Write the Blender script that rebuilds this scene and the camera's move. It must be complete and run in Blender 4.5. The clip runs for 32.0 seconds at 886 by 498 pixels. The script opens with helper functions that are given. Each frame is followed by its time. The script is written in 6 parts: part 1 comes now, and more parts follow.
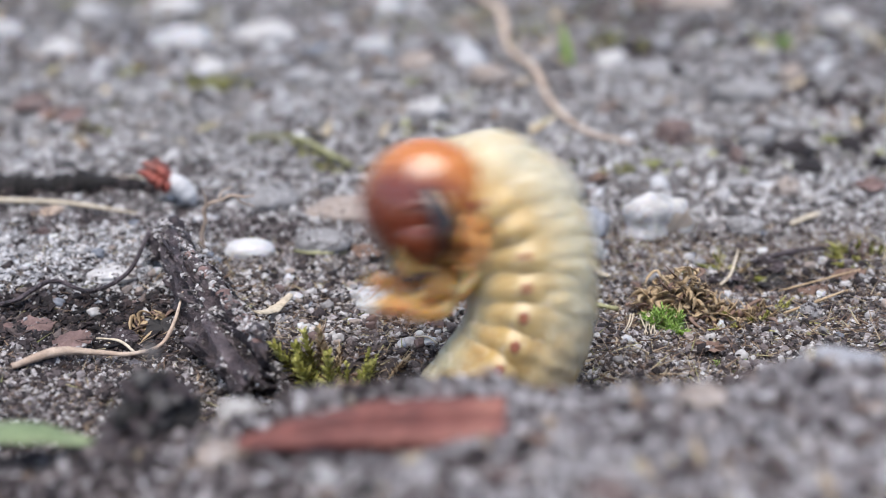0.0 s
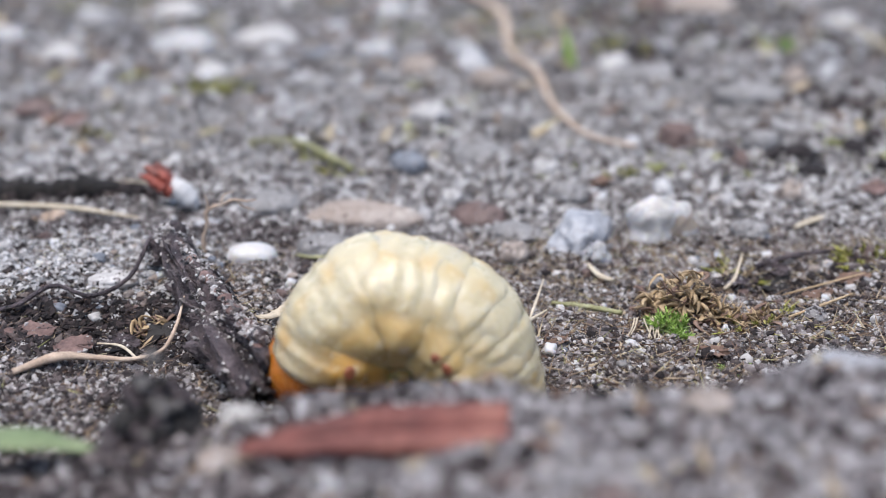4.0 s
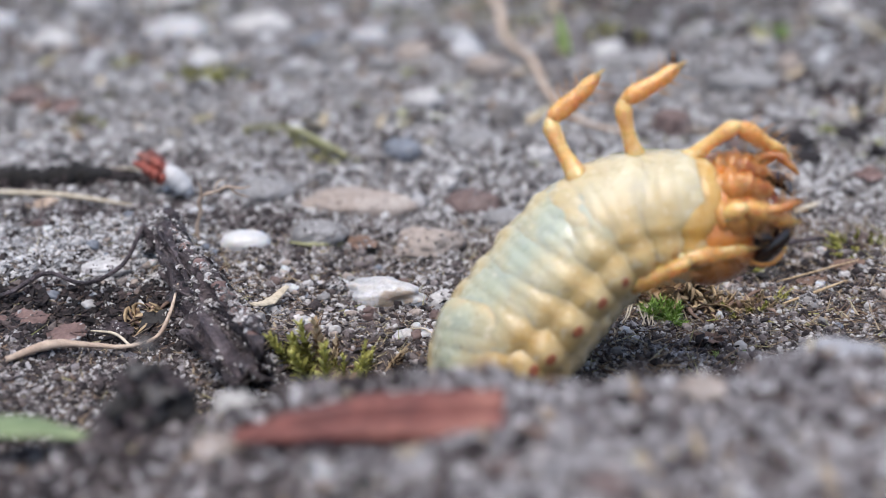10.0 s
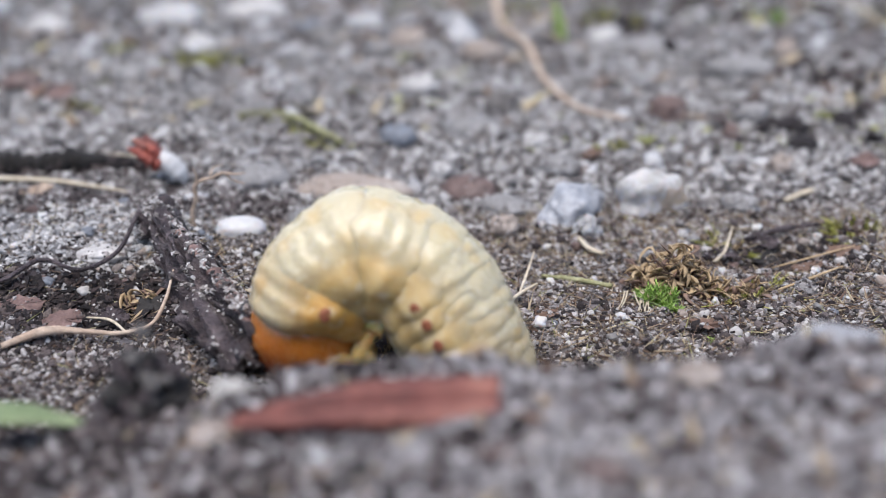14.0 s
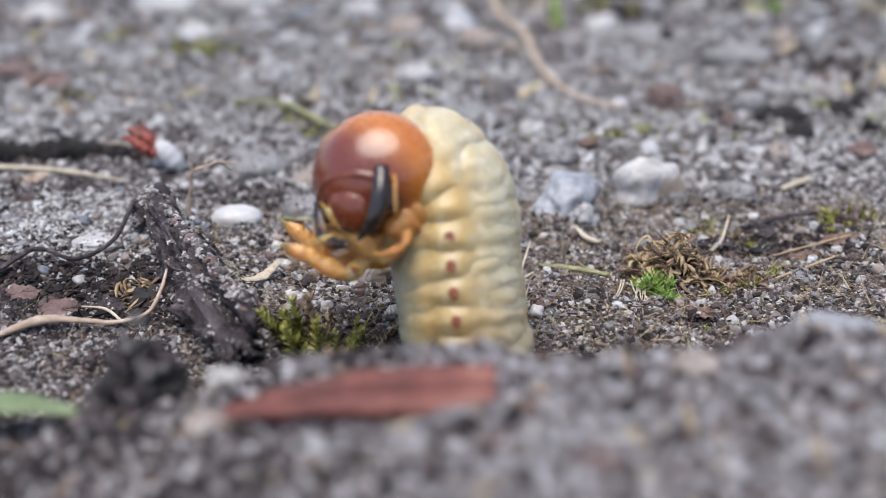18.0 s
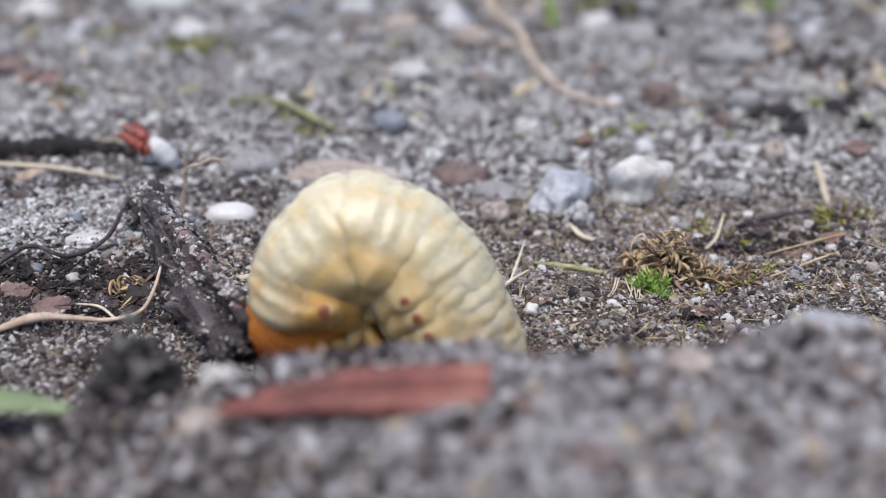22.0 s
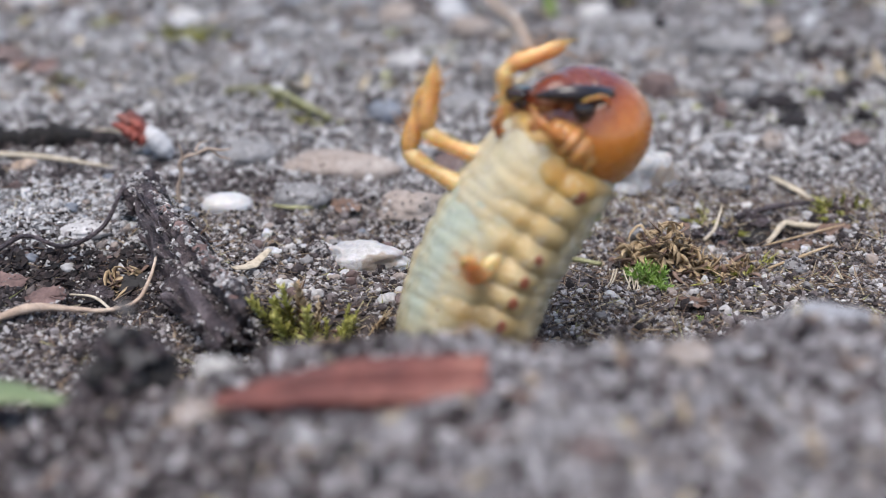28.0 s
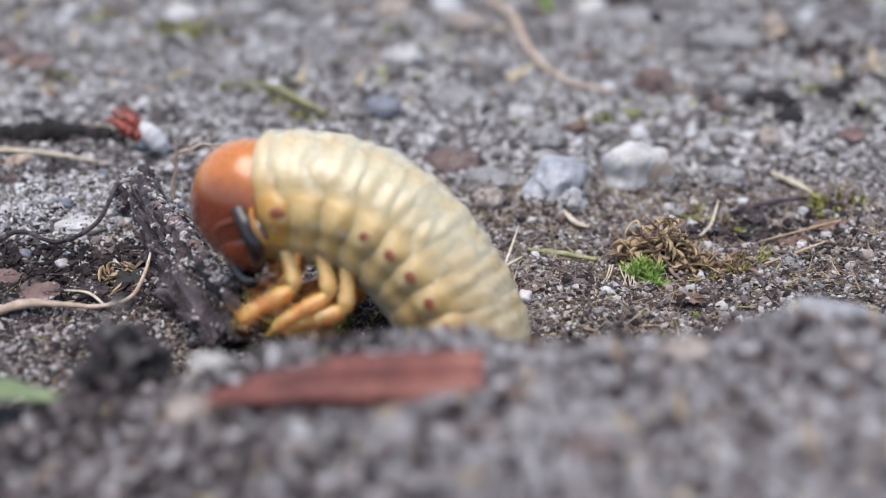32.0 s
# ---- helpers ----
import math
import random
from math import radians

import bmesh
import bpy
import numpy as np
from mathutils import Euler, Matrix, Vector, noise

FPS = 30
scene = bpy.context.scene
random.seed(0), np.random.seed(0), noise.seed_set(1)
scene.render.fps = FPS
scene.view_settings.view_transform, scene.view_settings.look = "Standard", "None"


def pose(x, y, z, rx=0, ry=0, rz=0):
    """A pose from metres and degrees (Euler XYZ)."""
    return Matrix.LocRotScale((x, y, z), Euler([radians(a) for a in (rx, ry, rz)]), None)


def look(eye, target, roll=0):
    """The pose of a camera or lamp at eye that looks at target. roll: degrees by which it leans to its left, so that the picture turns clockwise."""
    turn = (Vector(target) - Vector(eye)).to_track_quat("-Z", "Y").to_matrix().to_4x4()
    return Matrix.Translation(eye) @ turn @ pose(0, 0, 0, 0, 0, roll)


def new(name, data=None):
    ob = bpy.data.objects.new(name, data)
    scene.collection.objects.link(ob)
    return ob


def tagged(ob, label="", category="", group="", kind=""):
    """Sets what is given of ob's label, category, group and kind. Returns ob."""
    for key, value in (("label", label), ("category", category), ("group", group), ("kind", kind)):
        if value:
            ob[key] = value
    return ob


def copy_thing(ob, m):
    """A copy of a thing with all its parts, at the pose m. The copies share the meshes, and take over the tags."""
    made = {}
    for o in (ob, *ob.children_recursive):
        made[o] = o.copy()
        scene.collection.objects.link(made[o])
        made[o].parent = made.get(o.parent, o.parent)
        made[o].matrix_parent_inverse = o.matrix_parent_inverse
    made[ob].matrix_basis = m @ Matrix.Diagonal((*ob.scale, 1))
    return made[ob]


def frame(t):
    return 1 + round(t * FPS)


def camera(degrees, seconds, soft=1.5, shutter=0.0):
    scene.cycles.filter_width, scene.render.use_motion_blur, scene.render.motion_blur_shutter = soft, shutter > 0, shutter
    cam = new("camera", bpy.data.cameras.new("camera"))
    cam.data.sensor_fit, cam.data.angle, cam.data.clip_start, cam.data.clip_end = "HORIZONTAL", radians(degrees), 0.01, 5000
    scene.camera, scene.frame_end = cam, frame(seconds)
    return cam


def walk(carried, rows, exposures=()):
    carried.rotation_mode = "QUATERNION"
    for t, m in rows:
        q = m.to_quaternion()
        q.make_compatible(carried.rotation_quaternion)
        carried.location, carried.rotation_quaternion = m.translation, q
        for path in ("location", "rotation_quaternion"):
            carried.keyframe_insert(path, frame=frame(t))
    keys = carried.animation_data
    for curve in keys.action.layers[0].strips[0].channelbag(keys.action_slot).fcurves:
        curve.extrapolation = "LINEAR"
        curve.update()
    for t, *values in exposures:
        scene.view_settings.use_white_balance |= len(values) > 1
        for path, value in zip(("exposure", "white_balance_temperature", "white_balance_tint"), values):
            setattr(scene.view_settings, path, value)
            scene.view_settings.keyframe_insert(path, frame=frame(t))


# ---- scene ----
MM = 0.001
TILT = 21.4


def aim(t, yaw, pitch, roll, ahead):
    """The camera's pose at t: small turns from its rest, and a few tenths of a millimetre ahead."""
    rest = pose(0, -0.0599, 0.0335, 90 - TILT, 0, 0)
    return t, rest @ pose(0, 0, 0, pitch, yaw, 0) @ pose(0, 0, -ahead * MM, 0, 0, roll)


cam = camera(45, 32.0, soft=0.8, shutter=0.9)
cam.data.dof.use_dof = True
cam.data.dof.focus_distance = 0.0765
cam.data.dof.aperture_fstop = 23.0
walk(cam, [
    aim(0, 0.000, 0.000, -0.085, -0.27),
    aim(0.5, -0.015, 0.117, -0.106, -0.24),
    aim(1, 0.152, 0.205, -0.124, -0.18),
    aim(1.5, 0.073, 0.261, -0.139, -0.12),
    aim(2, 0.099, 0.279, -0.151, -0.04),
    aim(2.5, 0.108, 0.238, -0.159, 0.02),
    aim(3, 0.090, 0.327, -0.165, 0.07),
    aim(3.5, 0.113, 0.235, -0.170, 0.10),
    aim(5.5, 0.181, 0.187, -0.184, 0.17),
    aim(6, 0.090, 0.050, -0.187, 0.17),
    aim(6.5, 0.089, -0.060, -0.190, 0.18),
    aim(7, 0.017, -0.182, -0.192, 0.19),
    aim(7.5, 0.027, -0.240, -0.195, 0.19),
    aim(8, -0.018, -0.292, -0.199, 0.21),
    aim(8.5, -0.098, -0.318, -0.204, 0.22),
    aim(9, -0.092, -0.425, -0.209, 0.23),
    aim(9.5, -0.128, -0.432, -0.214, 0.23),
    aim(10, -0.161, -0.473, -0.218, 0.24),
    aim(10.5, -0.223, -0.513, -0.222, 0.24),
    aim(11, -0.326, -0.578, -0.224, 0.24),
    aim(11.5, -0.358, -0.666, -0.226, 0.24),
    aim(12, -0.364, -0.690, -0.228, 0.25),
    aim(12.5, -0.336, -0.750, -0.232, 0.26),
    aim(13, -0.336, -0.931, -0.237, 0.27),
    aim(13.5, -0.371, -1.166, -0.242, 0.29),
    aim(14, -0.379, -1.211, -0.247, 0.31),
    aim(14.5, -0.448, -1.253, -0.250, 0.33),
    aim(16.5, -0.479, -1.362, -0.252, 0.41),
    aim(17, -0.550, -1.434, -0.251, 0.42),
    aim(17.5, -0.550, -1.636, -0.249, 0.43),
    aim(18, -0.565, -1.809, -0.246, 0.45),
    aim(18.5, -0.695, -1.846, -0.241, 0.47),
    aim(19, -0.748, -1.907, -0.232, 0.49),
    aim(19.5, -0.821, -1.901, -0.220, 0.51),
    aim(20, -0.802, -1.844, -0.206, 0.53),
    aim(20.5, -0.760, -1.808, -0.191, 0.54),
    aim(21, -0.860, -1.925, -0.179, 0.55),
    aim(21.5, -0.876, -1.952, -0.169, 0.55),
    aim(22, -0.847, -1.922, -0.160, 0.56),
    aim(22.5, -0.838, -1.909, -0.148, 0.57),
    aim(23, -0.847, -1.921, -0.132, 0.59),
    aim(23.5, -0.862, -1.804, -0.110, 0.63),
    aim(24, -0.923, -1.940, -0.083, 0.67),
    aim(24.5, -0.924, -2.026, -0.058, 0.72),
    aim(25, -0.954, -2.064, -0.043, 0.77),
    aim(25.5, -0.964, -2.134, -0.039, 0.81),
    aim(27.5, -0.952, -2.300, -0.057, 0.96),
    aim(28, -1.000, -2.410, -0.068, 0.98),
    aim(28.5, -1.029, -2.349, -0.084, 1.00),
    aim(29, -1.147, -2.277, -0.105, 1.01),
    aim(29.5, -1.319, -2.214, -0.126, 1.01),
    aim(30, -1.288, -2.131, -0.140, 1.03),
    aim(30.5, -1.413, -2.167, -0.142, 1.05),
    aim(31, -1.400, -2.177, -0.127, 1.08),
    aim(31.5, -1.337, -2.119, -0.094, 1.13),
    aim(31.6, -1.315, -2.300, -0.085, 1.14),
    aim(31.7, -1.293, -2.330, -0.076, 1.15),
    aim(31.8, -1.271, -2.460, -0.066, 1.17),
    aim(31.9, -1.249, -2.545, -0.056, 1.18),
    aim(32, -1.227, -2.640, -0.046, 1.19),
], exposures=[(0, 0.11), (3, 0.1), (6, 0.01), (32, 0.0)])

# ---- light: a bright, hazy overcast sky ----
world = bpy.data.worlds.new("sky")
scene.world = world
world.use_nodes = True
wn = world.node_tree.nodes
sky = wn.new("ShaderNodeTexSky")
sky.sky_type, sky.sun_disc = "NISHITA", False
sky.sun_elevation, sky.sun_rotation = radians(76), radians(211)
sky.air_density, sky.dust_density = 1.0, 2.6
wn["Background"].inputs["Strength"].default_value = 0.215
world.node_tree.links.new(sky.outputs["Color"], wn["Background"].inputs["Color"])
lamp = bpy.data.lights.new("sun", "SUN")
lamp.energy, lamp.angle, lamp.color = 3.1, radians(52), (1.0, 0.955, 0.905)
sun = new("sun", lamp)
sun.matrix_basis = look((-0.16, -0.27, 1.24), (0, 0, 0))


# ---- materials ----
def material(name, stops, scale=800.0, rough=0.8, bump=0.4, fine=4000.0, spread="", sss=0.0, coat=0.0, speck=None, rough_to=None, grit=0.7, bump_size=0.0002, depth=(0.001, 0.0006, 0.0003)):
    """Noise-driven colour from stops (place, colour), with fine grain, bump and a varied gloss.
    spread: 'island' or 'object' shifts the colour from piece to piece. speck: (share, colour, scale) of small dark or pale specks."""
    m = bpy.data.materials.new(name)
    m.use_nodes = True
    nt = m.node_tree
    n, link = nt.nodes, nt.links.new
    shade = n["Principled BSDF"]
    at = n.new("ShaderNodeTexCoord")

    def noise_of(s, detail=6.0, rough_detail=0.6):
        k = n.new("ShaderNodeTexNoise")
        k.inputs["Scale"].default_value, k.inputs["Detail"].default_value, k.inputs["Roughness"].default_value = s, detail, rough_detail
        link(at.outputs["Object"], k.inputs["Vector"])
        return k

    def mix(kind, a, b, f=None, value=0.5):
        k = n.new("ShaderNodeMix")
        k.data_type, k.blend_type = "RGBA", kind
        k.inputs[0].default_value = value
        link(a, k.inputs[6])
        if hasattr(b, "is_linked"):
            link(b, k.inputs[7])
        else:
            k.inputs[7].default_value = (*b, 1)
        if f is not None:
            link(f, k.inputs[0])
        return k.outputs[2]

    def math_of(op, a, b=None, c=0.5):
        k = n.new("ShaderNodeMath")
        k.operation = op
        link(a, k.inputs[0])
        if b is None:
            k.inputs[1].default_value = c
        else:
            link(b, k.inputs[1])
        return k.outputs[0]

    broad, small = noise_of(scale), noise_of(fine, 4.0, 0.65)
    f = broad.outputs["Fac"]
    if spread:
        src = n.new("ShaderNodeNewGeometry" if spread == "island" else "ShaderNodeObjectInfo")
        r = src.outputs["Random Per Island" if spread == "island" else "Random"]
        f = math_of("ADD", math_of("MULTIPLY", f, c=0.45), math_of("MULTIPLY", r, c=0.9))
        f = math_of("SUBTRACT", f, c=0.18)
    ramp = n.new("ShaderNodeValToRGB")
    e = ramp.color_ramp.elements
    while len(e) < len(stops):
        e.new(0.5)
    for k, (p, c) in zip(e, stops):
        k.position, k.color = p, (*c, 1)
    link(f, ramp.inputs["Fac"])
    grain = n.new("ShaderNodeValToRGB")
    grain.color_ramp.elements[0].position, grain.color_ramp.elements[1].position = 0.3, 0.72
    grain.color_ramp.elements[0].color, grain.color_ramp.elements[1].color = (0.55, 0.54, 0.53, 1), (1.25, 1.25, 1.25, 1)
    link(small.outputs["Fac"], grain.inputs["Fac"])
    colour = mix("MULTIPLY", ramp.outputs["Color"], grain.outputs["Color"], value=grit)
    if speck:
        share, tint, size = speck
        v = noise_of(size, 2.0, 0.5)
        cut = n.new("ShaderNodeMapRange")
        cut.inputs["From Min"].default_value, cut.inputs["From Max"].default_value = 1 - share, 1 - share + 0.04
        link(v.outputs["Fac"], cut.inputs["Value"])
        colour = mix("MIX", colour, tint, cut.outputs["Result"])
    link(colour, shade.inputs["Base Color"])
    gloss = n.new("ShaderNodeMapRange")
    gloss.inputs["To Min"].default_value = rough if rough_to is None else rough_to
    gloss.inputs["To Max"].default_value = rough
    gloss.inputs["From Min"].default_value, gloss.inputs["From Max"].default_value = 0.35, 0.65
    link(small.outputs["Fac"], gloss.inputs["Value"])
    link(gloss.outputs["Result"], shade.inputs["Roughness"])
    if bump:
        up = n.new("ShaderNodeBump")
        up.inputs["Strength"].default_value, up.inputs["Distance"].default_value = bump, bump_size
        link(math_of("ADD", small.outputs["Fac"], math_of("MULTIPLY", broad.outputs["Fac"], c=1.5)), up.inputs["Height"])
        link(up.outputs["Normal"], shade.inputs["Normal"])
    shade.inputs["Subsurface Weight"].default_value = sss
    shade.inputs["Subsurface Radius"].default_value = depth
    shade.inputs["Subsurface Scale"].default_value = 1.0
    shade.inputs["Coat Weight"].default_value = coat
    shade.inputs["Coat Roughness"].default_value = 0.12
    return m


SOIL = material("soil", [(0.33, (0.0253, 0.0184, 0.0184)), (0.48, (0.069, 0.0552, 0.054)), (0.61, (0.155, 0.136, 0.135)), (0.75, (0.287, 0.27, 0.271))],
                scale=260, fine=2600, rough=0.9, bump=0.8, bump_size=0.0003, speck=(0.36, (0.035, 0.03, 0.026), 1500))
SAND = material("sand", [(0.05, (0.0189, 0.0153, 0.0153)), (0.28, (0.104, 0.0885, 0.0861)), (0.54, (0.26, 0.242, 0.24)), (0.79, (0.437, 0.419, 0.42)), (0.97, (0.6, 0.6, 0.6))],
                scale=900, fine=6000, rough=0.6, rough_to=0.12, bump=0.5, spread="island")
COARSE = material("coarse_sand", [(0.05, (0.0198, 0.0165, 0.0165)), (0.25, (0.099, 0.0858, 0.0814)), (0.5, (0.275, 0.262, 0.26)), (0.75, (0.473, 0.459, 0.462)), (0.95, (0.6, 0.6, 0.6))], scale=900, fine=5000, rough=0.6, rough_to=0.15, bump=0.5, spread="island")
GRAVEL = material("gravel", [(0.05, (0.084, 0.0773, 0.0756)), (0.3, (0.168, 0.16, 0.157)), (0.55, (0.294, 0.286, 0.29)), (0.8, (0.42, 0.42, 0.434)), (0.97, (0.554, 0.563, 0.588))],
                  scale=500, fine=2500, rough=0.75, rough_to=0.45, bump=0.5, spread="island")
PALESAND = material("mortar_grit", [(0.1, (0.06, 0.055, 0.055)), (0.35, (0.2, 0.196, 0.2)), (0.6, (0.35, 0.346, 0.353)), (0.9, (0.62, 0.615, 0.62))], scale=900, fine=6000, rough=0.65, rough_to=0.3, bump=0.5, spread="island")
BANKS = material("bank_soil", [(0.1, (0.035, 0.028, 0.035)), (0.3, (0.10, 0.088, 0.096)), (0.5, (0.25, 0.236, 0.243)), (0.75, (0.42, 0.408, 0.422)), (0.97, (0.62, 0.61, 0.63))], scale=900, fine=4000, rough=0.85, bump=0.6, spread="island")
CRUMB = material("crumb", [(0.2, (0.0168, 0.012, 0.0132)), (0.52, (0.06, 0.0468, 0.048)), (0.76, (0.144, 0.12, 0.12)), (0.9, (0.264, 0.236, 0.236)), (0.985, (0.48, 0.456, 0.468))], scale=1500, fine=5000, rough=0.9, bump=0.7, spread="island")


# ---- mesh helpers ----
def part(name, bm, mat, parent=None, label="", smooth=True):
    data = bpy.data.meshes.new(name)
    bmesh.ops.recalc_face_normals(bm, faces=bm.faces)
    for f in bm.faces:
        f.smooth = smooth
    bm.to_mesh(data)
    bm.free()
    data.materials.append(mat)
    ob = new(name, data)
    ob.parent = parent
    if label:
        tagged(ob, label)
    return ob


def thing(name, x, y, z, label, category, group="", turn=0.0):
    """An empty at its base, in millimetres, that parents the parts of a thing."""
    return tagged(put(new(name), x, y, z, turn), label, category, group)


def put(ob, x, y, z, turn=0.0, rx=0.0, ry=0.0):
    ob.matrix_basis = pose(x * MM, y * MM, z * MM, rx, ry, turn)
    return ob


def lattice(ix, iy, seed):
    h = (ix.astype(np.int64) * 374761393 + iy.astype(np.int64) * 668265263 + seed * 974634777) & 0xFFFFFFFF
    h = ((h ^ (h >> 13)) * 1274126177) & 0xFFFFFFFF
    return ((h ^ (h >> 16)) & 0xFFFF) / 65535.0


def relief(x, y, size, seed):
    """Smooth value noise in -1..1 with features of that size (mm)."""
    u, v = x / size, y / size
    iu, iv = np.floor(u), np.floor(v)
    a, b = u - iu, v - iv
    a, b = a * a * (3 - 2 * a), b * b * (3 - 2 * b)
    p = lattice(iu, iv, seed) * (1 - a) + lattice(iu + 1, iv, seed) * a
    q = lattice(iu, iv + 1, seed) * (1 - a) + lattice(iu + 1, iv + 1, seed) * a
    return 2 * (p * (1 - b) + q * b) - 1


def step(e0, e1, v):
    k = np.clip((v - e0) / (e1 - e0), 0, 1)
    return k * k * (3 - 2 * k)


def height(x, y):
    """The ground's height in mm: a level of packed sand, a hollow in which the grub sits, and a bank before it."""
    x, y = np.asarray(x, float), np.asarray(y, float)
    fade = 1 - 0.75 * step(150, 400, np.hypot(x, y))
    z = 0.9 * relief(x, y, 21, 1) * fade + 0.45 * relief(x, y, 7, 2) * fade + 0.36 * relief(x, y, 2.6, 3) + 0.28 * relief(x, y, 1.1, 4) + 0.16 * relief(x, y, 0.55, 5)
    z = z + 5.0 * relief(x + 700, y, 160, 6) * step(120, 500, np.hypot(x, y))
    z = z - 6.0 * np.exp(-(((x - 0.5) / 10) ** 4 + ((y + 2.5) / 6.0) ** 4))
    z = z + 1.3 * np.exp(-(((x + 31.0) / 11.0) ** 4 + ((y - 23.0) / 8.0) ** 4)) - 0.8 * np.exp(-(((x + 20.0) / 7.0) ** 4 + ((y - 1.0) / 4.5) ** 2))
    (ax, ay), (bx, by) = (-20.0, 18.6), (-10.3, 1.0)
    along = np.clip(((x - ax) * (bx - ax) + (y - ay) * (by - ay)) / ((bx - ax) ** 2 + (by - ay) ** 2), 0, 1)
    off = np.hypot(x - ax - along * (bx - ax), y - ay - along * (by - ay))
    z = z + (2.5 - 0.7 * along) * np.exp(-(off / 1.7) ** 2)
    z = z - 1.3 * np.exp(-(((x - 27.6) / 4.5) ** 4 + ((y - 19.5) / 1.7) ** 2))
    px, py = -24.5, 10.8
    z = z - 1.6 * np.exp(-(((x - px) / 5.0) ** 4 + ((y - py) / 2.6) ** 2))
    top = np.interp(x, [-60, -24, -15, -9, 0, 10, 15, 24, 60], [5.0, 4.6, 5.2, 7.0, 8.5, 8.9, 9.2, 9.9, 10.8])
    top = top + 0.5 * relief(x, y, 5, 8) + 0.35 * relief(x, y, 2.2, 9) + 0.3 * relief(x, y, 1.1, 10)
    edge = -11.0 + 1.2 * relief(x, 0 * y, 6, 7)
    bank = 1 - step(edge - 4.0, edge + 1.5, y)
    behind = 1 - step(-200, -60, y)
    return z * (1 - bank) + top * bank * (1 - 0.5 * behind)


def ground_at(x, y):
    return float(height(np.array([x]), np.array([y]))[0])


def spaced(lo, hi, fine, reach, growth=1.12):
    """Grid lines: even between lo and hi, then ever wider out to reach."""
    mid = list(np.arange(lo, hi, fine))
    up, s = [mid[-1]], fine
    while up[-1] < reach:
        s *= growth
        up.append(up[-1] + s)
    down, s = [mid[0]], fine
    while down[-1] > -reach:
        s *= growth
        down.append(down[-1] - s)
    return np.array(down[:0:-1] + mid + up[1:])


def sheet(name, xs, ys, mat):
    gx, gy = np.meshgrid(xs, ys)
    co = np.stack([gx, gy, height(gx, gy)], -1).reshape(-1, 3) * MM
    w, h = len(xs), len(ys)
    i = (np.arange(h - 1)[:, None] * w + np.arange(w - 1)[None, :]).ravel()
    quads = np.stack([i, i + 1, i + w + 1, i + w], -1)
    return raw(name, co, quads, mat)


def raw(name, co, polys, mat, smooth=True):
    """A mesh straight from arrays."""
    data = bpy.data.meshes.new(name)
    k = polys.shape[1]
    data.vertices.add(len(co))
    data.vertices.foreach_set("co", co.astype(np.float32).ravel())
    data.loops.add(polys.size)
    data.loops.foreach_set("vertex_index", polys.astype(np.int32).ravel())
    data.polygons.add(len(polys))
    data.polygons.foreach_set("loop_start", np.arange(0, polys.size, k, dtype=np.int32))
    data.polygons.foreach_set("use_smooth", np.full(len(polys), smooth))
    data.update(calc_edges=True)
    data.materials.append(mat)
    return new(name, data)


def ico():
    bm = bmesh.new()
    bmesh.ops.create_icosphere(bm, subdivisions=1, radius=1)
    v = np.array([tuple(p.co) for p in bm.verts])
    f = np.array([[p.index for p in q.verts] for q in bm.faces])
    bm.free()
    return v, f


def octa():
    v = np.array([(1, 0, 0), (-1, 0, 0), (0, 1, 0), (0, -1, 0), (0, 0, 1), (0, 0, -1)], float)
    f = np.array([(0, 2, 4), (2, 1, 4), (1, 3, 4), (3, 0, 4), (2, 0, 5), (1, 2, 5), (3, 1, 5), (0, 3, 5)])
    return v, f


def scatter(name, count, box, sizes, mat, rng, flat=0.75, sink=0.25, where=None, smooth=False, angular=False, places=None, stretch=1.0):
    """Many small stones in one mesh, strewn over the ground or on the places given (mm). angular: eight-sided grains."""
    v, f = octa() if angular else ico()
    if places is None:
        x, y = rng.uniform(box[0], box[1], count), rng.uniform(box[2], box[3], count)
    else:
        x, y = places[:, 0], places[:, 1]
    if where is not None:
        keep = where(x, y) > rng.random(count)
        x, y = x[keep], y[keep]
    n = len(x)
    r = sizes[0] * (sizes[1] / sizes[0]) ** (rng.random(n) ** 1.8)
    scale = r[:, None] * rng.uniform(0.6, 1.35, (n, 3)) * np.array([stretch, 1, 1])
    local = v[None] * (1 + rng.uniform(-0.22, 0.22, (n, len(v), 1))) * scale[:, None]
    a, b, c = rng.uniform(0, 6.28, n), rng.uniform(-0.6, 0.6, n), rng.uniform(-0.6, 0.6, n)
    lx, ly, lz = local[..., 0], local[..., 1], local[..., 2] * flat
    ly, lz = ly * np.cos(b)[:, None] - lz * np.sin(b)[:, None], ly * np.sin(b)[:, None] + lz * np.cos(b)[:, None]
    lx, lz = lx * np.cos(c)[:, None] - lz * np.sin(c)[:, None], lx * np.sin(c)[:, None] + lz * np.cos(c)[:, None]
    wx = lx * np.cos(a)[:, None] - ly * np.sin(a)[:, None] + x[:, None]
    wy = lx * np.sin(a)[:, None] + ly * np.cos(a)[:, None] + y[:, None]
    wz = lz + ((height(x, y) if places is None else places[:, 2]) + r * (0.5 - sink))[:, None]
    co = np.stack([wx, wy, wz], -1).reshape(-1, 3) * MM
    polys = (f[None] + (np.arange(n) * len(v))[:, None, None]).reshape(-1, 3)
    return raw(name, co, polys, mat, smooth)


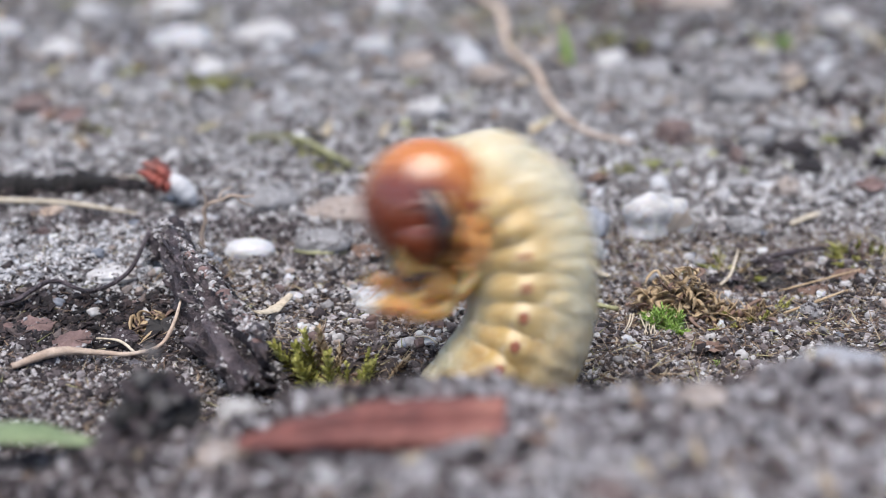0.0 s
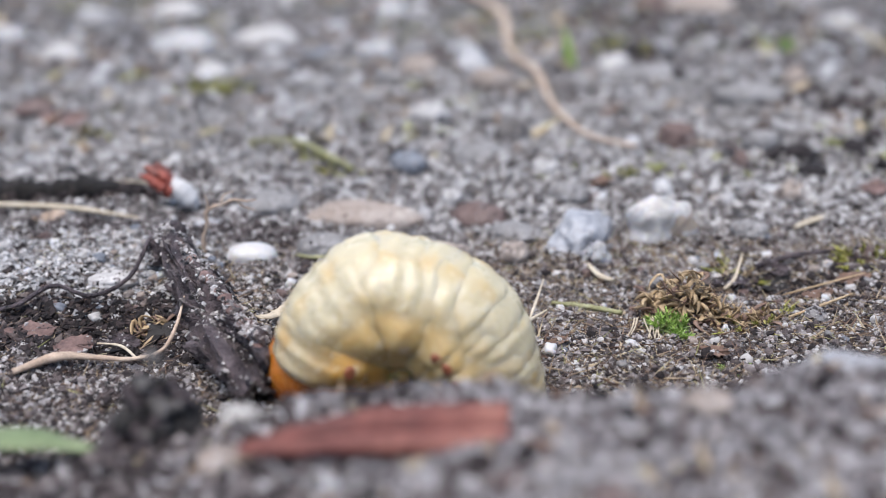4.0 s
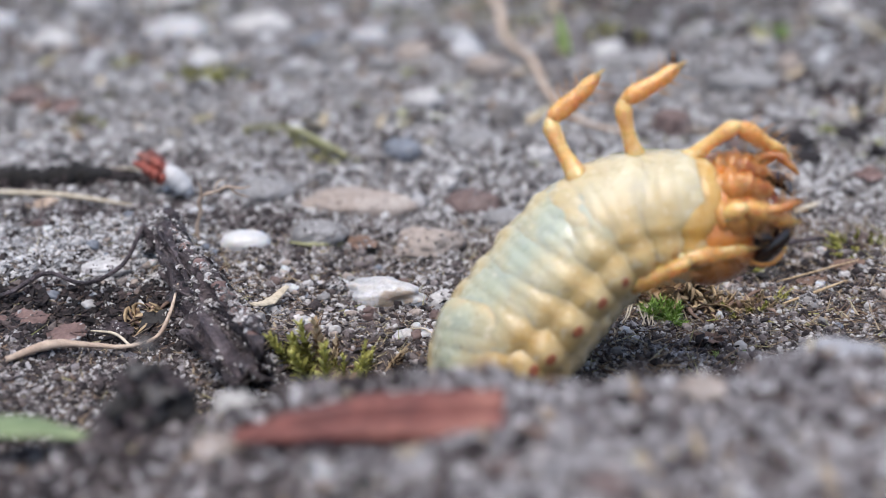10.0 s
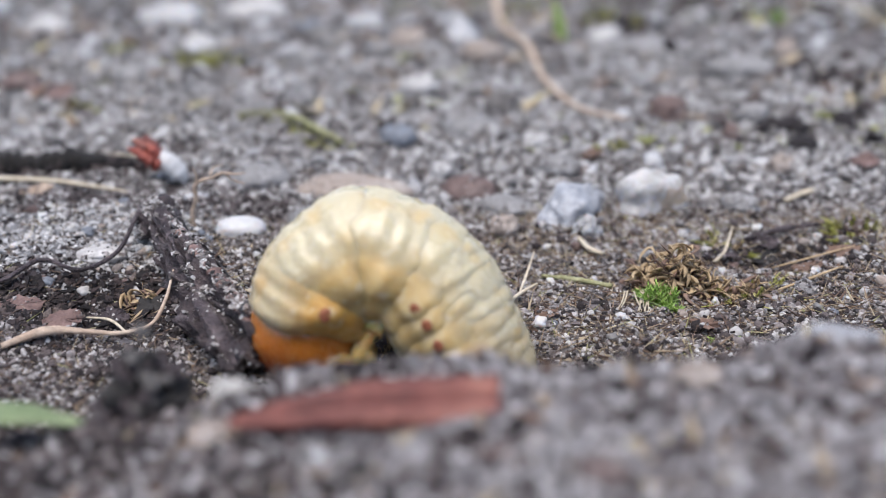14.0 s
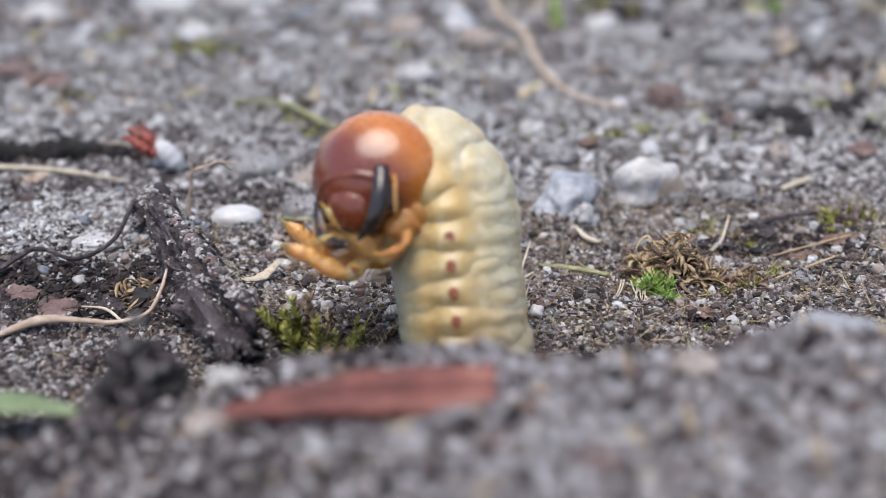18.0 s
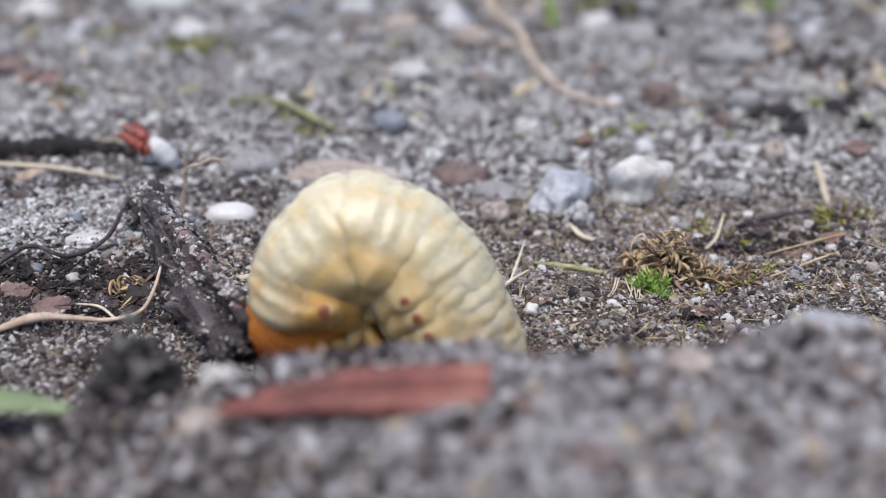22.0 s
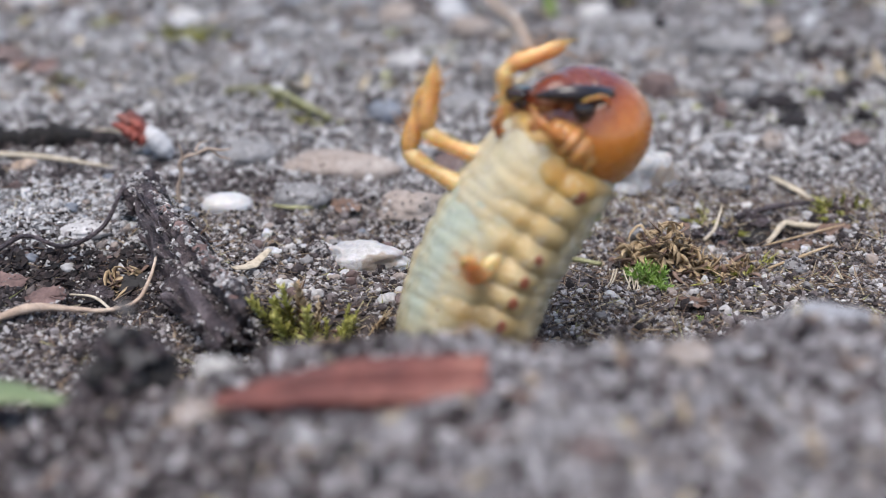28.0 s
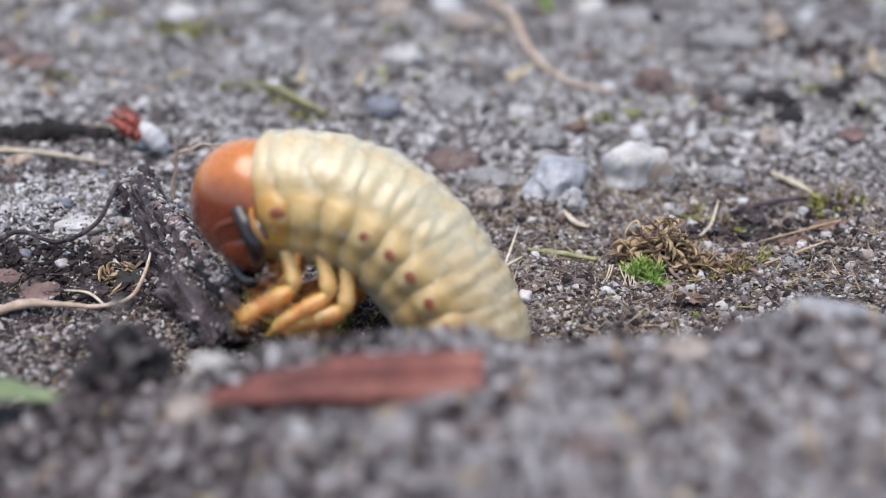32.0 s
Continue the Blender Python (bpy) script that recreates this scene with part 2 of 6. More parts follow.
def curve_points(pts, n):
    """n places spread evenly along a smooth line through pts."""
    p = [Vector(q) for q in pts]
    p = [2 * p[0] - p[1]] + p + [2 * p[-1] - p[-2]]
    fine = []
    for i in range(1, len(p) - 2):
        for j in range(16):
            u = j / 16
            fine.append(0.5 * ((2 * p[i]) + (p[i + 1] - p[i - 1]) * u + (2 * p[i - 1] - 5 * p[i] + 4 * p[i + 1] - p[i + 2]) * u * u + (3 * p[i] - p[i - 1] - 3 * p[i + 1] + p[i + 2]) * u ** 3))
    fine.append(p[-2])
    run = [0.0]
    for a, b in zip(fine, fine[1:]):
        run.append(run[-1] + (b - a).length)
    out, k = [], 0
    for i in range(n):
        want = run[-1] * i / (n - 1)
        while k < len(run) - 2 and run[k + 1] < want:
            k += 1
        f = (want - run[k]) / max(run[k + 1] - run[k], 1e-9)
        out.append(fine[k].lerp(fine[k + 1], f))
    return out


def tube(bm, pts, radii, sides=8, wobble=0.0, seed=0, n=0, flat=1.0):
    """A round, tapering rod along pts (mm), closed at both ends."""
    pick = random.Random(seed)
    line = curve_points(pts, n or 6 * len(pts))
    rings, up = [], Vector((0.31, 0.17, 0.94))
    for i, c in enumerate(line):
        ahead = (line[min(i + 1, len(line) - 1)] - line[max(i - 1, 0)]).normalized()
        side = ahead.cross(up)
        side = side.normalized() if side.length > 1e-4 else Vector((1, 0, 0))
        up = side.cross(ahead).normalized()
        f = i / (len(line) - 1) * (len(radii) - 1)
        k = min(int(f), len(radii) - 2)
        r = (radii[k] * (1 - f + k) + radii[k + 1] * (f - k)) * (1 + wobble * pick.uniform(-1, 1))
        ring = []
        for j in range(sides):
            a = math.tau * j / sides
            rr = r * (1 + wobble * 0.5 * pick.uniform(-1, 1))
            ring.append(bm.verts.new((c + side * math.cos(a) * rr + up * math.sin(a) * rr * flat) * MM))
        rings.append(ring)
    for a, b in zip(rings, rings[1:]):
        for j in range(sides):
            bm.faces.new((a[j], a[(j + 1) % sides], b[(j + 1) % sides], b[j]))
    bm.faces.new(rings[0][::-1])
    bm.faces.new(rings[-1])
    return bm


# ---- the ground ----
ground = tagged(sheet("ground", spaced(-46, 46, 0.33, 30000, 1.1), spaced(-34, 62, 0.3, 30000, 1.1), SOIL),
                "packed grey sandy soil with a hollow and a crumbly bank", "ground", kind="structure")
rng = np.random.default_rng(7)


def patches(size, seed, low=-0.2, high=0.5):
    return lambda x, y: step(low, high, relief(x, y, size, seed))


def inside(x, y):
    """Less sand, and so more humus, round the hollow and among the moss."""
    return 1.0 - np.exp(-((x + 1) / 13.0) ** 4 - ((y - 1.0) / 9.0) ** 4) * 0.4 - 0.25 * step(3, 9, x) * (1 - step(9, 20, y)) * step(-0.5, 0.3, relief(x, y, 4, 33)) - 0.5 * (1 - step(-0.5, 0.0, relief(x, y, 4.5, 61) + 0.4 * relief(x, y, 1.7, 62)))


tagged(scatter("sand_grains", 200000, (-42, 42, -12, 38), (0.05, 0.3), SAND, rng, where=inside, angular=True), "grey and white quartz sand grains on the soil", "sand", kind="stuff")
tagged(scatter("bank_grains", 56000, (-27, 27, -36, -9), (0.06, 0.28), BANKS, rng, angular=True), "coarse grains on the near bank", "sand", kind="stuff")
tagged(scatter("bank_lumps", 1500, (-27, 27, -36, -9), (0.12, 0.42), BANKS, rng, flat=0.6, sink=0.4), "grey and dark crumbly lumps on the near bank", "soil", kind="stuff")
tagged(scatter("coarse_sand", 70000, (-62, 62, 32, 98), (0.11, 0.6), COARSE, rng, angular=True), "coarse grey sand strewn over the soil", "sand", kind="stuff")
tagged(scatter("fine_gravel", 34000, (-150, 150, 85, 330), (0.3, 1.2), GRAVEL, rng, angular=True), "fine grey and white gravel farther off", "gravel", kind="stuff")
tagged(scatter("soil_crumbs", 20000, (-36, 36, -34, 60), (0.08, 0.5), CRUMB, rng, smooth=True, angular=True, where=patches(8, 21)), "dark brown crumbs of humus and soil", "soil", kind="stuff")
tagged(scatter("mortar_sand", 34000, (-46, -18, 13, 33), (0.1, 0.38), PALESAND, rng, angular=True, where=lambda x, y: 0.8 * np.exp(-(((x + 30.0) / 10.0) ** 4 + ((y - 20.5) / 6.0) ** 4))), "pale grey sandy mortar crumbs", "sand", kind="stuff")
tagged(scatter("bank_crumbs", 13000, (-27, 27, -34, -8), (0.1, 0.6), CRUMB, rng, angular=True, where=lambda x, y: 0.14 + 0.8 * step(2, -10, x)), "dark soil crumbs on the near bank", "soil", kind="stuff")
tagged(scatter("left_humus", 8000, (-30, -6, -11, 8), (0.07, 0.42), CRUMB, rng, angular=True), "dark humus crumbs between roots", "soil", kind="stuff")
# black of rotten bits, used as well to paint shade into hollows
BLACK = material("rotten_litter", [(0.1, (0.006, 0.004, 0.005)), (0.5, (0.018, 0.012, 0.013)), (0.85, (0.05, 0.034, 0.034)), (0.97, (0.16, 0.13, 0.12))], scale=1500, fine=5000, rough=0.85, bump=0.7, spread="island")
lx, ly = -24.6, 11.2
# litter blackened so that it carries the crevice's shade too
tagged(scatter("rotten_litter", 9000, (lx - 10, lx + 8, ly - 5, ly + 5), (0.08, 0.4), BLACK, rng, angular=True, stretch=1.6, sink=0.1, where=lambda x, y: np.exp(-(((x - lx) / 8.0) ** 4 + ((y - ly) / 3.8) ** 4))), "black litter and painted shade in a crevice", "litter", kind="stuff")
tagged(scatter("dark_specks", 32000, (-42, 42, -10, 60), (0.07, 0.34), BLACK, rng, angular=True, where=patches(4, 26, -0.4, 0.5)), "black specks of humus among the sand", "soil", kind="stuff")
# black crumbs paint the dark void of the dip
tagged(scatter("black_soil", 5200, (20, 40, 15, 27), (0.1, 0.5), BLACK, rng, angular=True, sink=0.1, where=lambda x, y: np.exp(-(((x - 27.6) / 5.0) ** 4 + ((y - 19.5 - 0.1 * (x - 27.6)) / 1.8) ** 4))), "black crumbs as the shade in a dip behind the moss", "soil", kind="stuff")
tagged(scatter("bank_rot", 9000, (-27, 27, -34, -10), (0.12, 0.6), BLACK, rng, angular=True, where=lambda x, y: (0.1 + 0.9 * step(3, -8, x)) * step(-0.5, 0.4, relief(x, y, 3, 27))), "black rotten crumbs on the near bank", "soil", kind="stuff")
tagged(scatter("humus", 20000, (-26, 38, -9, 22), (0.07, 0.42), CRUMB, rng, angular=True, where=lambda x, y: np.exp(-(((x - 5) / 29) ** 6) - ((y - 3) / 13) ** 4) * (0.45 + 0.55 * step(-0.3, 0.4, relief(x, y, 5, 31)))), "dark humus crumbs round the hollow", "soil", kind="stuff")
tagged(scatter("soil_lumps", 2600, (-18, 38, -9, 28), (0.16, 0.55), CRUMB, rng, flat=0.8, sink=0.3, smooth=True, where=patches(6, 71, -0.3, 0.4)), "brown-black lumps of crumbly soil", "soil", kind="stuff")
tagged(scatter("dark_crust", 15000, (-44, -13, 22, 47), (0.1, 0.5), CRUMB, rng, angular=True, where=lambda x, y: 0.9 * step(-0.5, 0.1, relief(x, y, 5, 72)) * (1 - 0.9 * np.exp(-(((x + 31.0) / 9.0) ** 4 + ((y - 21.0) / 6.5) ** 4)))), "dark crumbs round the fallen bud", "soil", kind="stuff")
tagged(scatter("far_crumbs", 3200, (-110, 110, 60, 260), (0.35, 1.3), BLACK, rng, flat=0.4, sink=0.3, where=patches(17, 22)), "dark crumbs of soil farther off", "soil", kind="stuff")
# dark soil patches, made denser to paint in the lens's corner falloff
tagged(scatter("dark_soil_bits", 6500, (24, 130, 45, 260), (0.35, 1.5), BLACK, rng, flat=0.45, sink=0.2, where=patches(13, 24, -0.3, 0.4)), "dark soil bits farther off, denser for lens falloff", "soil", kind="stuff")
# dark bits that put the lens's corner falloff into the far left ground
tagged(scatter("dark_leaf_bits", 1800, (-130, -34, 55, 260), (0.35, 1.3), CRUMB, rng, flat=0.4, sink=0.3, where=patches(13, 25, -0.3, 0.4)), "dark bits on the far left for lens falloff", "soil", kind="stuff")
tagged(scatter("small_pebbles", 560, (-60, 60, 31, 110), (0.35, 1.3), GRAVEL, rng, flat=0.5, smooth=True, sink=0.4), "small grey and white pebbles on the sand", "pebbles", kind="stuff")
tagged(scatter("flat_pebbles", 560, (-150, 150, 95, 330), (1.2, 4.2), GRAVEL, rng, flat=0.3, smooth=True, sink=0.4, stretch=1.8), "flat pale pebbles far behind on the ground", "pebbles", kind="stuff")
OLIVEBITS = material("olive_bits", [(0.1, (0.07, 0.07, 0.03)), (0.5, (0.17, 0.18, 0.06)), (0.9, (0.32, 0.33, 0.12))], scale=900, fine=4000, rough=0.8, bump=0.3, spread="island")
tagged(scatter("moss_bits", 15000, (-130, 130, 45, 280), (0.2, 0.9), OLIVEBITS, rng, flat=0.4, angular=True, stretch=2.0, where=patches(24, 41, 0.0, 0.6)), "scattered olive bits of dry moss farther off", "moss", kind="stuff")
FLAKES = material("plant_crumbs", [(0.1, (0.05, 0.03, 0.022)), (0.35, (0.14, 0.085, 0.06)), (0.6, (0.26, 0.19, 0.13)), (0.85, (0.42, 0.35, 0.24)), (0.98, (0.22, 0.24, 0.08))], scale=900, fine=4000, rough=0.8, bump=0.3, spread="island")
tagged(scatter("plant_crumbs", 11000, (-40, 40, -12, 60), (0.05, 0.16), FLAKES, rng, flat=0.35, angular=True, stretch=4.0), "tiny brown plant fibres and leaf crumbs", "debris", kind="stuff")
tagged(scatter("far_plant_crumbs", 2600, (-110, 110, 55, 260), (0.3, 1.0), FLAKES, rng, flat=0.35, angular=True, stretch=4.0), "brown plant crumbs farther off", "debris", kind="stuff")
tagged(scatter("bank_plant_crumbs", 700, (-27, 27, -34, -10), (0.12, 0.4), FLAKES, rng, flat=0.35, angular=True, stretch=3.0), "brown plant crumbs on the near bank", "debris", kind="stuff")
tagged(scatter("fibre_litter", 15000, (2, 38, -10, 30), (0.025, 0.085), FLAKES, rng, flat=0.8, angular=True, stretch=20.0, sink=-0.5), "fine brown fibres and dead grass bits on the soil", "litter", kind="stuff")
tagged(scatter("root_litter", 7000, (-34, 0, -10, 26), (0.025, 0.07), FLAKES, rng, flat=0.8, angular=True, stretch=20.0, sink=-0.5), "fine dead rootlets on the soil", "litter", kind="stuff")


# ---- stones ----
BANKGREY = material("bank_grey_stone", [(0.3, (0.24, 0.245, 0.265)), (0.55, (0.33, 0.335, 0.36)), (0.75, (0.42, 0.425, 0.45))], scale=350, fine=1800, rough=0.8, bump=0.5, speck=(0.42, (0.06, 0.055, 0.06), 500))
CRUMBLY = material("grey_clod", [(0.3, (0.07, 0.064, 0.062)), (0.55, (0.15, 0.14, 0.138)), (0.75, (0.25, 0.24, 0.235))], scale=600, fine=2600, rough=0.9, bump=0.8)
SPOTTED = material("soiled_stone", [(0.3, (0.3, 0.29, 0.28)), (0.55, (0.42, 0.41, 0.4)), (0.75, (0.55, 0.54, 0.53))], scale=350, fine=1800, rough=0.75, bump=0.5, speck=(0.48, (0.015, 0.012, 0.014), 420))
# darker copy of the red-brown wood, for the shade in its grooves
REDDARK = material("dark_red_wood", [(0.3, (0.07, 0.016, 0.014)), (0.5, (0.13, 0.035, 0.028)), (0.7, (0.2, 0.07, 0.055))], scale=330, fine=1500, rough=0.65, bump=0.5)
WHITE = material("quartz", [(0.3, (0.3, 0.3, 0.308)), (0.55, (0.43, 0.43, 0.44)), (0.75, (0.56, 0.56, 0.57))], scale=350, fine=2200, rough=0.6, rough_to=0.35, bump=0.2, sss=0.35, speck=(0.3, (0.34, 0.31, 0.29), 500))
CRYSTAL = material("white_crystal", [(0.3, (0.38, 0.375, 0.37)), (0.55, (0.51, 0.5, 0.5)), (0.75, (0.62, 0.61, 0.61))], scale=420, fine=1700, rough=0.6, rough_to=0.3, bump=0.5, sss=0.3, grit=0.5, speck=(0.44, (0.33, 0.28, 0.235), 330))
FROSTED = material("bluish_crumbly_stone", [(0.3, (0.26, 0.275, 0.31)), (0.55, (0.38, 0.395, 0.435)), (0.75, (0.54, 0.55, 0.585))], scale=600, fine=1800, rough=0.7, rough_to=0.4, bump=0.7, grit=0.6)
PALE = material("pale_stone", [(0.3, (0.36, 0.35, 0.345)), (0.55, (0.48, 0.47, 0.47)), (0.75, (0.6, 0.59, 0.6))], scale=350, fine=1800, rough=0.75, bump=0.5, speck=(0.33, (0.12, 0.1, 0.09), 800))
GREY = material("grey_stone", [(0.3, (0.16, 0.155, 0.155)), (0.55, (0.25, 0.245, 0.25)), (0.75, (0.34, 0.335, 0.34))], scale=350, fine=2000, rough=0.75, bump=0.5, speck=(0.34, (0.07, 0.06, 0.055), 900))
BLUE = material("blue_grey_stone", [(0.3, (0.10, 0.115, 0.14)), (0.55, (0.19, 0.21, 0.25)), (0.75, (0.3, 0.32, 0.36))], scale=350, fine=2000, rough=0.7, bump=0.5)
BEIGE = material("beige_stone", [(0.3, (0.25, 0.2, 0.17)), (0.55, (0.34, 0.29, 0.26)), (0.75, (0.44, 0.4, 0.37))], scale=350, fine=2000, rough=0.75, bump=0.5, speck=(0.34, (0.12, 0.09, 0.075), 900))
RUST = material("rusty_stone", [(0.3, (0.09, 0.055, 0.05)), (0.55, (0.15, 0.105, 0.098)), (0.75, (0.23, 0.185, 0.175))], scale=350, fine=2000, rough=0.8, bump=0.5)
DARK = material("dark_stone", [(0.3, (0.011, 0.01, 0.01)), (0.55, (0.026, 0.023, 0.023)), (0.75, (0.06, 0.054, 0.052))], scale=350, fine=2000, rough=0.8, bump=0.5)
# near-black colour that paints the shade below the overhanging sand
UNDERCUT = material("black_rotten_wood", [(0.3, (0.004, 0.003, 0.003)), (0.55, (0.01, 0.008, 0.008)), (0.75, (0.03, 0.025, 0.024))], scale=500, fine=2500, rough=0.9, bump=0.9)
STRAW = material("dry_straw", [(0.3, (0.4, 0.34, 0.25)), (0.55, (0.54, 0.47, 0.36)), (0.75, (0.66, 0.6, 0.5))], scale=500, fine=2500, rough=0.7, bump=0.4)
ROOT = material("root_bark", [(0.3, (0.34, 0.24, 0.18)), (0.55, (0.5, 0.4, 0.32)), (0.75, (0.62, 0.53, 0.45))], scale=400, fine=2200, rough=0.75, bump=0.5)
BARK = material("dark_bark", [(0.3, (0.018, 0.012, 0.015)), (0.45, (0.055, 0.04, 0.046)), (0.58, (0.115, 0.09, 0.098)), (0.72, (0.22, 0.185, 0.195))], scale=600, fine=3000, rough=0.75, rough_to=0.35, bump=1.0, bump_size=0.0005, speck=(0.37, (0.014, 0.011, 0.012), 1100))
EDGE = material("torn_bark_edge", [(0.3, (0.1, 0.06, 0.055)), (0.55, (0.2, 0.13, 0.12)), (0.75, (0.33, 0.24, 0.225))], scale=420, fine=2600, rough=0.8, bump=0.6)
REDWOOD = material("red_brown_wood", [(0.3, (0.1, 0.028, 0.026)), (0.5, (0.18, 0.058, 0.046)), (0.7, (0.3, 0.125, 0.095))], scale=330, fine=1500, rough=0.65, bump=0.5)
PETAL = material("white_petal", [(0.3, (0.42, 0.41, 0.42)), (0.55, (0.56, 0.56, 0.57)), (0.75, (0.66, 0.66, 0.67))], scale=350, fine=1800, rough=0.55, bump=0.1, grit=0.15)
REDBUD = material("red_bud", [(0.3, (0.17, 0.03, 0.022)), (0.55, (0.27, 0.06, 0.04)), (0.75, (0.42, 0.16, 0.11))], scale=500, fine=2500, rough=0.6, bump=0.4)
LEAF = material("dead_leaf", [(0.3, (0.11, 0.06, 0.04)), (0.55, (0.2, 0.13, 0.10)), (0.75, (0.3, 0.22, 0.18))], scale=400, fine=2500, rough=0.75, bump=0.5)
MOSS = material("moss_green", [(0.2, (0.12, 0.11, 0.025)), (0.5, (0.35, 0.35, 0.08)), (0.8, (0.58, 0.57, 0.2))], scale=500, fine=3000, rough=0.6, bump=0.2, spread="island", sss=0.15, depth=(0.0003, 0.0004, 0.0001))
BRIGHT = material("fresh_green", [(0.2, (0.2, 0.34, 0.06)), (0.5, (0.38, 0.54, 0.15)), (0.8, (0.55, 0.7, 0.3))], scale=500, fine=3000, rough=0.5, bump=0.2, spread="island", sss=0.15, depth=(0.0003, 0.0004, 0.0001))
OLIVE = material("olive_moss", [(0.25, (0.13, 0.12, 0.06)), (0.5, (0.26, 0.26, 0.13)), (0.75, (0.4, 0.4, 0.24))], scale=600, fine=2500, rough=0.75, bump=0.6)
PALELEAF = material("pale_green_leaf", [(0.25, (0.105, 0.14, 0.065)), (0.5, (0.165, 0.22, 0.105)), (0.75, (0.25, 0.3, 0.165))], scale=400, fine=2000, rough=0.6, bump=0.2)
DRY = material("dry_moss", [(0.2, (0.11, 0.065, 0.035)), (0.45, (0.37, 0.265, 0.15)), (0.75, (0.6, 0.49, 0.33))], scale=500, fine=3000, rough=0.7, bump=0.3, spread="island")


def pebble_mesh(size, seed, rough=0.13, level=4, square=0.0, pit=0.35):
    """A worn stone: a lumpy ellipsoid of that size (mm), flattened below."""
    bm = bmesh.new()
    bmesh.ops.create_icosphere(bm, subdivisions=level, radius=1)
    o = Vector((seed * 3.7, seed * 1.3, seed * 5.1))
    for v in bm.verts:
        d = v.co.normalized()
        if square:
            m = max(abs(d.x), abs(d.y), abs(d.z))
            d = d.lerp(d / m * 0.8, square)
        k = 1 + rough * 1.6 * noise.noise(d * 1.1 + o) + rough * 0.9 * noise.noise(d * 2.6 + o) + rough * 0.25 * noise.noise(d * 6 + o)
        p = d * k
        v.co = Vector((p.x * size[0] / 2, p.y * size[1] / 2, (p.z if p.z > -0.5 else -0.5 + (p.z + 0.5) * 0.3) * size[2] / 2)) * MM
    return bm


OVAL = material("milky_quartz", [(0.3, (0.46, 0.46, 0.465)), (0.55, (0.53, 0.53, 0.54)), (0.75, (0.6, 0.6, 0.61))], scale=300, fine=1800, rough=0.5, rough_to=0.35, bump=0.08, sss=0.3, grit=0.2)
STONES = []


def pebble(name, x, y, size, mat, label, turn=0.0, rough=0.13, lift=0.28, group="pebbles on the sand", category="pebble", square=0.0, tilt=0.0):
    ob = part(name, pebble_mesh(size, len(bpy.data.objects) % 97 + x, rough, 4, square), mat)
    put(ob, x, y, ground_at(x, y) + size[2] * (lift - 0.13), turn, tilt)
    STONES.append(ob)
    if len(label.split()) < 4:
        label += " on the ground"
    return tagged(ob, label, category, group)


pebble("pebble", -16.2, 23.4, (4.36, 2.6, 2.2), OVAL, "smooth white oval pebble lying on dark crumbs", 8, 0.05)
STONES.pop()
pebble("pebble", -7.8, 34.7, (10.60, 5.5, 3.2), BEIGE, "flat pinkish beige stone half sunk in sand", 3)
pebble("pebble", -10.3, 25.7, (5.05, 3.4, 2.2), GREY, "grey oval pebble in coarse sand", -6)
pebble("pebble", -1.1, 24.4, (5.65, 4.0, 3.0), BEIGE, "beige stone with a pale chalky side", 14, 0.2)
pebble("pebble", -2.2, 24.1, (2.88, 2.4, 2.2), PALE, "pale chip leaning on a beige stone", 40, 0.2)
pebble("pebble", -4.3, 14.5, (6.46, 3.2, 2.6), CRYSTAL, "long white quartz stone dusted with soil", -5, 0.2, 0.16, square=0.3)
pebble("pebble", 0.3, 14.2, (2.83, 2.0, 1.7), PALE, "small pale stone beside the quartz", 25)
pebble("pebble", -7.9, 15.2, (1.48, 1.0, 1.1), PALE, "tiny round pale stone", 0)
pebble("pebble", 19.3, 30.8, (6.9, 5.0, 6.0), CRYSTAL, "chunky white stone with a rough crystalline face", 20, 0.2, 0.18, square=0.2)
pebble("pebble", 12.2, 29.0, (6.2, 4.4, 4.8), FROSTED, "pale bluish stone crumbling into grains", 60, 0.28)
pebble("pebble", 12.9, 24.7, (2.43, 2.4, 2.4), WHITE, "small white crumbly stone", 10, 0.25)
pebble("pebble", 6.2, 31.1, (5.03, 4.2, 2.4), GREY, "flat dark grey pebble", 5)
pebble("pebble", 3.1, 35.7, (5.08, 4.6, 2.6), RUST, "flat reddish brown stone", -8)
pebble("pebble", 5.9, 25.7, (2.53, 2.2, 2.2), BEIGE, "small pink angular stone", 30, 0.2)
pebble("pebble", -4.1, 50.4, (3.76, 4.0, 3.0), BLUE, "dark bluish pebble", 10)
pebble("pebble", 8.1, 62.7, (4.14, 4.5, 3.0), CRUMBLY, "dark grey lump of soil or stone", 0, 0.25)
pebble("pebble", 27.1, 60.7, (4.21, 4.5, 4.0), RUST, "dark red-brown lump", 10, 0.22)
pebble("pebble", 31.3, 49.1, (2.16, 2.2, 2.4), RUST, "small rusty bit", 10, 0.22)
pebble("pebble", 33.4, 39.0, (2.87, 2.6, 2.6), BEIGE, "small pinkish stone", 15, 0.2)
pebble("pebble", 27.4, 31.1, (3.07, 3.0, 1.8), GREY, "small dull grey stone", 15, 0.2)
pebble("pebble", 9.7, 9.8, (1.06, 0.9, 0.9), BEIGE, "tiny yellowish round pebble", 0, 0.08)
pebble("pebble", 16.9, 24.7, (1.06, 0.9, 0.8), RUST, "tiny red bit of brick", 0, 0.2)
pebble("pebble", 34.7, 22.9, (1.89, 1.8, 2.0), RUST, "small dark red stone by the moss", 0, 0.2)
pebble("pebble", 27.4, 12.4, (1.93, 1.6, 1.6), GREY, "dark grey round pebble", 0, 0.12)
pebble("pebble", -25.9, 17.0, (3.98, 2.6, 1.2), PALE, "pale flat pebble set in sandy mortar", 0, 0.1, 0.5)
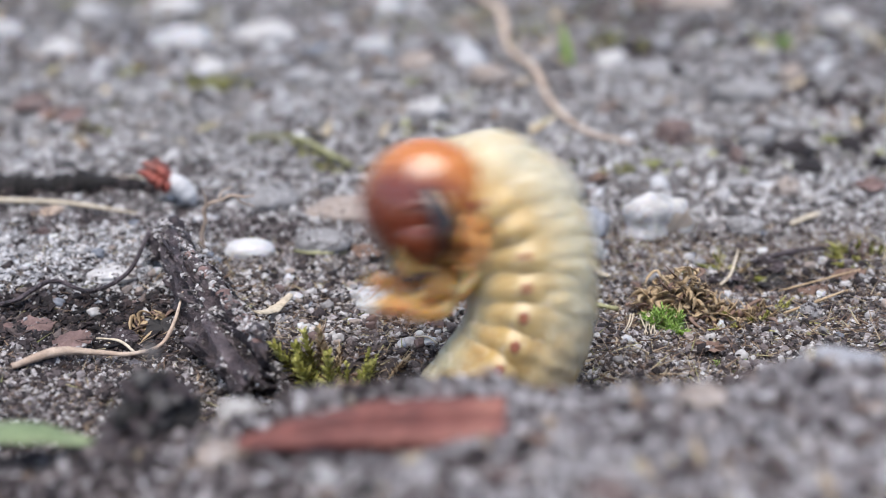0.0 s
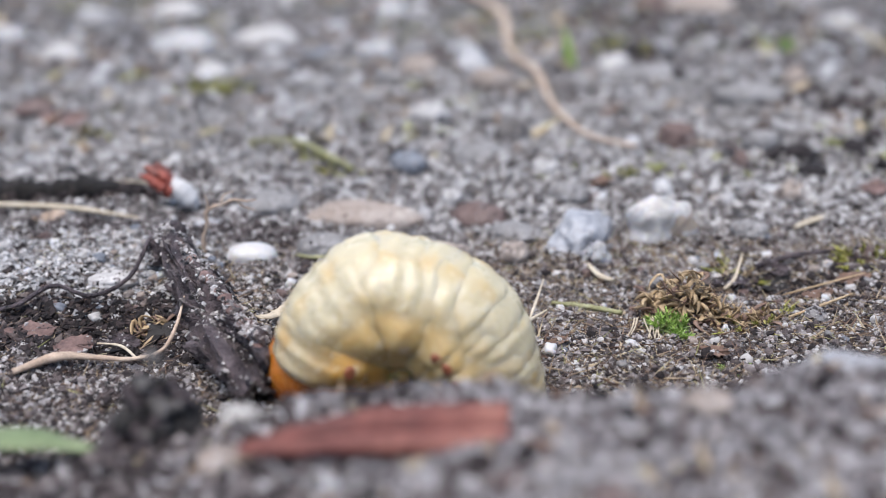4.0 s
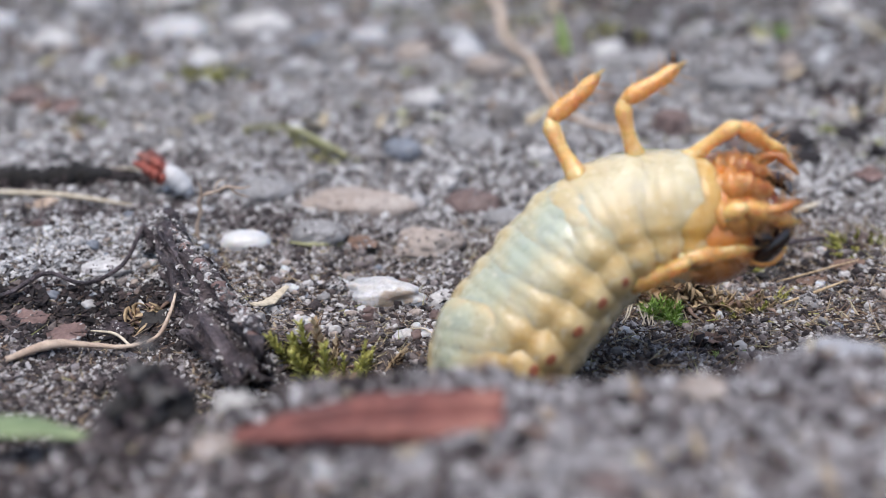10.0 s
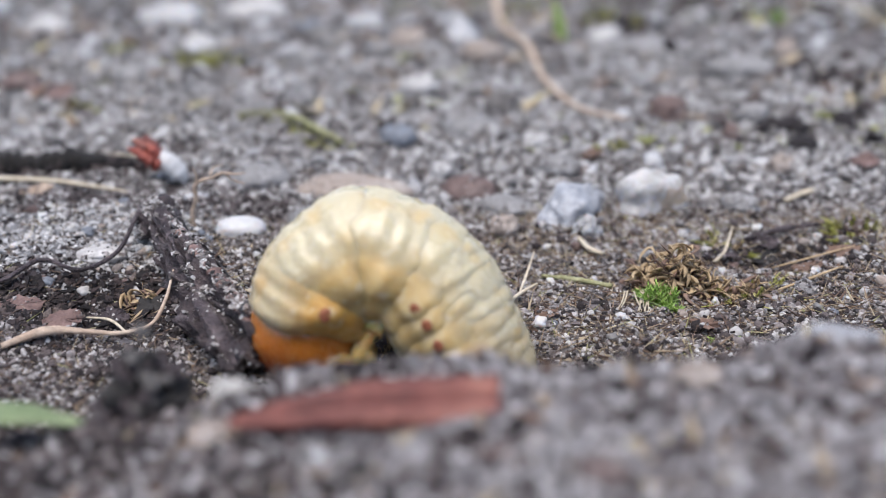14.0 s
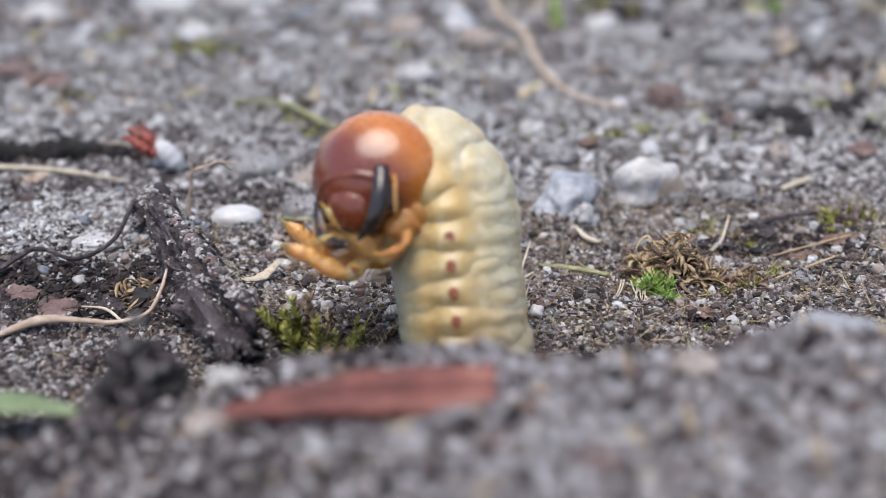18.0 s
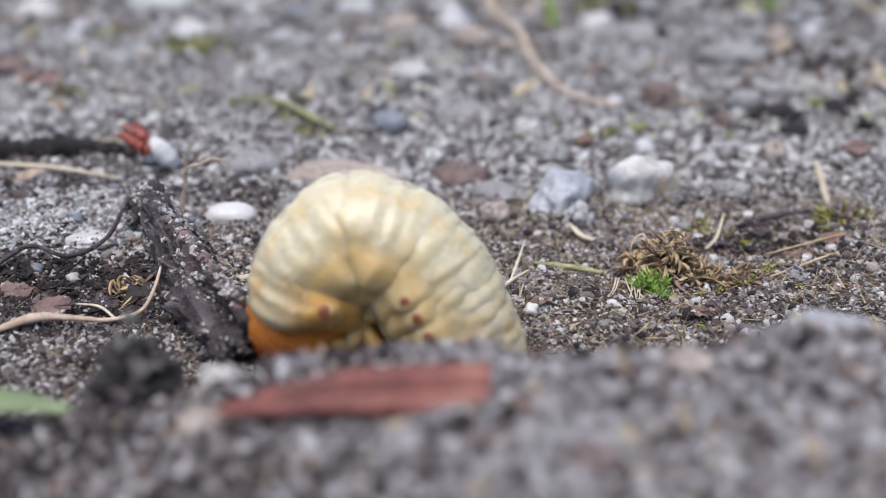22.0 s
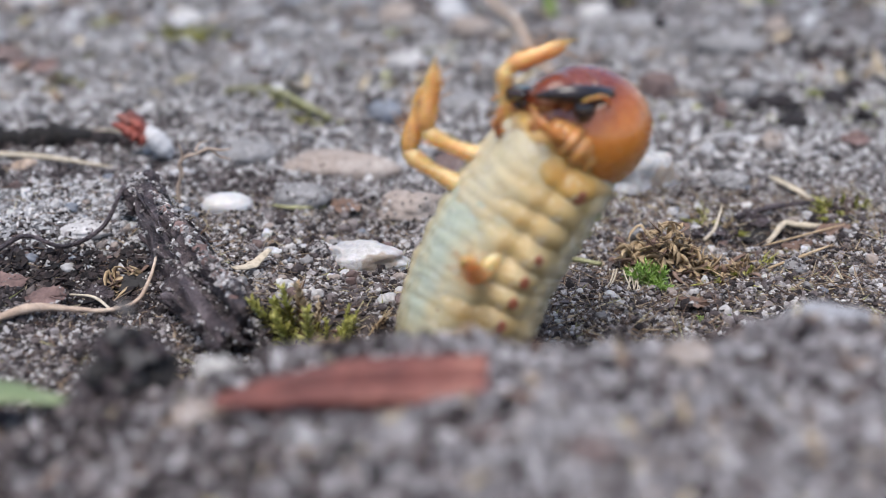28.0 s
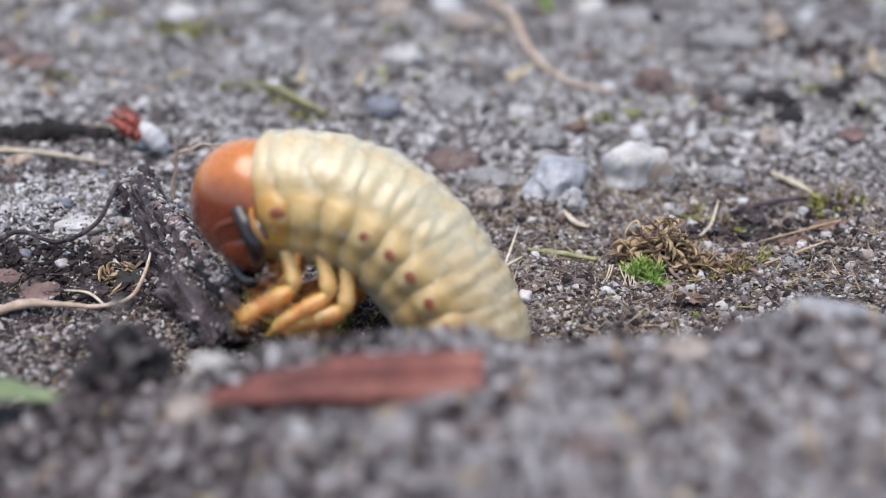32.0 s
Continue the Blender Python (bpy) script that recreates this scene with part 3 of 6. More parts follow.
pebble("pebble", -17.0, 36.8, (5.94, 4.6, 2.4), GREY, "grey flat stone among sand", 20)
pebble("pebble", 0.6, 40.2, (2.56, 2.2, 2.0), PALE, "pale bluish pebble", 20)
pebble("pebble", 12.2, 39.4, (3.87, 3.4, 2.2), GREY, "grey half-buried pebble", -20)
# far, flat and pale
pebble("pebble", -74.6, 124.2, (6.40, 6.0, 4.8), WHITE, "white weathered flat pebble", 0)
pebble("pebble", -62.5, 113.2, (7.69, 6.0, 4.0), PALE, "pale weathered flat pebble", 10)
pebble("pebble", -43.6, 120.1, (10.64, 8.0, 5.2), WHITE, "large white weathered flat pebble", -4)
pebble("pebble", -52.3, 152.2, (9.97, 8.0, 4.6), PALE, "pale weathered flat pebble", -4)
pebble("pebble", -31.0, 127.5, (11.04, 8.0, 4.8), PALE, "pale weathered flat pebble", 6)
pebble("pebble", -34.2, 96.0, (5.49, 4.6, 3.6), PALE, "pale weathered flat pebble", 0)
pebble("pebble", -19.9, 109.5, (5.39, 4.6, 3.0), BLUE, "blue-grey weathered pebble", 0)
pebble("pebble", -10.9, 108.6, (5.72, 4.6, 4.4), WHITE, "white weathered pebble", 0)
pebble("pebble", -10.5, 153.6, (6.91, 6.0, 5.5), WHITE, "white weathered pebble", 0)
pebble("pebble", -1.9, 73.0, (5.32, 4.2, 3.4), PALE, "pale bluish flat pebble", 3)
pebble("pebble", -3.8, 100.8, (5.64, 5.0, 4.2), BEIGE, "yellowish weathered pebble", 0)
pebble("pebble", 6.7, 89.2, (6.07, 5.0, 4.4), BEIGE, "beige weathered pebble", 0)
pebble("pebble", 28.9, 96.8, (11.69, 6.0, 3.4), GREY, "long dull grey flat stone", 2)
pebble("pebble", 26.2, 104.2, (5.23, 5.0, 3.0), PALE, "pale end of a flat stone", 2)
pebble("pebble", 39.6, 78.5, (8.20, 5.4, 3.2), GREY, "pale grey flat stone", -5)
pebble("pebble", 49.2, 89.2, (3.51, 3.6, 4.6), BEIGE, "upright beige pebble", -5)
pebble("pebble", 50.8, 153.6, (13.37, 8.0, 5.4), BEIGE, "broad beige weathered stone", -5)
pebble("pebble", 73.7, 141.6, (6.33, 5.0, 4.4), PALE, "pale bluish pebble", 0)
pebble("pebble", 41.8, 159.3, (8.00, 6.0, 5.0), RUST, "rust-coloured pebble", 0)
pebble("pebble", 35.5, 56.9, (4.47, 3.6, 2.6), GREY, "flat grey pebble", 20)
pebble("pebble", -64.0, 135.5, (7.18, 5.6, 4.0), GREY, "flat grey weathered pebble", 0)
pebble("pebble", -17.9, 89.2, (5.59, 5.0, 3.6), GREY, "flat grey weathered pebble", 0)
pebble("pebble", -39.5, 77.5, (4.44, 4.0, 2.6), GREY, "flat grey pebble", 0)
pebble("pebble", 4.1, 54.7, (6.91, 5.0, 2.4), GREY, "broad flat grey stone in the sand", 0)
pebble("pebble", 10.5, 48.7, (2.99, 2.6, 2.0), PALE, "small pale pebble", 0)
pebble("pebble", -52.0, 73.0, (5.03, 4.0, 2.4), RUST, "flat reddish pebble", 0)

# single clear grains of quartz and grit among the sand
pick = random.Random(77)
GRAINS = [part("grain", pebble_mesh((1, 0.85, 0.8), 700 + k, 0.2, 3, 0.3), mat) for k, mat in enumerate((OVAL, PALE, GREY, CRYSTAL, BEIGE, PALE, BLUE, RUST))]
GRAIN_LABELS = ("clear milky quartz grain in the sand", "pale grit grain in the sand", "grey grit grain in the sand", "white crystalline grain in the sand",
                "beige grit grain in the sand", "pale grit grain in the sand", "bluish grit grain in the sand", "reddish grit grain in the sand")
for k in range(210):
    x, y = ((pick.uniform(-40, -18), pick.uniform(13, 27)), (pick.uniform(-13, 0), pick.uniform(7, 21)), (pick.uniform(7, 36), pick.uniform(5, 30)))[k % 3]
    base, size = GRAINS[k % 8], pick.uniform(0.45, 1.15)
    ob = base if k < 8 else new("grain", base.data)
    ob.matrix_basis = pose(x * MM, y * MM, (ground_at(x, y) + 0.12 * size) * MM, pick.uniform(-20, 20), pick.uniform(-20, 20), pick.uniform(0, 360)) @ Matrix.Diagonal((size, size, size, 1))
    tagged(ob, GRAIN_LABELS[k % 8], "grain", "grains in the sand")

# stones on the near bank
pebble("bank_stone", 20.2, -12.7, (6.68, 5.0, 3.0), BANKGREY, "broad pale flat stone bedded in the bank", 16, 0.12, 0.36, "stones on the bank", "stone")
pebble("bank_stone", -10.0, -12.8, (2.91, 2.4, 2.2), SPOTTED, "pale stone with dark soil clinging to it", 0, 0.22, 0.62, "stones on the bank", "stone")
pebble("bank_stone", -9.9, -17.9, (2.82, 2.2, 1.5), BEIGE, "yellowish pebble on the bank", 0, 0.15, 0.3, "stones on the bank", "stone")
pebble("bank_stone", -5.1, -20.6, (1.56, 1.4, 1.2), WHITE, "small white pebble on the bank", 0, 0.15, 0.3, "stones on the bank", "stone")
pebble("bank_stone", 2.5, -22.1, (1.96, 1.2, 0.8), RUST, "small salmon-red chip on the bank", 0, 0.15, 0.3, "stones on the bank", "stone")
pebble("bank_stone", -3.4, -22.1, (2.12, 1.8, 1.2), DARK, "dark lump of soil on the bank", 0, 0.2, 0.2, "stones on the bank", "stone")
pebble("bank_stone", 6.6, -24.3, (2.00, 1.6, 1.0), RUST, "dull reddish pebble on the bank", 0, 0.2, 0.2, "stones on the bank", "stone")
pebble("bank_stone", 12.1, -16.4, (2.34, 2.0, 1.2), BEIGE, "beige pebble set in the bank", 0, 0.15, 0.2, "stones on the bank", "stone")

def slab(name, outline, thick, mat, seed, rough=0.3, parent=None, label="", lift=None):
    """A flake with an uneven outline (x, y, z in mm), thickness and a worn surface."""
    bm = bmesh.new()
    pick = random.Random(seed)
    n = len(outline)
    mid = Vector([sum(p[k] for p in outline) / n for k in range(3)])
    a, b = Vector(outline[0]) - mid, Vector(outline[n // 3]) - mid
    up = a.cross(b).normalized()
    rim = []
    for i in range(n):
        p, q = Vector(outline[i]), Vector(outline[(i + 1) % n])
        for j in range(5):
            rim.append(p.lerp(q, j / 5) + Vector([pick.uniform(-1, 1) * rough * 0.35 for _ in range(3)]))
    loops = []
    for side in (1, -1):
        rows = []
        for f, h in ((1.0, 0.1), (0.94, 0.5), (0.75, 0.6), (0.5, 0.62), (0.25, 0.6)):
            row = []
            for p in rim:
                c = mid.lerp(p, f)
                w = noise.noise(c * 0.9 + Vector((seed, 0, side * 3))) * rough + noise.noise(c * 2.8 + Vector((seed, 5, side))) * rough * 0.4
                row.append(bm.verts.new((c + up * (side * thick * h + w)) * MM))
            rows.append(row)
        centre = bm.verts.new((mid + up * side * thick * 0.6) * MM)
        m = len(rim)
        for r0, r1 in zip(rows, rows[1:]):
            for j in range(m):
                bm.faces.new((r0[j], r0[(j + 1) % m], r1[(j + 1) % m], r1[j]))
        for j in range(m):
            bm.faces.new((rows[-1][j], rows[-1][(j + 1) % m], centre))
        loops.append(rows[0])
    m = len(rim)
    for j in range(m):
        bm.faces.new((loops[0][j], loops[1][j], loops[1][(j + 1) % m], loops[0][(j + 1) % m]))
    return part(name, bm, mat, parent, label)


# ---- the torn flake of bark beside the hollow ----
bark = thing("bark_flake", -15.3, 8.2, 0, "grey-black torn flake of bark standing beside the hollow", "bark")


def rel(ob, pts):
    o = ob.matrix_basis.translation / MM
    return [(x - o.x, y - o.y, z - o.z) for x, y, z in pts]


slab("sheet", rel(bark, [(-22.0, 19.3, 4.4), (-20.3, 17.9, 4.2), (-16.1, 10.4, 3.5), (-13.1, 4.8, 3.0), (-11.4, 0.8, 2.5), (-11.2, -0.4, 1.0), (-12.8, -0.6, 0.5), (-16.4, 4.4, 0.2), (-18.9, 9.8, 0.4), (-20.6, 14.3, 1.6)]), 0.7, BARK, 3, 1.5, bark)
edge = bmesh.new()
tube(edge, rel(bark, [(-20.2, 16.8, 4.4), (-17.9, 12.4, 4.0), (-15.2, 7.9, 3.6), (-13.2, 4.4, 3.1), (-11.5, 0.9, 2.6)]), [0.3, 0.5, 0.4, 0.55, 0.3], 9, 0.5, 11, 44, 0.6)
part("torn_edge", edge, EDGE, bark, "reddish torn bark edge")
knob = pebble_mesh((3.4, 3.0, 3.6), 31, 0.3, 4)
put(part("knob", knob, BARK, bark, "dark crumbly end"), *rel(bark, [(-21.8, 19.4, 3.0)])[0])


# ---- roots, straws and fibres: rods on the ground ----
def strand(name, pts, radii, mat, label, category, lift=0.2, wobble=0.12, seed=1, flat=0.8, group="", n=0):
    """A rod through places on the ground: (x, y, extra height) in mm."""
    base = pts[0]
    ob = thing(name, base[0], base[1], ground_at(base[0], base[1]), label, category, group)
    bm = bmesh.new()
    line = [(x - base[0], y - base[1], ground_at(x, y) + h + lift - ground_at(base[0], base[1])) for x, y, h in pts]
    tube(bm, line, radii, 9, wobble, seed, n or 9 * len(pts), flat)
    data = part(name, bm, mat)
    data.matrix_basis = ob.matrix_basis
    tagged(data, label, category, group)
    bpy.data.objects.remove(ob)
    return data


strand("root", [(2.0, 178.5, 2), (10.4, 148.1, 1.5), (10.5, 111.8, 0.8), (13.6, 98.8, 0.8), (14.0, 76.0, 0.6), (16.6, 61.7, 0.5), (21.0, 54.7, 0.2)], [1.1, 1.05, 0.95, 0.72, 0.66, 0.52, 0.3], ROOT, "long thin tan root winding over the ground", "root", 0.5, 0.1, 3)
strand("straw", [(-46.5, 35.6, 0.3), (-41.0, 34.8, 0.3), (-34.8, 33.7, 0.3), (-27.7, 31.3, 0.1)], [0.3, 0.34, 0.3, 0.12], STRAW, "pale dry grass stalk lying on the sand", "straw", 0.4, 0.06, 4)
stalk = bmesh.new()
tube(stalk, [(-2.4, 0, 0), (-0.8, 0.05, 0.05), (0.9, 0, 0.08), (2.4, -0.05, 0)], [0.26, 0.33, 0.36, 0.24], 9, 0.08, 5, 18, 0.7)
stalk = tagged(part("straw", stalk, STRAW), "short pale piece of straw pushed about", "straw")
kinked = bmesh.new()
tube(kinked, [(-3.2, -3.2, 0.1), (-1.6, -1.4, 0.5), (0, 0.6, 1.0), (0.9, 0.5, 0.9), (4.0, -0.1, 0.9), (9.5, -0.3, 0.9)], [0.14, 0.22, 0.3, 0.32, 0.28, 0.24], 9, 0.06, 6, 40, 0.8)
kinked = tagged(part("straw", kinked, STRAW), "long kinked pale straw dragged over the soil", "straw")
strand("straw", [(11.8, 22.1, 0.3), (12.5, 20.7, 0.3), (13.3, 19.2, 0.2)], [0.2, 0.3, 0.22], STRAW, "stubby pale straw bit", "straw", 0.3, 0.1, 6)
strand("straw", [(5.2, 9.8, 0.2), (6.3, 12.0, 0.5), (7.6, 13.7, 0.8)], [0.14, 0.16, 0.08], STRAW, "thin pale straw beside the hollow", "straw", 0.3, 0.05, 7)
strand("straw", [(6.1, 12.0, 0.2), (6.9, 15.0, 0.8), (7.7, 17.8, 1.2)], [0.1, 0.12, 0.05], STRAW, "thin upright straw beside the hollow", "straw", 0.3, 0.05, 8)
strand("straw", [(8.2, 16.1, 0.2), (10.8, 15.9, 0.3), (13.4, 14.4, 0.2)], [0.2, 0.3, 0.2], OLIVE, "flat olive-brown stem lying on the soil", "stem", 0.2, 0.15, 9)
strand("straw", [(22.1, 18.3, 0.2), (23.2, 19.5, 0.5), (24.4, 22.1, 1.2)], [0.14, 0.14, 0.06], STRAW, "bent pale straw tip", "straw", 0.3, 0.05, 10)
strand("straw", [(25.5, 21.9, 0.3), (29.3, 23.8, 0.4), (32.8, 24.1, 0.3)], [0.2, 0.3, 0.2], BARK, "dark rotting twig on the soil", "twig", 0.2, 0.2, 12)
strand("straw", [(65.2, 121.6, 3), (67.2, 115.1, 2.5), (69.2, 105.9, 2), (72.5, 99.2, 1)], [0.2, 0.32, 0.34, 0.3], STRAW, "pale stalk lying farther off", "straw", 0.5, 0.1, 13)
strand("straw", [(25.3, 12.0, 0.3), (27.8, 13.2, 0.4), (31.0, 15.0, 0.3)], [0.1, 0.15, 0.07], DRY, "thin brown grass blade on the soil", "straw", 0.2, 0.1, 14)
strand("straw", [(26.1, 16.1, 0.2), (29.3, 17.8, 0.5), (33.1, 18.3, 0.3)], [0.07, 0.1, 0.06], DRY, "thin brown grass blade on the soil", "straw", 0.2, 0.1, 15)
strand("straw", [(-13.3, 9.2, 0.2), (-12.4, 11.2, 0.5), (-11.4, 13.4, 0.8)], [0.35, 0.46, 0.2], STRAW, "short flat pale splinter of dry straw", "straw", 0.3, 0.12, 31, 0.2)
strand("fibre", [(-33.3, 41.8, 0.6), (-30.0, 41.1, 0.9), (-26.1, 39.4, 0.5)], [0.1, 0.14, 0.1], STRAW, "thin pale fibre by the red bud", "fibre", 0.4, 0.05, 16)
rootlet = thing("rootlet", -20.2, 24.0, ground_at(-20.2, 24.0), "curled brown rootlet standing behind the bark", "rootlet")
for name, pts, radii in (("stem", [(0, 0, -0.3), (-0.1, 0.1, 1.2), (0.35, 0, 2.5), (0.3, 0, 3.5), (0.9, 0, 4.1), (1.7, 0.2, 4.25), (2.6, 0.1, 4.7), (3.7, 0.1, 4.6), (4.6, 0, 4.75)], (0.16, 0.19, 0.15, 0.2, 0.17, 0.13, 0.14, 0.1, 0.04)),
                         ("twig", [(2.9, 0.1, 4.65), (3.5, 0.3, 4.0), (4.4, 0.4, 3.7)], (0.1, 0.08, 0.04)), ("twig", [(0.4, 0, 3.6), (0.55, -0.1, 4.5), (0.4, -0.2, 5.2)], (0.13, 0.1, 0.04)), ("twig", [(1.6, 0.1, 4.5), (1.9, 0.6, 5.0), (2.6, 0.8, 5.2)], (0.09, 0.07, 0.03))):
    bm = bmesh.new()
    tube(bm, pts, radii, 8, 0.12, 17, 8 * len(pts))
    part(name, bm, ROOT, rootlet)
strand("root", [(-34.2, 11.5, 0.3), (-31.7, 12.3, 0.7), (-29.6, 14.4, 1.0), (-26.6, 13.8, 1.0), (-24.1, 15.4, 1.4), (-23.2, 18.5, 2.2), (-23.1, 22.9, 2.6)], [0.2, 0.22, 0.2, 0.2, 0.2, 0.18, 0.12], BARK, "thin dark brown root looping over the soil", "root", 0.3, 0.08, 19)
strand("root", [(-28.8, 3.5, 0.2), (-26.2, 4.9, 0.5), (-23.5, 5.6, 0.6), (-21.5, 5.7, 0.6), (-19.5, 6.2, 0.9), (-18.9, 8.2, 1.4), (-18.9, 11.0, 2.0)], [0.25, 0.42, 0.26, 0.19, 0.17, 0.15, 0.07], ROOT, "pale curved root beside the bark", "root", 0.3, 0.08, 20)
strand("root", [(-24.4, 7.6, 0.4), (-22.6, 7.1, 0.5), (-21.1, 5.9, 0.5)], [0.08, 0.13, 0.1], STRAW, "short pale root end", "root", 0.3, 0.08, 21)
strand("fibre", [(-2.0, 8.2, 0.2), (-1.1, 7.5, 0.5), (-0.4, 6.6, 0.4)], [0.06, 0.09, 0.05], STRAW, "hair-thin pale fibre on soil", "fibre", 0.2, 0.05, 22)
strand("mossy_stem", [(-22.0, 56.9, 0.6), (-16.7, 55.6, 0.8), (-13.1, 51.8, 0.8), (-9.6, 47.7, 0.4)], [0.2, 0.3, 0.36, 0.3], OLIVE, "yellow-green mossy stem on the ground", "stem", 0.3, 0.3, 23)
# the undercut's shade, built as a black rod and ragged black crumbs
strand("rotten_twig", [(-48.7, 38.2, 0.6), (-43.4, 38.9, 0.7), (-38.6, 40.0, 0.6), (-34.2, 40.3, 0.4), (-31.0, 41.6, 0.1)], [1.6, 2.2, 1.7, 1.9, 0.5], UNDERCUT, "black rod standing in for shade under a sand ledge", "twig", 0.2, 0.4, 24, 0.55)
tagged(scatter("rotten_crust", 5200, (-50, -27, 36, 43), (0.14, 0.7), BLACK, rng, flat=0.7, smooth=True, sink=-0.3, where=lambda x, y: np.exp(-((y - 38.6 - 0.16 * (x + 44)) / 1.5) ** 4) * step(-27, -33, x)), "ragged black crumbs painting the shade under a sand ledge", "litter", kind="stuff")
strand("mossy_stem", [(-12.6, 24.1, 0.2), (-10.7, 23.8, 0.3), (-8.3, 24.7, 0.2)], [0.15, 0.25, 0.15], OLIVE, "thin mossy stem by a pebble", "stem", 0.2, 0.3, 25)

# flakes of leaf and bark
# the first two scraps also darken the crevice in place of shade
flakes = [("bark_scrap", -23.5, 9.6, 1.9, 1.0, BARK, "dark bark scrap under roots"), ("bark_scrap", -20.5, 10.5, 1.6, 1.4, DARK, "black rotten leaf scrap beside bark"), ("bark_scrap", 27.9, 20.7, 2.6, 1.0, DARK, "black rotten wood scrap in soil"), ("bark_scrap", 23.0, 19.5, 1.8, 0.8, BARK, "dark wood scrap in the soil"), ("leaf_flake", 28.8, 16.1, 1.4, 0.7, LEAF, "brown leaf scrap among litter"), ("leaf_flake", 18.8, 7.3, 1.3, 0.7, LEAF, "grey-brown leaf scrap by the bank"),
          ("leaf_flake", -6.6, 24.7, 1.9, 0.9, LEAF, "small curled brown leaf scrap"), ("leaf_flake", 7.8, 8.5, 1.2, 0.7, LEAF, "dark brown leaf scrap by the hollow"),
          ("leaf_flake", -29.9, 9.6, 2.0, 1.4, EDGE, "reddish brown leaf scrap under a root"), ("leaf_flake", -25.7, 6.8, 1.8, 1.0, EDGE, "reddish brown leaf scrap under a root"),
          ("leaf_flake", -35.8, 31.9, 2.2, 0.9, ROOT, "rust-red bark scrap"), ("leaf_flake", 32.2, 18.3, 1.6, 0.8, LEAF, "brown leaf scrap among moss"),
          ("leaf_flake", 26.9, 21.9, 1.8, 0.8, BARK, "dark bark scrap"), ("leaf_flake", -47.0, 68.8, 4.0, 2.0, EDGE, "reddish leaf scrap farther off"), ("leaf_flake", 41.8, 39.4, 2.2, 1.0, EDGE, "reddish leaf scrap"),
          ("leaf_flake", 15.7, 42.9, 1.5, 0.8, LEAF, "brown leaf crumb"), ("leaf_flake", 14.2, 39.4, 1.2, 0.7, EDGE, "rusty leaf crumb")]
for k, (name, x, y, a, b, mat, label) in enumerate(flakes):
    pick = random.Random(60 + k)
    turn = pick.uniform(-0.5, 0.5) + (0.65 if "splinter" in label else 0)
    ring = []
    for j in range(7):
        w = math.tau * j / 7
        u, v = a * math.cos(w) * pick.uniform(0.8, 1.15), b * math.sin(w) * pick.uniform(0.8, 1.15)
        ring.append((u * math.cos(turn) - v * math.sin(turn), u * math.sin(turn) + v * math.cos(turn), 0.45 + 0.35 * v + 0.25 * pick.uniform(-1, 1)))
    STONES.append(put(slab(name, [(u * 0.85, v * 0.85, w) for u, v, w in ring], 0.1, mat, 60 + k, 0.34), x, y, ground_at(x, y) + 0.1))
    tagged(STONES[-1], label if len(label.split()) > 3 else label + " on soil", "scrap", "scraps on the soil")

# ---- the red and white bud ----
bud = thing("bud", -25.2, 35.7, ground_at(-25.2, 35.7), "red and white fallen bud lying on the sand", "bud")
for k, (dx, dy, dz, r) in enumerate(((-2.9, 0.2, 4.1, 0.75), (-3.2, -0.5, 3.5, 0.7), (-2.3, -0.7, 3.0, 0.8), (-2.0, 0.5, 4.3, 0.7), (-3.0, 0.7, 2.9, 0.6), (-1.5, -0.4, 3.9, 0.65))):
    cap = bmesh.new()
    tube(cap, [(0.1, 0.1 * dy, 1.7), (0.35 * dx, 0.7 * dy, 1.7 + 0.4 * (dz - 1.7)), (0.75 * dx, 1.1 * dy, 1.7 + 0.85 * (dz - 1.7)), (dx, dy, dz)], [0.8, 1.7 * r, 1.45 * r, 0.25], 10, 0.2, 5 + k, 18, 0.55)
    part("red_scale", cap, REDBUD if k % 3 else REDWOOD, bud, "dull red ragged bud scale")
petal = bmesh.new()
tube(petal, [(-0.8, -0.2, 2.8), (-0.1, -0.3, 2.4), (0.8, -0.3, 1.6), (1.4, -0.3, 0.8), (1.8, -0.3, 0.2)], [0.7, 1.2, 1.35, 1.2, 0.5], 12, 0.06, 6, 18, 0.75)
part("white_petal", petal, PETAL, bud, "white petal")


# ---- moss ----
def leaflets(bm, at, way, count, length, pick, size, slim=0.2):
    """Small pointed leaves set round a shoot."""
    way = Vector(way).normalized()
    for i in range(count):
        f = (i + pick.random()) / count
        c = Vector(at) + way * length * f + Vector([pick.uniform(-1, 1) * 0.06 for _ in range(3)])
        a = i * 2.4 + pick.uniform(-0.4, 0.4)
        side = way.orthogonal().normalized()
        out = (Matrix.Rotation(a, 3, way) @ side) * (1.1 - 0.4 * f) + way * (0.5 + 0.7 * f)
        out = out.normalized() * size * pick.uniform(0.7, 1.25) * (1.05 - 0.45 * f)
        across = out.cross(way).normalized() * size * slim
        bow = way * size * 0.2
        p = [c - across * 0.5, c + across * 0.5, c + out * 0.5 + across + bow * 0.4, c + out + bow * -0.3, c + out * 0.5 - across + bow * 0.4, c + out * 0.5 + bow * -0.1]
        v = [bm.verts.new(q * MM) for q in p]
        bm.faces.new((v[0], v[1], v[2], v[5]))
        bm.faces.new((v[5], v[2], v[3]))
        bm.faces.new((v[0], v[5], v[4]))
        bm.faces.new((v[4], v[5], v[3]))


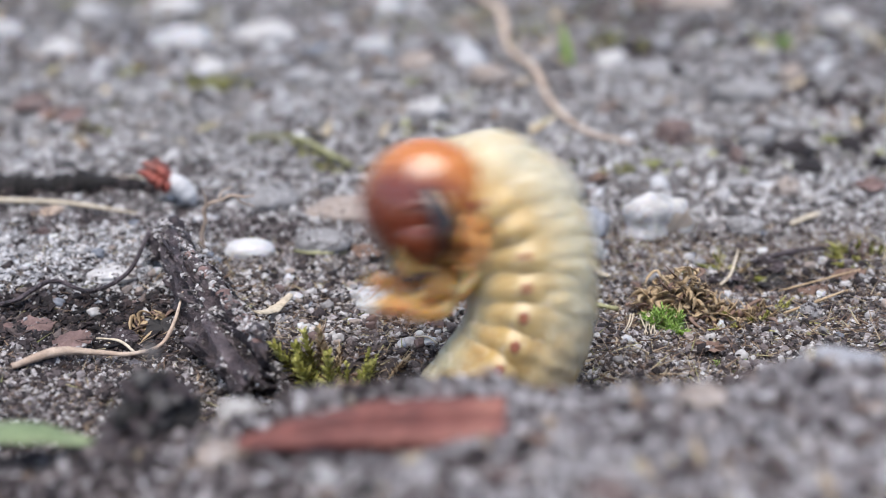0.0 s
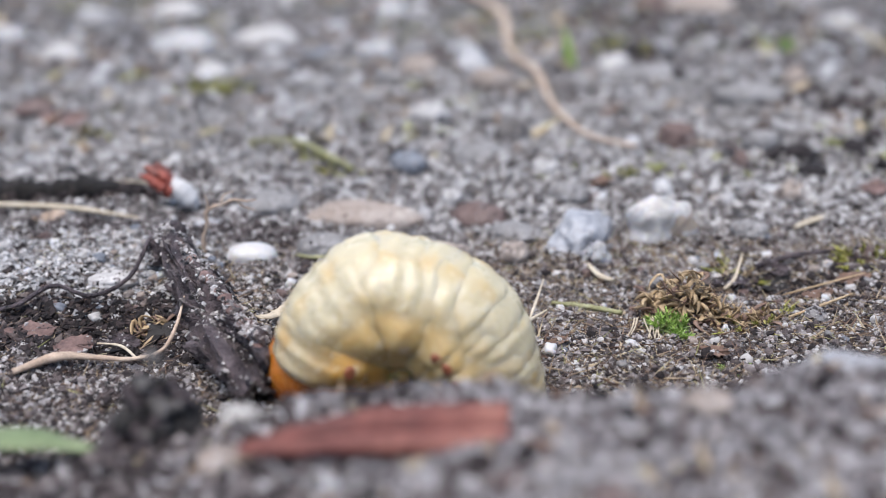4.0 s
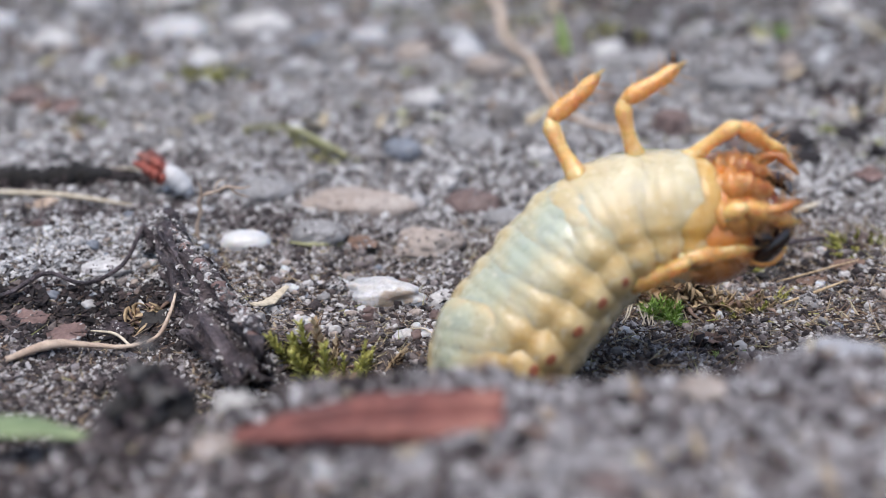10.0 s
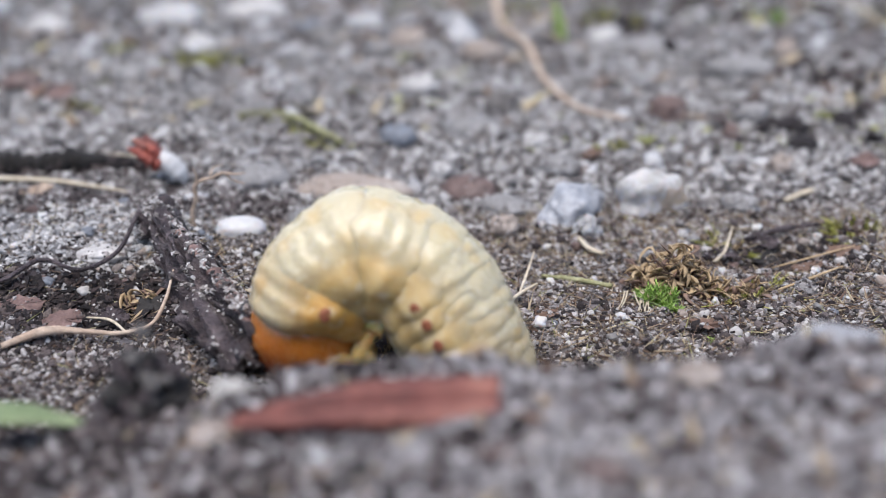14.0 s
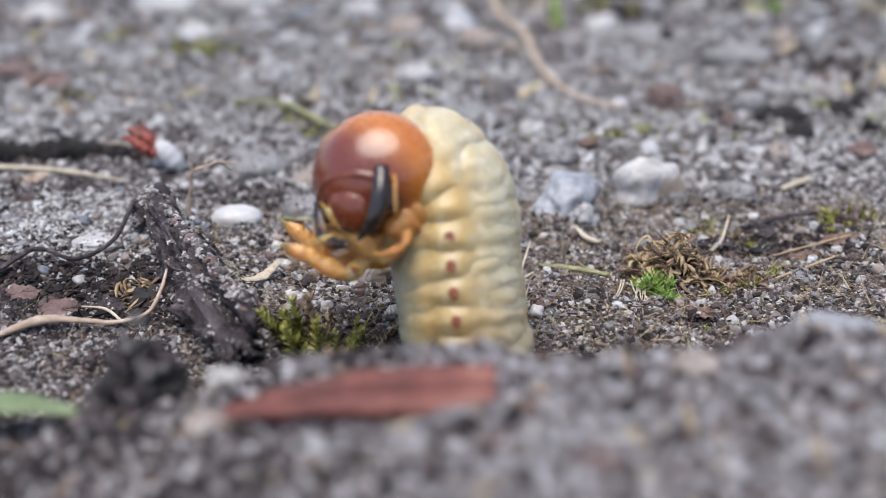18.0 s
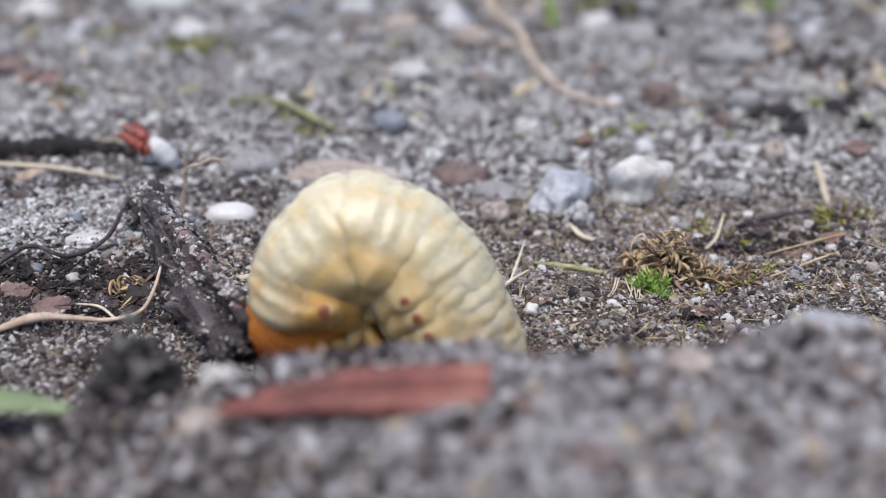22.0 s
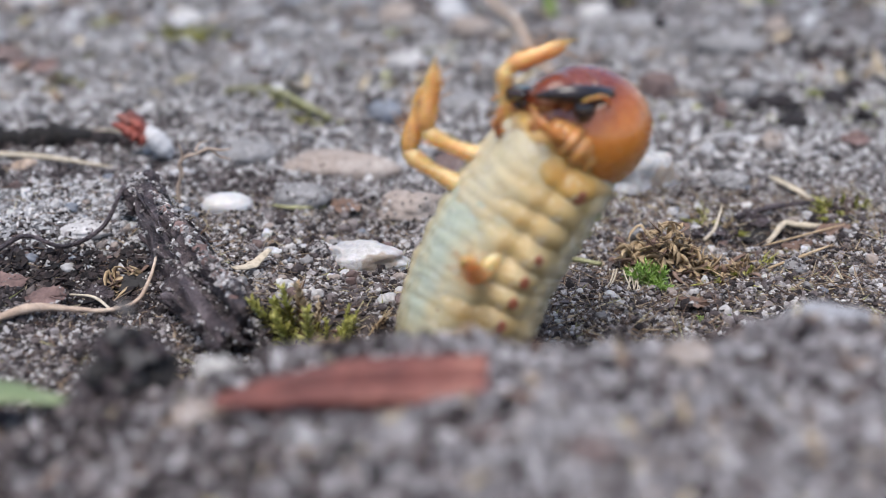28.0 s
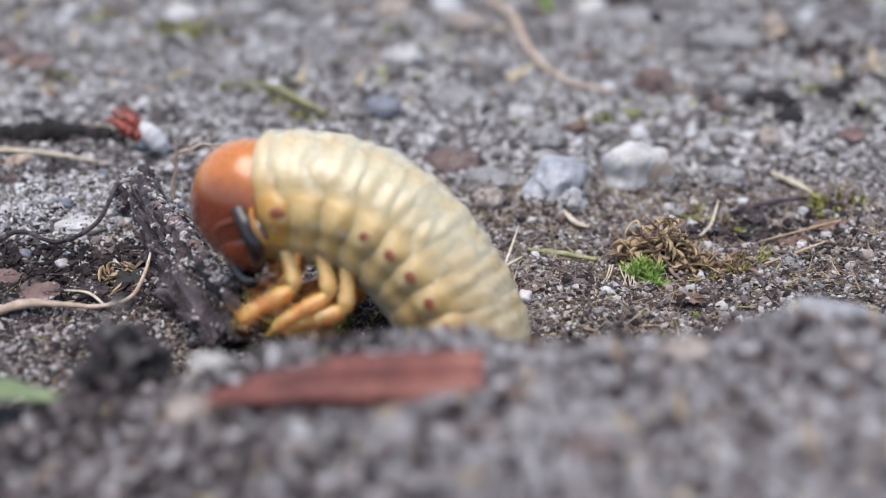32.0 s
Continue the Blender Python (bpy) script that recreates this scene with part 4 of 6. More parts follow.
def tuft(name, x, y, shoots, tall, wide, mat, label, seed, size=0.55, lean=0.5, group="", dry=None, each=34, slim=0.2):
    pick = random.Random(seed)
    z = max(ground_at(x, y), -1.2)
    ob = thing(name, x, y, z, label, "moss", group)
    for i in range(shoots):
        bm = bmesh.new()
        a, r = pick.uniform(0, 6.28), wide * math.sqrt(pick.random())
        px, py = r * math.cos(a), r * math.sin(a) * 0.6
        h = tall * pick.uniform(0.55, 1.0) * (1 - 0.45 * r / wide)
        tip = (px * lean * 0.8 + pick.uniform(-0.3, 0.3), py * lean, h)
        pz = max(ground_at(x + px, y + py), -2.5) - z - 0.2
        tube(bm, [(px, py, pz), (px + tip[0] * 0.4, py + tip[1] * 0.4, pz + h * 0.5), (px + tip[0], py + tip[1], pz + h)], [0.09, 0.07, 0.03], 5, 0, i, 6)
        leaflets(bm, (px + tip[0] * 0.15, py, pz + h * 0.12), (tip[0], tip[1], h), each, h * 0.95, pick, size, slim)
        part("shoot", bm, dry if dry and i % 3 == 1 else mat, ob, smooth=False)
    return ob


tuft("moss_tuft", -7.6, 3.1, 9, 6.8, 1.3, MOSS, "green moss tuft growing at the hollow's edge", 5, 1.25, 2.0, "moss", DRY, 44, 0.14)
tuft("moss_tuft", -6.2, 3.4, 18, 3.6, 3.0, DRY, "brownish moss straggling beside green moss", 6, 0.7, 0.9, "moss", MOSS, 40, 0.12)
def curled_clump(x, y, count, wide, tall, label, seed):
    """A dome of dead, curled moss leaves."""
    pick = random.Random(seed)
    ob = thing("dead_moss", x, y, ground_at(x, y), label, "moss", "moss")
    for i in range(count):
        bm = bmesh.new()
        a, r = pick.uniform(0, 6.28), wide * math.sqrt(pick.random())
        c = Vector((r * math.cos(a), r * math.sin(a) * 0.6, tall * (1 - (r / wide) ** 2) * pick.uniform(0.35, 1.0)))
        d = Vector((pick.uniform(-1, 1), pick.uniform(-1, 1), pick.uniform(-0.5, 0.9))).normalized()
        e = Vector((pick.uniform(-1, 1), pick.uniform(-1, 1), pick.uniform(-0.8, 0.6))).normalized()
        k = pick.uniform(0.4, 1.0)
        tube(bm, [c, c + d * k, c + d * k + e * k * 0.9, c + d * k * 0.5 + e * k * 1.5], [0.05, 0.22, 0.18, 0.03], 5, 0.15, i, 10, 0.22)
        part("dead_leaf", bm, DRY if i % 4 else LEAF, ob)
    return ob


curled_clump(17.8, 14.2, 295, 3.2, 3.8, "tangled clump of dry brown moss leaves", 7)
curled_clump(22.5, 13.2, 110, 3.2, 1.1, "flat mat of dead brown moss", 8)
curled_clump(-5.4, 3.5, 26, 1.8, 1.8, "straggling dead moss beside green moss", 9)
curled_clump(-21.4, 11.5, 46, 1.7, 1.6, "tangle of dead rootlets by the bark", 10)
tuft("moss_tuft", 16.5, 11.6, 20, 1.9, 1.35, BRIGHT, "fresh bright green moss tips", 8, 0.95, 1.0, "moss", each=26, slim=0.07)
tuft("moss_tuft", 23.0, 12.7, 26, 1.7, 3.4, MOSS, "low olive moss on the soil", 9, 0.5, 1.0, "moss", DRY, 24)
tuft("moss_tuft", 24.1, 22.1, 18, 1.5, 3.0, MOSS, "low olive moss by a dark twig", 10, 0.5, 1.0, "moss", DRY, 24)
tuft("moss_tuft", 35.5, 21.9, 18, 1.8, 2.8, MOSS, "yellow-green moss by a red stone", 11, 0.5, 1.0, "moss", None, 26)
tuft("moss_tuft", 19.9, 5.6, 5, 0.9, 1.0, BRIGHT, "tiny bright green shoot", 12, 0.5, 1.4, "moss", None, 14)
tuft("moss_tuft", -32.5, 85.7, 16, 3.0, 4.6, MOSS, "yellow-green moss patch farther off", 13, 1.0, 0.6, "moss", None, 24)
tuft("moss_tuft", -45.7, 94.8, 6, 2.6, 1.6, MOSS, "small moss patch farther off", 14, 1.0, 0.6, "moss", None, 24)
tuft("moss_tuft", 28.0, 116.1, 12, 3.0, 5.0, MOSS, "yellow-green moss patch farther off", 15, 1.1, 0.6, "moss", None, 24)
tuft("moss_tuft", 54.2, 115.1, 8, 3.4, 2.6, BRIGHT, "bright green moss patch farther off", 16, 1.1, 0.6, "moss", MOSS, 24)
for k, (x, y) in enumerate(((-20.5, 56.8), (-17.0, 55.8), (-14.4, 53.4), (-12.2, 50.6), (-10.2, 48.2))):
    tuft("moss_tuft", x, y, 7, 1.5, 1.5, MOSS, "thin yellow-green moss along a dead stem", 30 + k, 0.6, 0.8, "moss", None, 18)
tuft("moss_tuft", 18.4, 45.2, 8, 1.6, 1.6, MOSS, "small yellow-green moss on sand", 17, 0.6, 0.6, "moss", None, 20)
tuft("moss_tuft", 11.5, 128.6, 9, 2.4, 3.6, MOSS, "dull moss patch farther off", 18, 1.0, 0.6, "moss", DRY, 20)
tuft("moss_tuft", -3.6, 92.9, 7, 1.6, 3.0, MOSS, "dull moss patch farther off", 19, 1.0, 0.6, "moss", DRY, 20)
tuft("moss_tuft", -41.7, 62.7, 7, 1.8, 2.6, MOSS, "dull moss patch farther off", 20, 0.9, 0.6, "moss", DRY, 20)
pick = random.Random(90)
for k in range(9):
    x, y = 14.8, 11.4
    a, b = pick.uniform(-1.4, 1.4), pick.uniform(-0.7, 0.1)
    strand("rootlet", [(x + a, y + 0.8, 0.9), (x + a + b * 0.5, y - 0.2, 0.5), (x + a + b * 1.6, y - 2.4, 0.1)], [0.07, 0.06, 0.035], STRAW, "hair-thin white rootlet below green moss", "rootlet", 0.1, 0.0, k, group="white rootlets")
blade = bmesh.new()
tube(blade, [(0, 0, 0), (-0.6, 0, 3.0), (-1.4, 0.4, 6.4)], [0.55, 0.6, 0.1], 8, 0.05, 3, 14, 0.35)
ob = tagged(part("grass_blade", blade, BRIGHT), "short bright green grass blade", "grass")
put(ob, 19.8, 101.6, ground_at(19.8, 101.6) - 0.3)
ob = tagged(put(copy_thing(ob, pose(0, 0, 0)), 18.9, 103.3, ground_at(18.9, 103.3) - 0.3, 60), "short bright green grass blade", "grass")

# ---- on the near bank: a splinter of red-brown wood, a clod, a green leaf ----
splinter = thing("wood_splinter", -3.2, -18.6, ground_at(-3.2, -18.6), "red-brown split splinter of wood on the bank", "splinter")
for k, (dz, dy, r) in enumerate(((0.85, 0.75, 0.42), (0.62, 0.3, 0.36), (0.25, -0.3, 0.55), (0.95, 1.1, 0.3))):
    bm = bmesh.new()
    tube(bm, [(-6.0, -0.35 + dy * 0.2, 0.1 + dz * 0.2), (-3.4, -0.2 + dy * 0.6, 0.2 + dz * 0.7), (0, 0.0 + dy, 0.3 + dz), (3.2, 0.1 + dy * 1.15, 0.2 + dz * 1.1), (6.0, 0.1 + dy * 1.25, 0.15 + dz * 1.15)], [0.15, r * 0.75, r, r * 1.2, r * 1.2], 9, 0.14, 70 + k, 40)
    # alternate strips are darkened to paint the shaded grooves
    part("strip", bm, (REDWOOD, REDDARK, REDWOOD, REDDARK)[k], splinter)
clod = thing("clod", -15.2, -13.2, ground_at(-15.2, -13.2) + 0.3, "dark crumbly clod of humus on the bank", "clod")
for k in range(110):
    pick = random.Random(400 + k)
    a, r, h = pick.uniform(0, 6.28), 2.9 * math.sqrt(pick.random()), pick.random()
    size = pick.uniform(0.4, 1.5) * (1.1 - 0.4 * h)
    dx, dy, dz = r * math.cos(a) * (1 - 0.45 * h) + 1.0 * h, r * math.sin(a) * 0.6 * (1 - 0.4 * h), 0.1 + 5.6 * h * (1 - 0.16 * r)
    put(part("lump", pebble_mesh((size, size * 0.9, size * 0.8), 500 + k, 0.35, 3), (DARK, BARK, CRUMBLY, BARK, DARK)[k % 5], clod), dx, dy, dz, 40 * k)
leaf = bmesh.new()
tube(leaf, [(-5.0, 0.3, 0.7), (-1.5, 0.1, 0.9), (1.5, 0, 1.0), (4.6, 0, 0.6)], [0.9, 1.3, 1.4, 0.4], 12, 0.05, 8, 24, 0.22)
ob = tagged(part("green_leaf", leaf, PALELEAF), "fallen green grass blade lying on the bank", "leaf")
put(ob, -21.8, -14.4, ground_at(-21.8, -14.4) + 0.9, -4)

# grit and dust lying on the stones
bpy.context.view_layer.update()
spots, crust = [], []
for ob in bark.children:
    m = ob.matrix_world
    for f in ob.data.polygons:
        if (m.to_3x3() @ f.normal).z > -0.2:
            corners = [m @ ob.data.vertices[q].co / MM for q in f.vertices]
            for _ in range(30):
                w = rng.random(len(corners))
                crust.append(tuple(sum((c * k for c, k in zip(corners, w / w.sum())), Vector())))
for ob in STONES:
    m = ob.matrix_basis
    up = m.to_3x3()
    if ob.data.materials[0] in (CRYSTAL, FROSTED):
        continue
    for v in ob.data.vertices:
        if (up @ v.normal).z > 0.1:
            spots.append(tuple((m @ v.co) / MM))
spots, crust = np.array(spots), np.array(crust)
crust = crust[(rng.random(len(crust)) < 0.16) & (relief(crust[:, 0] + crust[:, 2], crust[:, 1], 1.6, 51) > -0.15)]
tagged(scatter("bark_sand", 0, None, (0.07, 0.3), SAND, rng, places=crust, angular=True, sink=0.45), "grey sand grains crusted on the bark", "sand", kind="stuff")
near = spots[(spots[:, 1] < 75) & (rng.random(len(spots)) < 0.22)]
tagged(scatter("stone_grit", 0, None, (0.05, 0.26), SAND, rng, places=near, angular=True, sink=0.5), "sand grains lying on the stones", "sand", kind="stuff")
dust = spots[(spots[:, 1] < 75) & (rng.random(len(spots)) < 0.06)]
tagged(scatter("stone_dust", 0, None, (0.06, 0.3), CRUMB, rng, places=dust, angular=True, sink=0.5), "dark soil crumbs lying on the stones", "soil", kind="stuff")


# ---- the grub ----
def grub_skin(name, back, flank, belly, warm, specks=0.0):
    """Translucent larva skin: a milky back, clots of yellow fat along the flanks, a grey-green belly, pale granules, fine wrinkles and a wet gloss."""
    m = bpy.data.materials.new(name)
    m.use_nodes = True
    nt = m.node_tree
    n, link = nt.nodes, nt.links.new
    shade = n["Principled BSDF"]
    at, split = n.new("ShaderNodeTexCoord"), n.new("ShaderNodeSeparateXYZ")
    link(at.outputs["Object"], split.inputs[0])

    def grain(scale, detail=3.0):
        k = n.new("ShaderNodeTexNoise")
        k.inputs["Scale"].default_value, k.inputs["Detail"].default_value = scale, detail
        link(at.outputs["Object"], k.inputs["Vector"])
        return k.outputs["Fac"]

    def ranged(value, lo, hi, top=1.0):
        k = n.new("ShaderNodeMapRange")
        k.interpolation_type = "SMOOTHSTEP"
        k.inputs["From Min"].default_value, k.inputs["From Max"].default_value, k.inputs["To Max"].default_value = lo, hi, top
        link(value, k.inputs["Value"])
        return k.outputs["Result"]

    def blended(a, tint, by):
        k = n.new("ShaderNodeMix")
        k.data_type = "RGBA"
        link(by, k.inputs[0])
        if a is None:
            k.inputs[6].default_value = (*flank, 1)
        else:
            link(a, k.inputs[6])
        k.inputs[7].default_value = (*tint, 1)
        return k.outputs[2]

    def sums(op, a, b, c=None):
        k = n.new("ShaderNodeMath")
        k.operation = op
        link(a, k.inputs[0])
        if c is None:
            k.inputs[1].default_value = b
        else:
            k.inputs[1].default_value = b
            link(c, k.inputs[2])
        return k.outputs[0]

    broad, clots, fine = grain(260), grain(620, 2.0), grain(2600, 4.0)
    low = sums("MULTIPLY_ADD", grain(420), 0.003, split.outputs["Y"])
    colour = blended(None, warm, ranged(clots, 0.38, 0.76, 0.8))
    colour = blended(colour, back, ranged(low, 0.0022, -0.0012, 0.92))
    colour = blended(colour, warm, ranged(broad, 0.46, 0.66, 0.6))
    colour = blended(colour, belly, ranged(low, 0.0038, 0.0060))
    colour = blended(colour, (0.68, 0.64, 0.50), ranged(grain(1100, 2.0), 0.56, 0.72, 0.4))
    if specks:
        colour = blended(colour, (0.2, 0.1, 0.05), ranged(grain(1500, 1.0), 0.70, 0.76, specks))
    link(colour, shade.inputs["Base Color"])
    up = n.new("ShaderNodeBump")
    up.inputs["Strength"].default_value, up.inputs["Distance"].default_value = 0.42, 0.0003
    link(sums("MULTIPLY_ADD", fine, 0.35, clots), up.inputs["Height"])
    link(up.outputs["Normal"], shade.inputs["Normal"])
    link(sums("MULTIPLY_ADD", fine, 0.25, ranged(clots, 0.36, 0.56, 0.4)), shade.inputs["Roughness"])
    shade.inputs["Subsurface Weight"].default_value = 0.8
    shade.inputs["Subsurface Radius"].default_value = (0.0009, 0.0008, 0.00055)
    shade.inputs["Subsurface Scale"].default_value = 1.0
    shade.inputs["Specular IOR Level"].default_value = 0.35
    shade.inputs["Coat Weight"].default_value = 0.3
    shade.inputs["Coat Roughness"].default_value = 0.14
    return m


SKIN = grub_skin("larva_skin", (0.53, 0.478, 0.335), (0.509, 0.408, 0.228), (0.394, 0.427, 0.342), (0.509, 0.342, 0.123))
TAIL = grub_skin("larva_tail_skin", (0.499, 0.427, 0.285), (0.49, 0.38, 0.199), (0.384, 0.408, 0.314), (0.48, 0.304, 0.095), 0.7)
FORE = grub_skin("larva_fore_skin", (0.525, 0.48, 0.35), (0.52, 0.40, 0.205), (0.505, 0.45, 0.31), (0.518, 0.342, 0.123))
NECK = grub_skin("larva_neck_skin", (0.509, 0.437, 0.294), (0.518, 0.351, 0.133), (0.518, 0.342, 0.123), (0.509, 0.266, 0.0475))
HEAD = material("head_shell", [(0.3, (0.43, 0.125, 0.014)), (0.5, (0.51, 0.168, 0.022)), (0.7, (0.57, 0.215, 0.034))], scale=160, fine=1800, rough=0.34, rough_to=0.22, bump=0.1, coat=0.8, sss=0.3, grit=0.2)
HEAD.node_tree.nodes["Principled BSDF"].inputs["Coat Roughness"].default_value = 0.14
hn = HEAD.node_tree
at, split, band, k = hn.nodes.new("ShaderNodeTexCoord"), hn.nodes.new("ShaderNodeSeparateXYZ"), hn.nodes.new("ShaderNodeMapRange"), hn.nodes.new("ShaderNodeMix")
old = hn.nodes["Principled BSDF"].inputs["Base Color"].links[0].from_socket
k.data_type = "RGBA"
band.interpolation_type = "SMOOTHSTEP"
band.inputs["From Min"].default_value, band.inputs["From Max"].default_value = 0.0008, 0.0030
hn.links.new(at.outputs["Object"], split.inputs[0])
hn.links.new(split.outputs["Z"], band.inputs["Value"])
hn.links.new(band.outputs["Result"], k.inputs[0])
hn.links.new(old, k.inputs[6])
k.inputs[7].default_value = (0.16, 0.028, 0.009, 1)
hn.links.new(k.outputs[2], hn.nodes["Principled BSDF"].inputs["Base Color"])
FACE = material("face_shell", [(0.3, (0.12, 0.024, 0.008)), (0.6, (0.18, 0.038, 0.012)), (0.8, (0.27, 0.075, 0.02))], scale=500, fine=2500, rough=0.3, rough_to=0.16, bump=0.2, coat=0.6)
JAW = material("jaw_shell", [(0.3, (0.008, 0.005, 0.005)), (0.55, (0.02, 0.009, 0.007)), (0.8, (0.10, 0.02, 0.009))], scale=400, fine=2500, rough=0.3, rough_to=0.15, bump=0.15, coat=0.6)
LIMB = material("leg_skin", [(0.3, (0.66, 0.38, 0.13)), (0.55, (0.7, 0.46, 0.2)), (0.75, (0.62, 0.33, 0.09))], scale=260, fine=2500, rough=0.36, rough_to=0.2, bump=0.12, coat=0.4, sss=0.9, grit=0.15, depth=(0.002, 0.001, 0.0004))
SHIN = material("shin_shell", [(0.3, (0.6, 0.27, 0.06)), (0.5, (0.68, 0.38, 0.13)), (0.7, (0.5, 0.17, 0.03))], scale=420, fine=2500, rough=0.36, rough_to=0.2, bump=0.2, coat=0.4, sss=0.9, grit=0.25, depth=(0.002, 0.001, 0.0004))
AMBER = material("mouth_shell", [(0.3, (0.40, 0.15, 0.035)), (0.5, (0.54, 0.25, 0.07)), (0.7, (0.24, 0.06, 0.015))], scale=330, fine=2500, rough=0.45, rough_to=0.28, bump=0.3, coat=0.2, sss=0.6, grit=0.4, depth=(0.0014, 0.0006, 0.0002))
HAIR = material("bristle", [(0.3, (0.3, 0.13, 0.04)), (0.7, (0.5, 0.27, 0.1))], scale=800, fine=3000, rough=0.45, bump=0.0)
PORE = material("spiracle_shell", [(0.35, (0.22, 0.06, 0.03)), (0.7, (0.36, 0.14, 0.07))], scale=2500, fine=6000, rough=0.4, bump=0.2)


RADII = [2.9, 3.9, 4.35, 4.5, 4.5, 4.5, 4.45, 4.4, 4.3, 4.1]
WIDE = [1.06, 1.1, 1.12, 1.12, 1.12, 1.11, 1.1, 1.08, 1.06, 1.05]
COUNT = len(RADII)
THORAX = (7, 8, 9)
LEGGED = (7, 8, 9)


def segment_mesh(r, half, seed, wide=1.08, deep=0.94, front=1.0):
    """One ring of the body, its axis along z, its belly towards y: a back gathered in rounded folds, a swollen bead on each flank, a lobe below it and a creased belly."""
    bm = bmesh.new()
    around, along = 76, 53
    rings = []
    for i in range(along):
        u = -1 + 2 * i / (along - 1)
        u = u * (0.72 + 0.28 * abs(u))
        z = u * half * (front if u > 0 else 1.0)
        ring = []
        for j in range(around):
            a = math.tau * j / around
            ca, sa = math.cos(a), math.sin(a)
            back = float(step(0.25, -0.45, ca))
            belly = float(step(0.5, 0.95, ca))
            soft = noise.noise(Vector((ca * 1.7, sa * 1.7, z * 0.35 + seed * 7.7)))
            lump = noise.noise(Vector((ca * 4.2, sa * 4.2, z * 0.9 + seed * 3.1)))
            wave = z + 0.34 * soft + 0.12 * math.sin(3 * a + seed) + 0.22 * lump
            p = (1 - min(1.0, abs(u)) ** (2.3 + max(1.1 * back, 1.7 * belly))) ** (0.36 - 0.2 * belly)
            fade = float(step(2.35, 1.5, abs(z)))
            folds = (0.5 + 0.5 * math.cos(math.tau * wave / 1.15)) * (0.10 - 0.012 * abs(z)) * fade * (1 + 0.5 * lump)
            bead = 0.44 * math.exp(-(wave / 0.82) ** 2) * math.exp(-((ca - 0.30) / 0.27) ** 2)
            lobe = 0.16 * math.exp(-((wave + 0.15) / 0.75) ** 2) * math.exp(-((ca - 0.74) / 0.16) ** 2)
            under = 0.05 * abs(math.cos(math.pi * (z + 0.35 * soft) / 1.05)) * fade * belly
            seam = -0.16 * math.exp(-((ca - 0.56) / 0.07) ** 2) - 0.12 * math.exp(-((ca + 0.08) / 0.08) ** 2)
            k = p * (r * 0.955 + folds * back + bead + lobe + under + seam + 0.10 * soft + 0.07 * lump)
            k = max(k, 0.02)
            ring.append(bm.verts.new((k * sa * wide * MM, k * ca * deep * MM, z * (1 + 0.15 * back - 0.05 * max(0.0, ca)) * MM)))
        rings.append(ring)
    for a, b in zip(rings, rings[1:]):
        for j in range(around):
            bm.faces.new((a[j], a[(j + 1) % around], b[(j + 1) % around], b[j]))
    bm.faces.new(rings[0])
    bm.faces.new(rings[-1])
    return bm


def disc_mesh(r):
    """A spiracle: a low, ringed button, its axis along z."""
    bm = bmesh.new()
    profile = [(0.0, 0.10), (0.3, 0.11), (0.5, 0.05), (0.75, 0.12), (1.0, 0.02), (1.05, -0.2)]
    rings = [[bm.verts.new((q * r * math.cos(math.tau * j / 14) * MM, 1.25 * q * r * math.sin(math.tau * j / 14) * MM, h * r * 2 * MM)) for j in range(14)] for q, h in profile[1:]]
    mid = bm.verts.new((0, 0, profile[0][1] * r * 2 * MM))
    for j in range(14):
        bm.faces.new((mid, rings[0][j], rings[0][(j + 1) % 14]))
    for a, b in zip(rings, rings[1:]):
        for j in range(14):
            bm.faces.new((a[j], b[j], b[(j + 1) % 14], a[(j + 1) % 14]))
    return bm


def bristles(bm, a, b, r, count, long, seed):
    """Short stiff hairs round a rod from a to b."""
    pick = random.Random(seed)
    a, b = Vector(a), Vector(b)
    way = (b - a).normalized()
    side = way.orthogonal().normalized()
    for i in range(count):
        d = Matrix.Rotation(pick.uniform(0, 6.28), 3, way) @ side
        c = a.lerp(b, pick.random()) + d * r * 0.9
        d = (d + way * pick.uniform(0.3, 0.9)).normalized()
        k = long * pick.uniform(0.6, 1.2)
        tube(bm, [c, c + d * k * 0.5, c + d * k], [0.03, 0.022, 0.008], 4, 0, i, 4)


def thigh_mesh(s, seed):
    """The pale upper half of a leg, out along y, with a swollen knee."""
    bm = bmesh.new()
    tube(bm, [(0, -0.6 * s, 0), (0, 0.5 * s, -0.12 * s), (0, 1.6 * s, -0.3 * s), (0, 2.8 * s, -0.42 * s), (0, 3.75 * s, -0.4 * s), (0, 4.15 * s, -0.25 * s)],
         [q * s for q in (0.85, 0.8, 0.6, 0.5, 0.47, 0.52, 0.6, 0.3)], 14, 0.03, seed, 34)
    return bm


def shin_mesh(s, seed):
    """The orange lower half of a leg: a thick bristly shin, a waist and a blunt foot with a small claw."""
    bm = bmesh.new()
    tube(bm, [(0, 3.9 * s, -0.45 * s), (0, 4.2 * s, 0.15 * s), (0, 4.5 * s, 0.95 * s), (0, 4.75 * s, 1.75 * s), (0, 5.0 * s, 2.4 * s), (0, 5.35 * s, 3.1 * s), (0, 5.6 * s, 3.6 * s)],
         [q * s for q in (0.3, 0.5, 0.6, 0.62, 0.6, 0.53, 0.5, 0.53, 0.5, 0.38, 0.16)], 14, 0.04, seed, 44)
    tube(bm, [(0, 5.5 * s, 3.4 * s), (0, 5.7 * s, 3.8 * s), (0, 5.75 * s, 4.1 * s)], [0.16, 0.1, 0.02], 8, 0, seed, 8)
    return bm


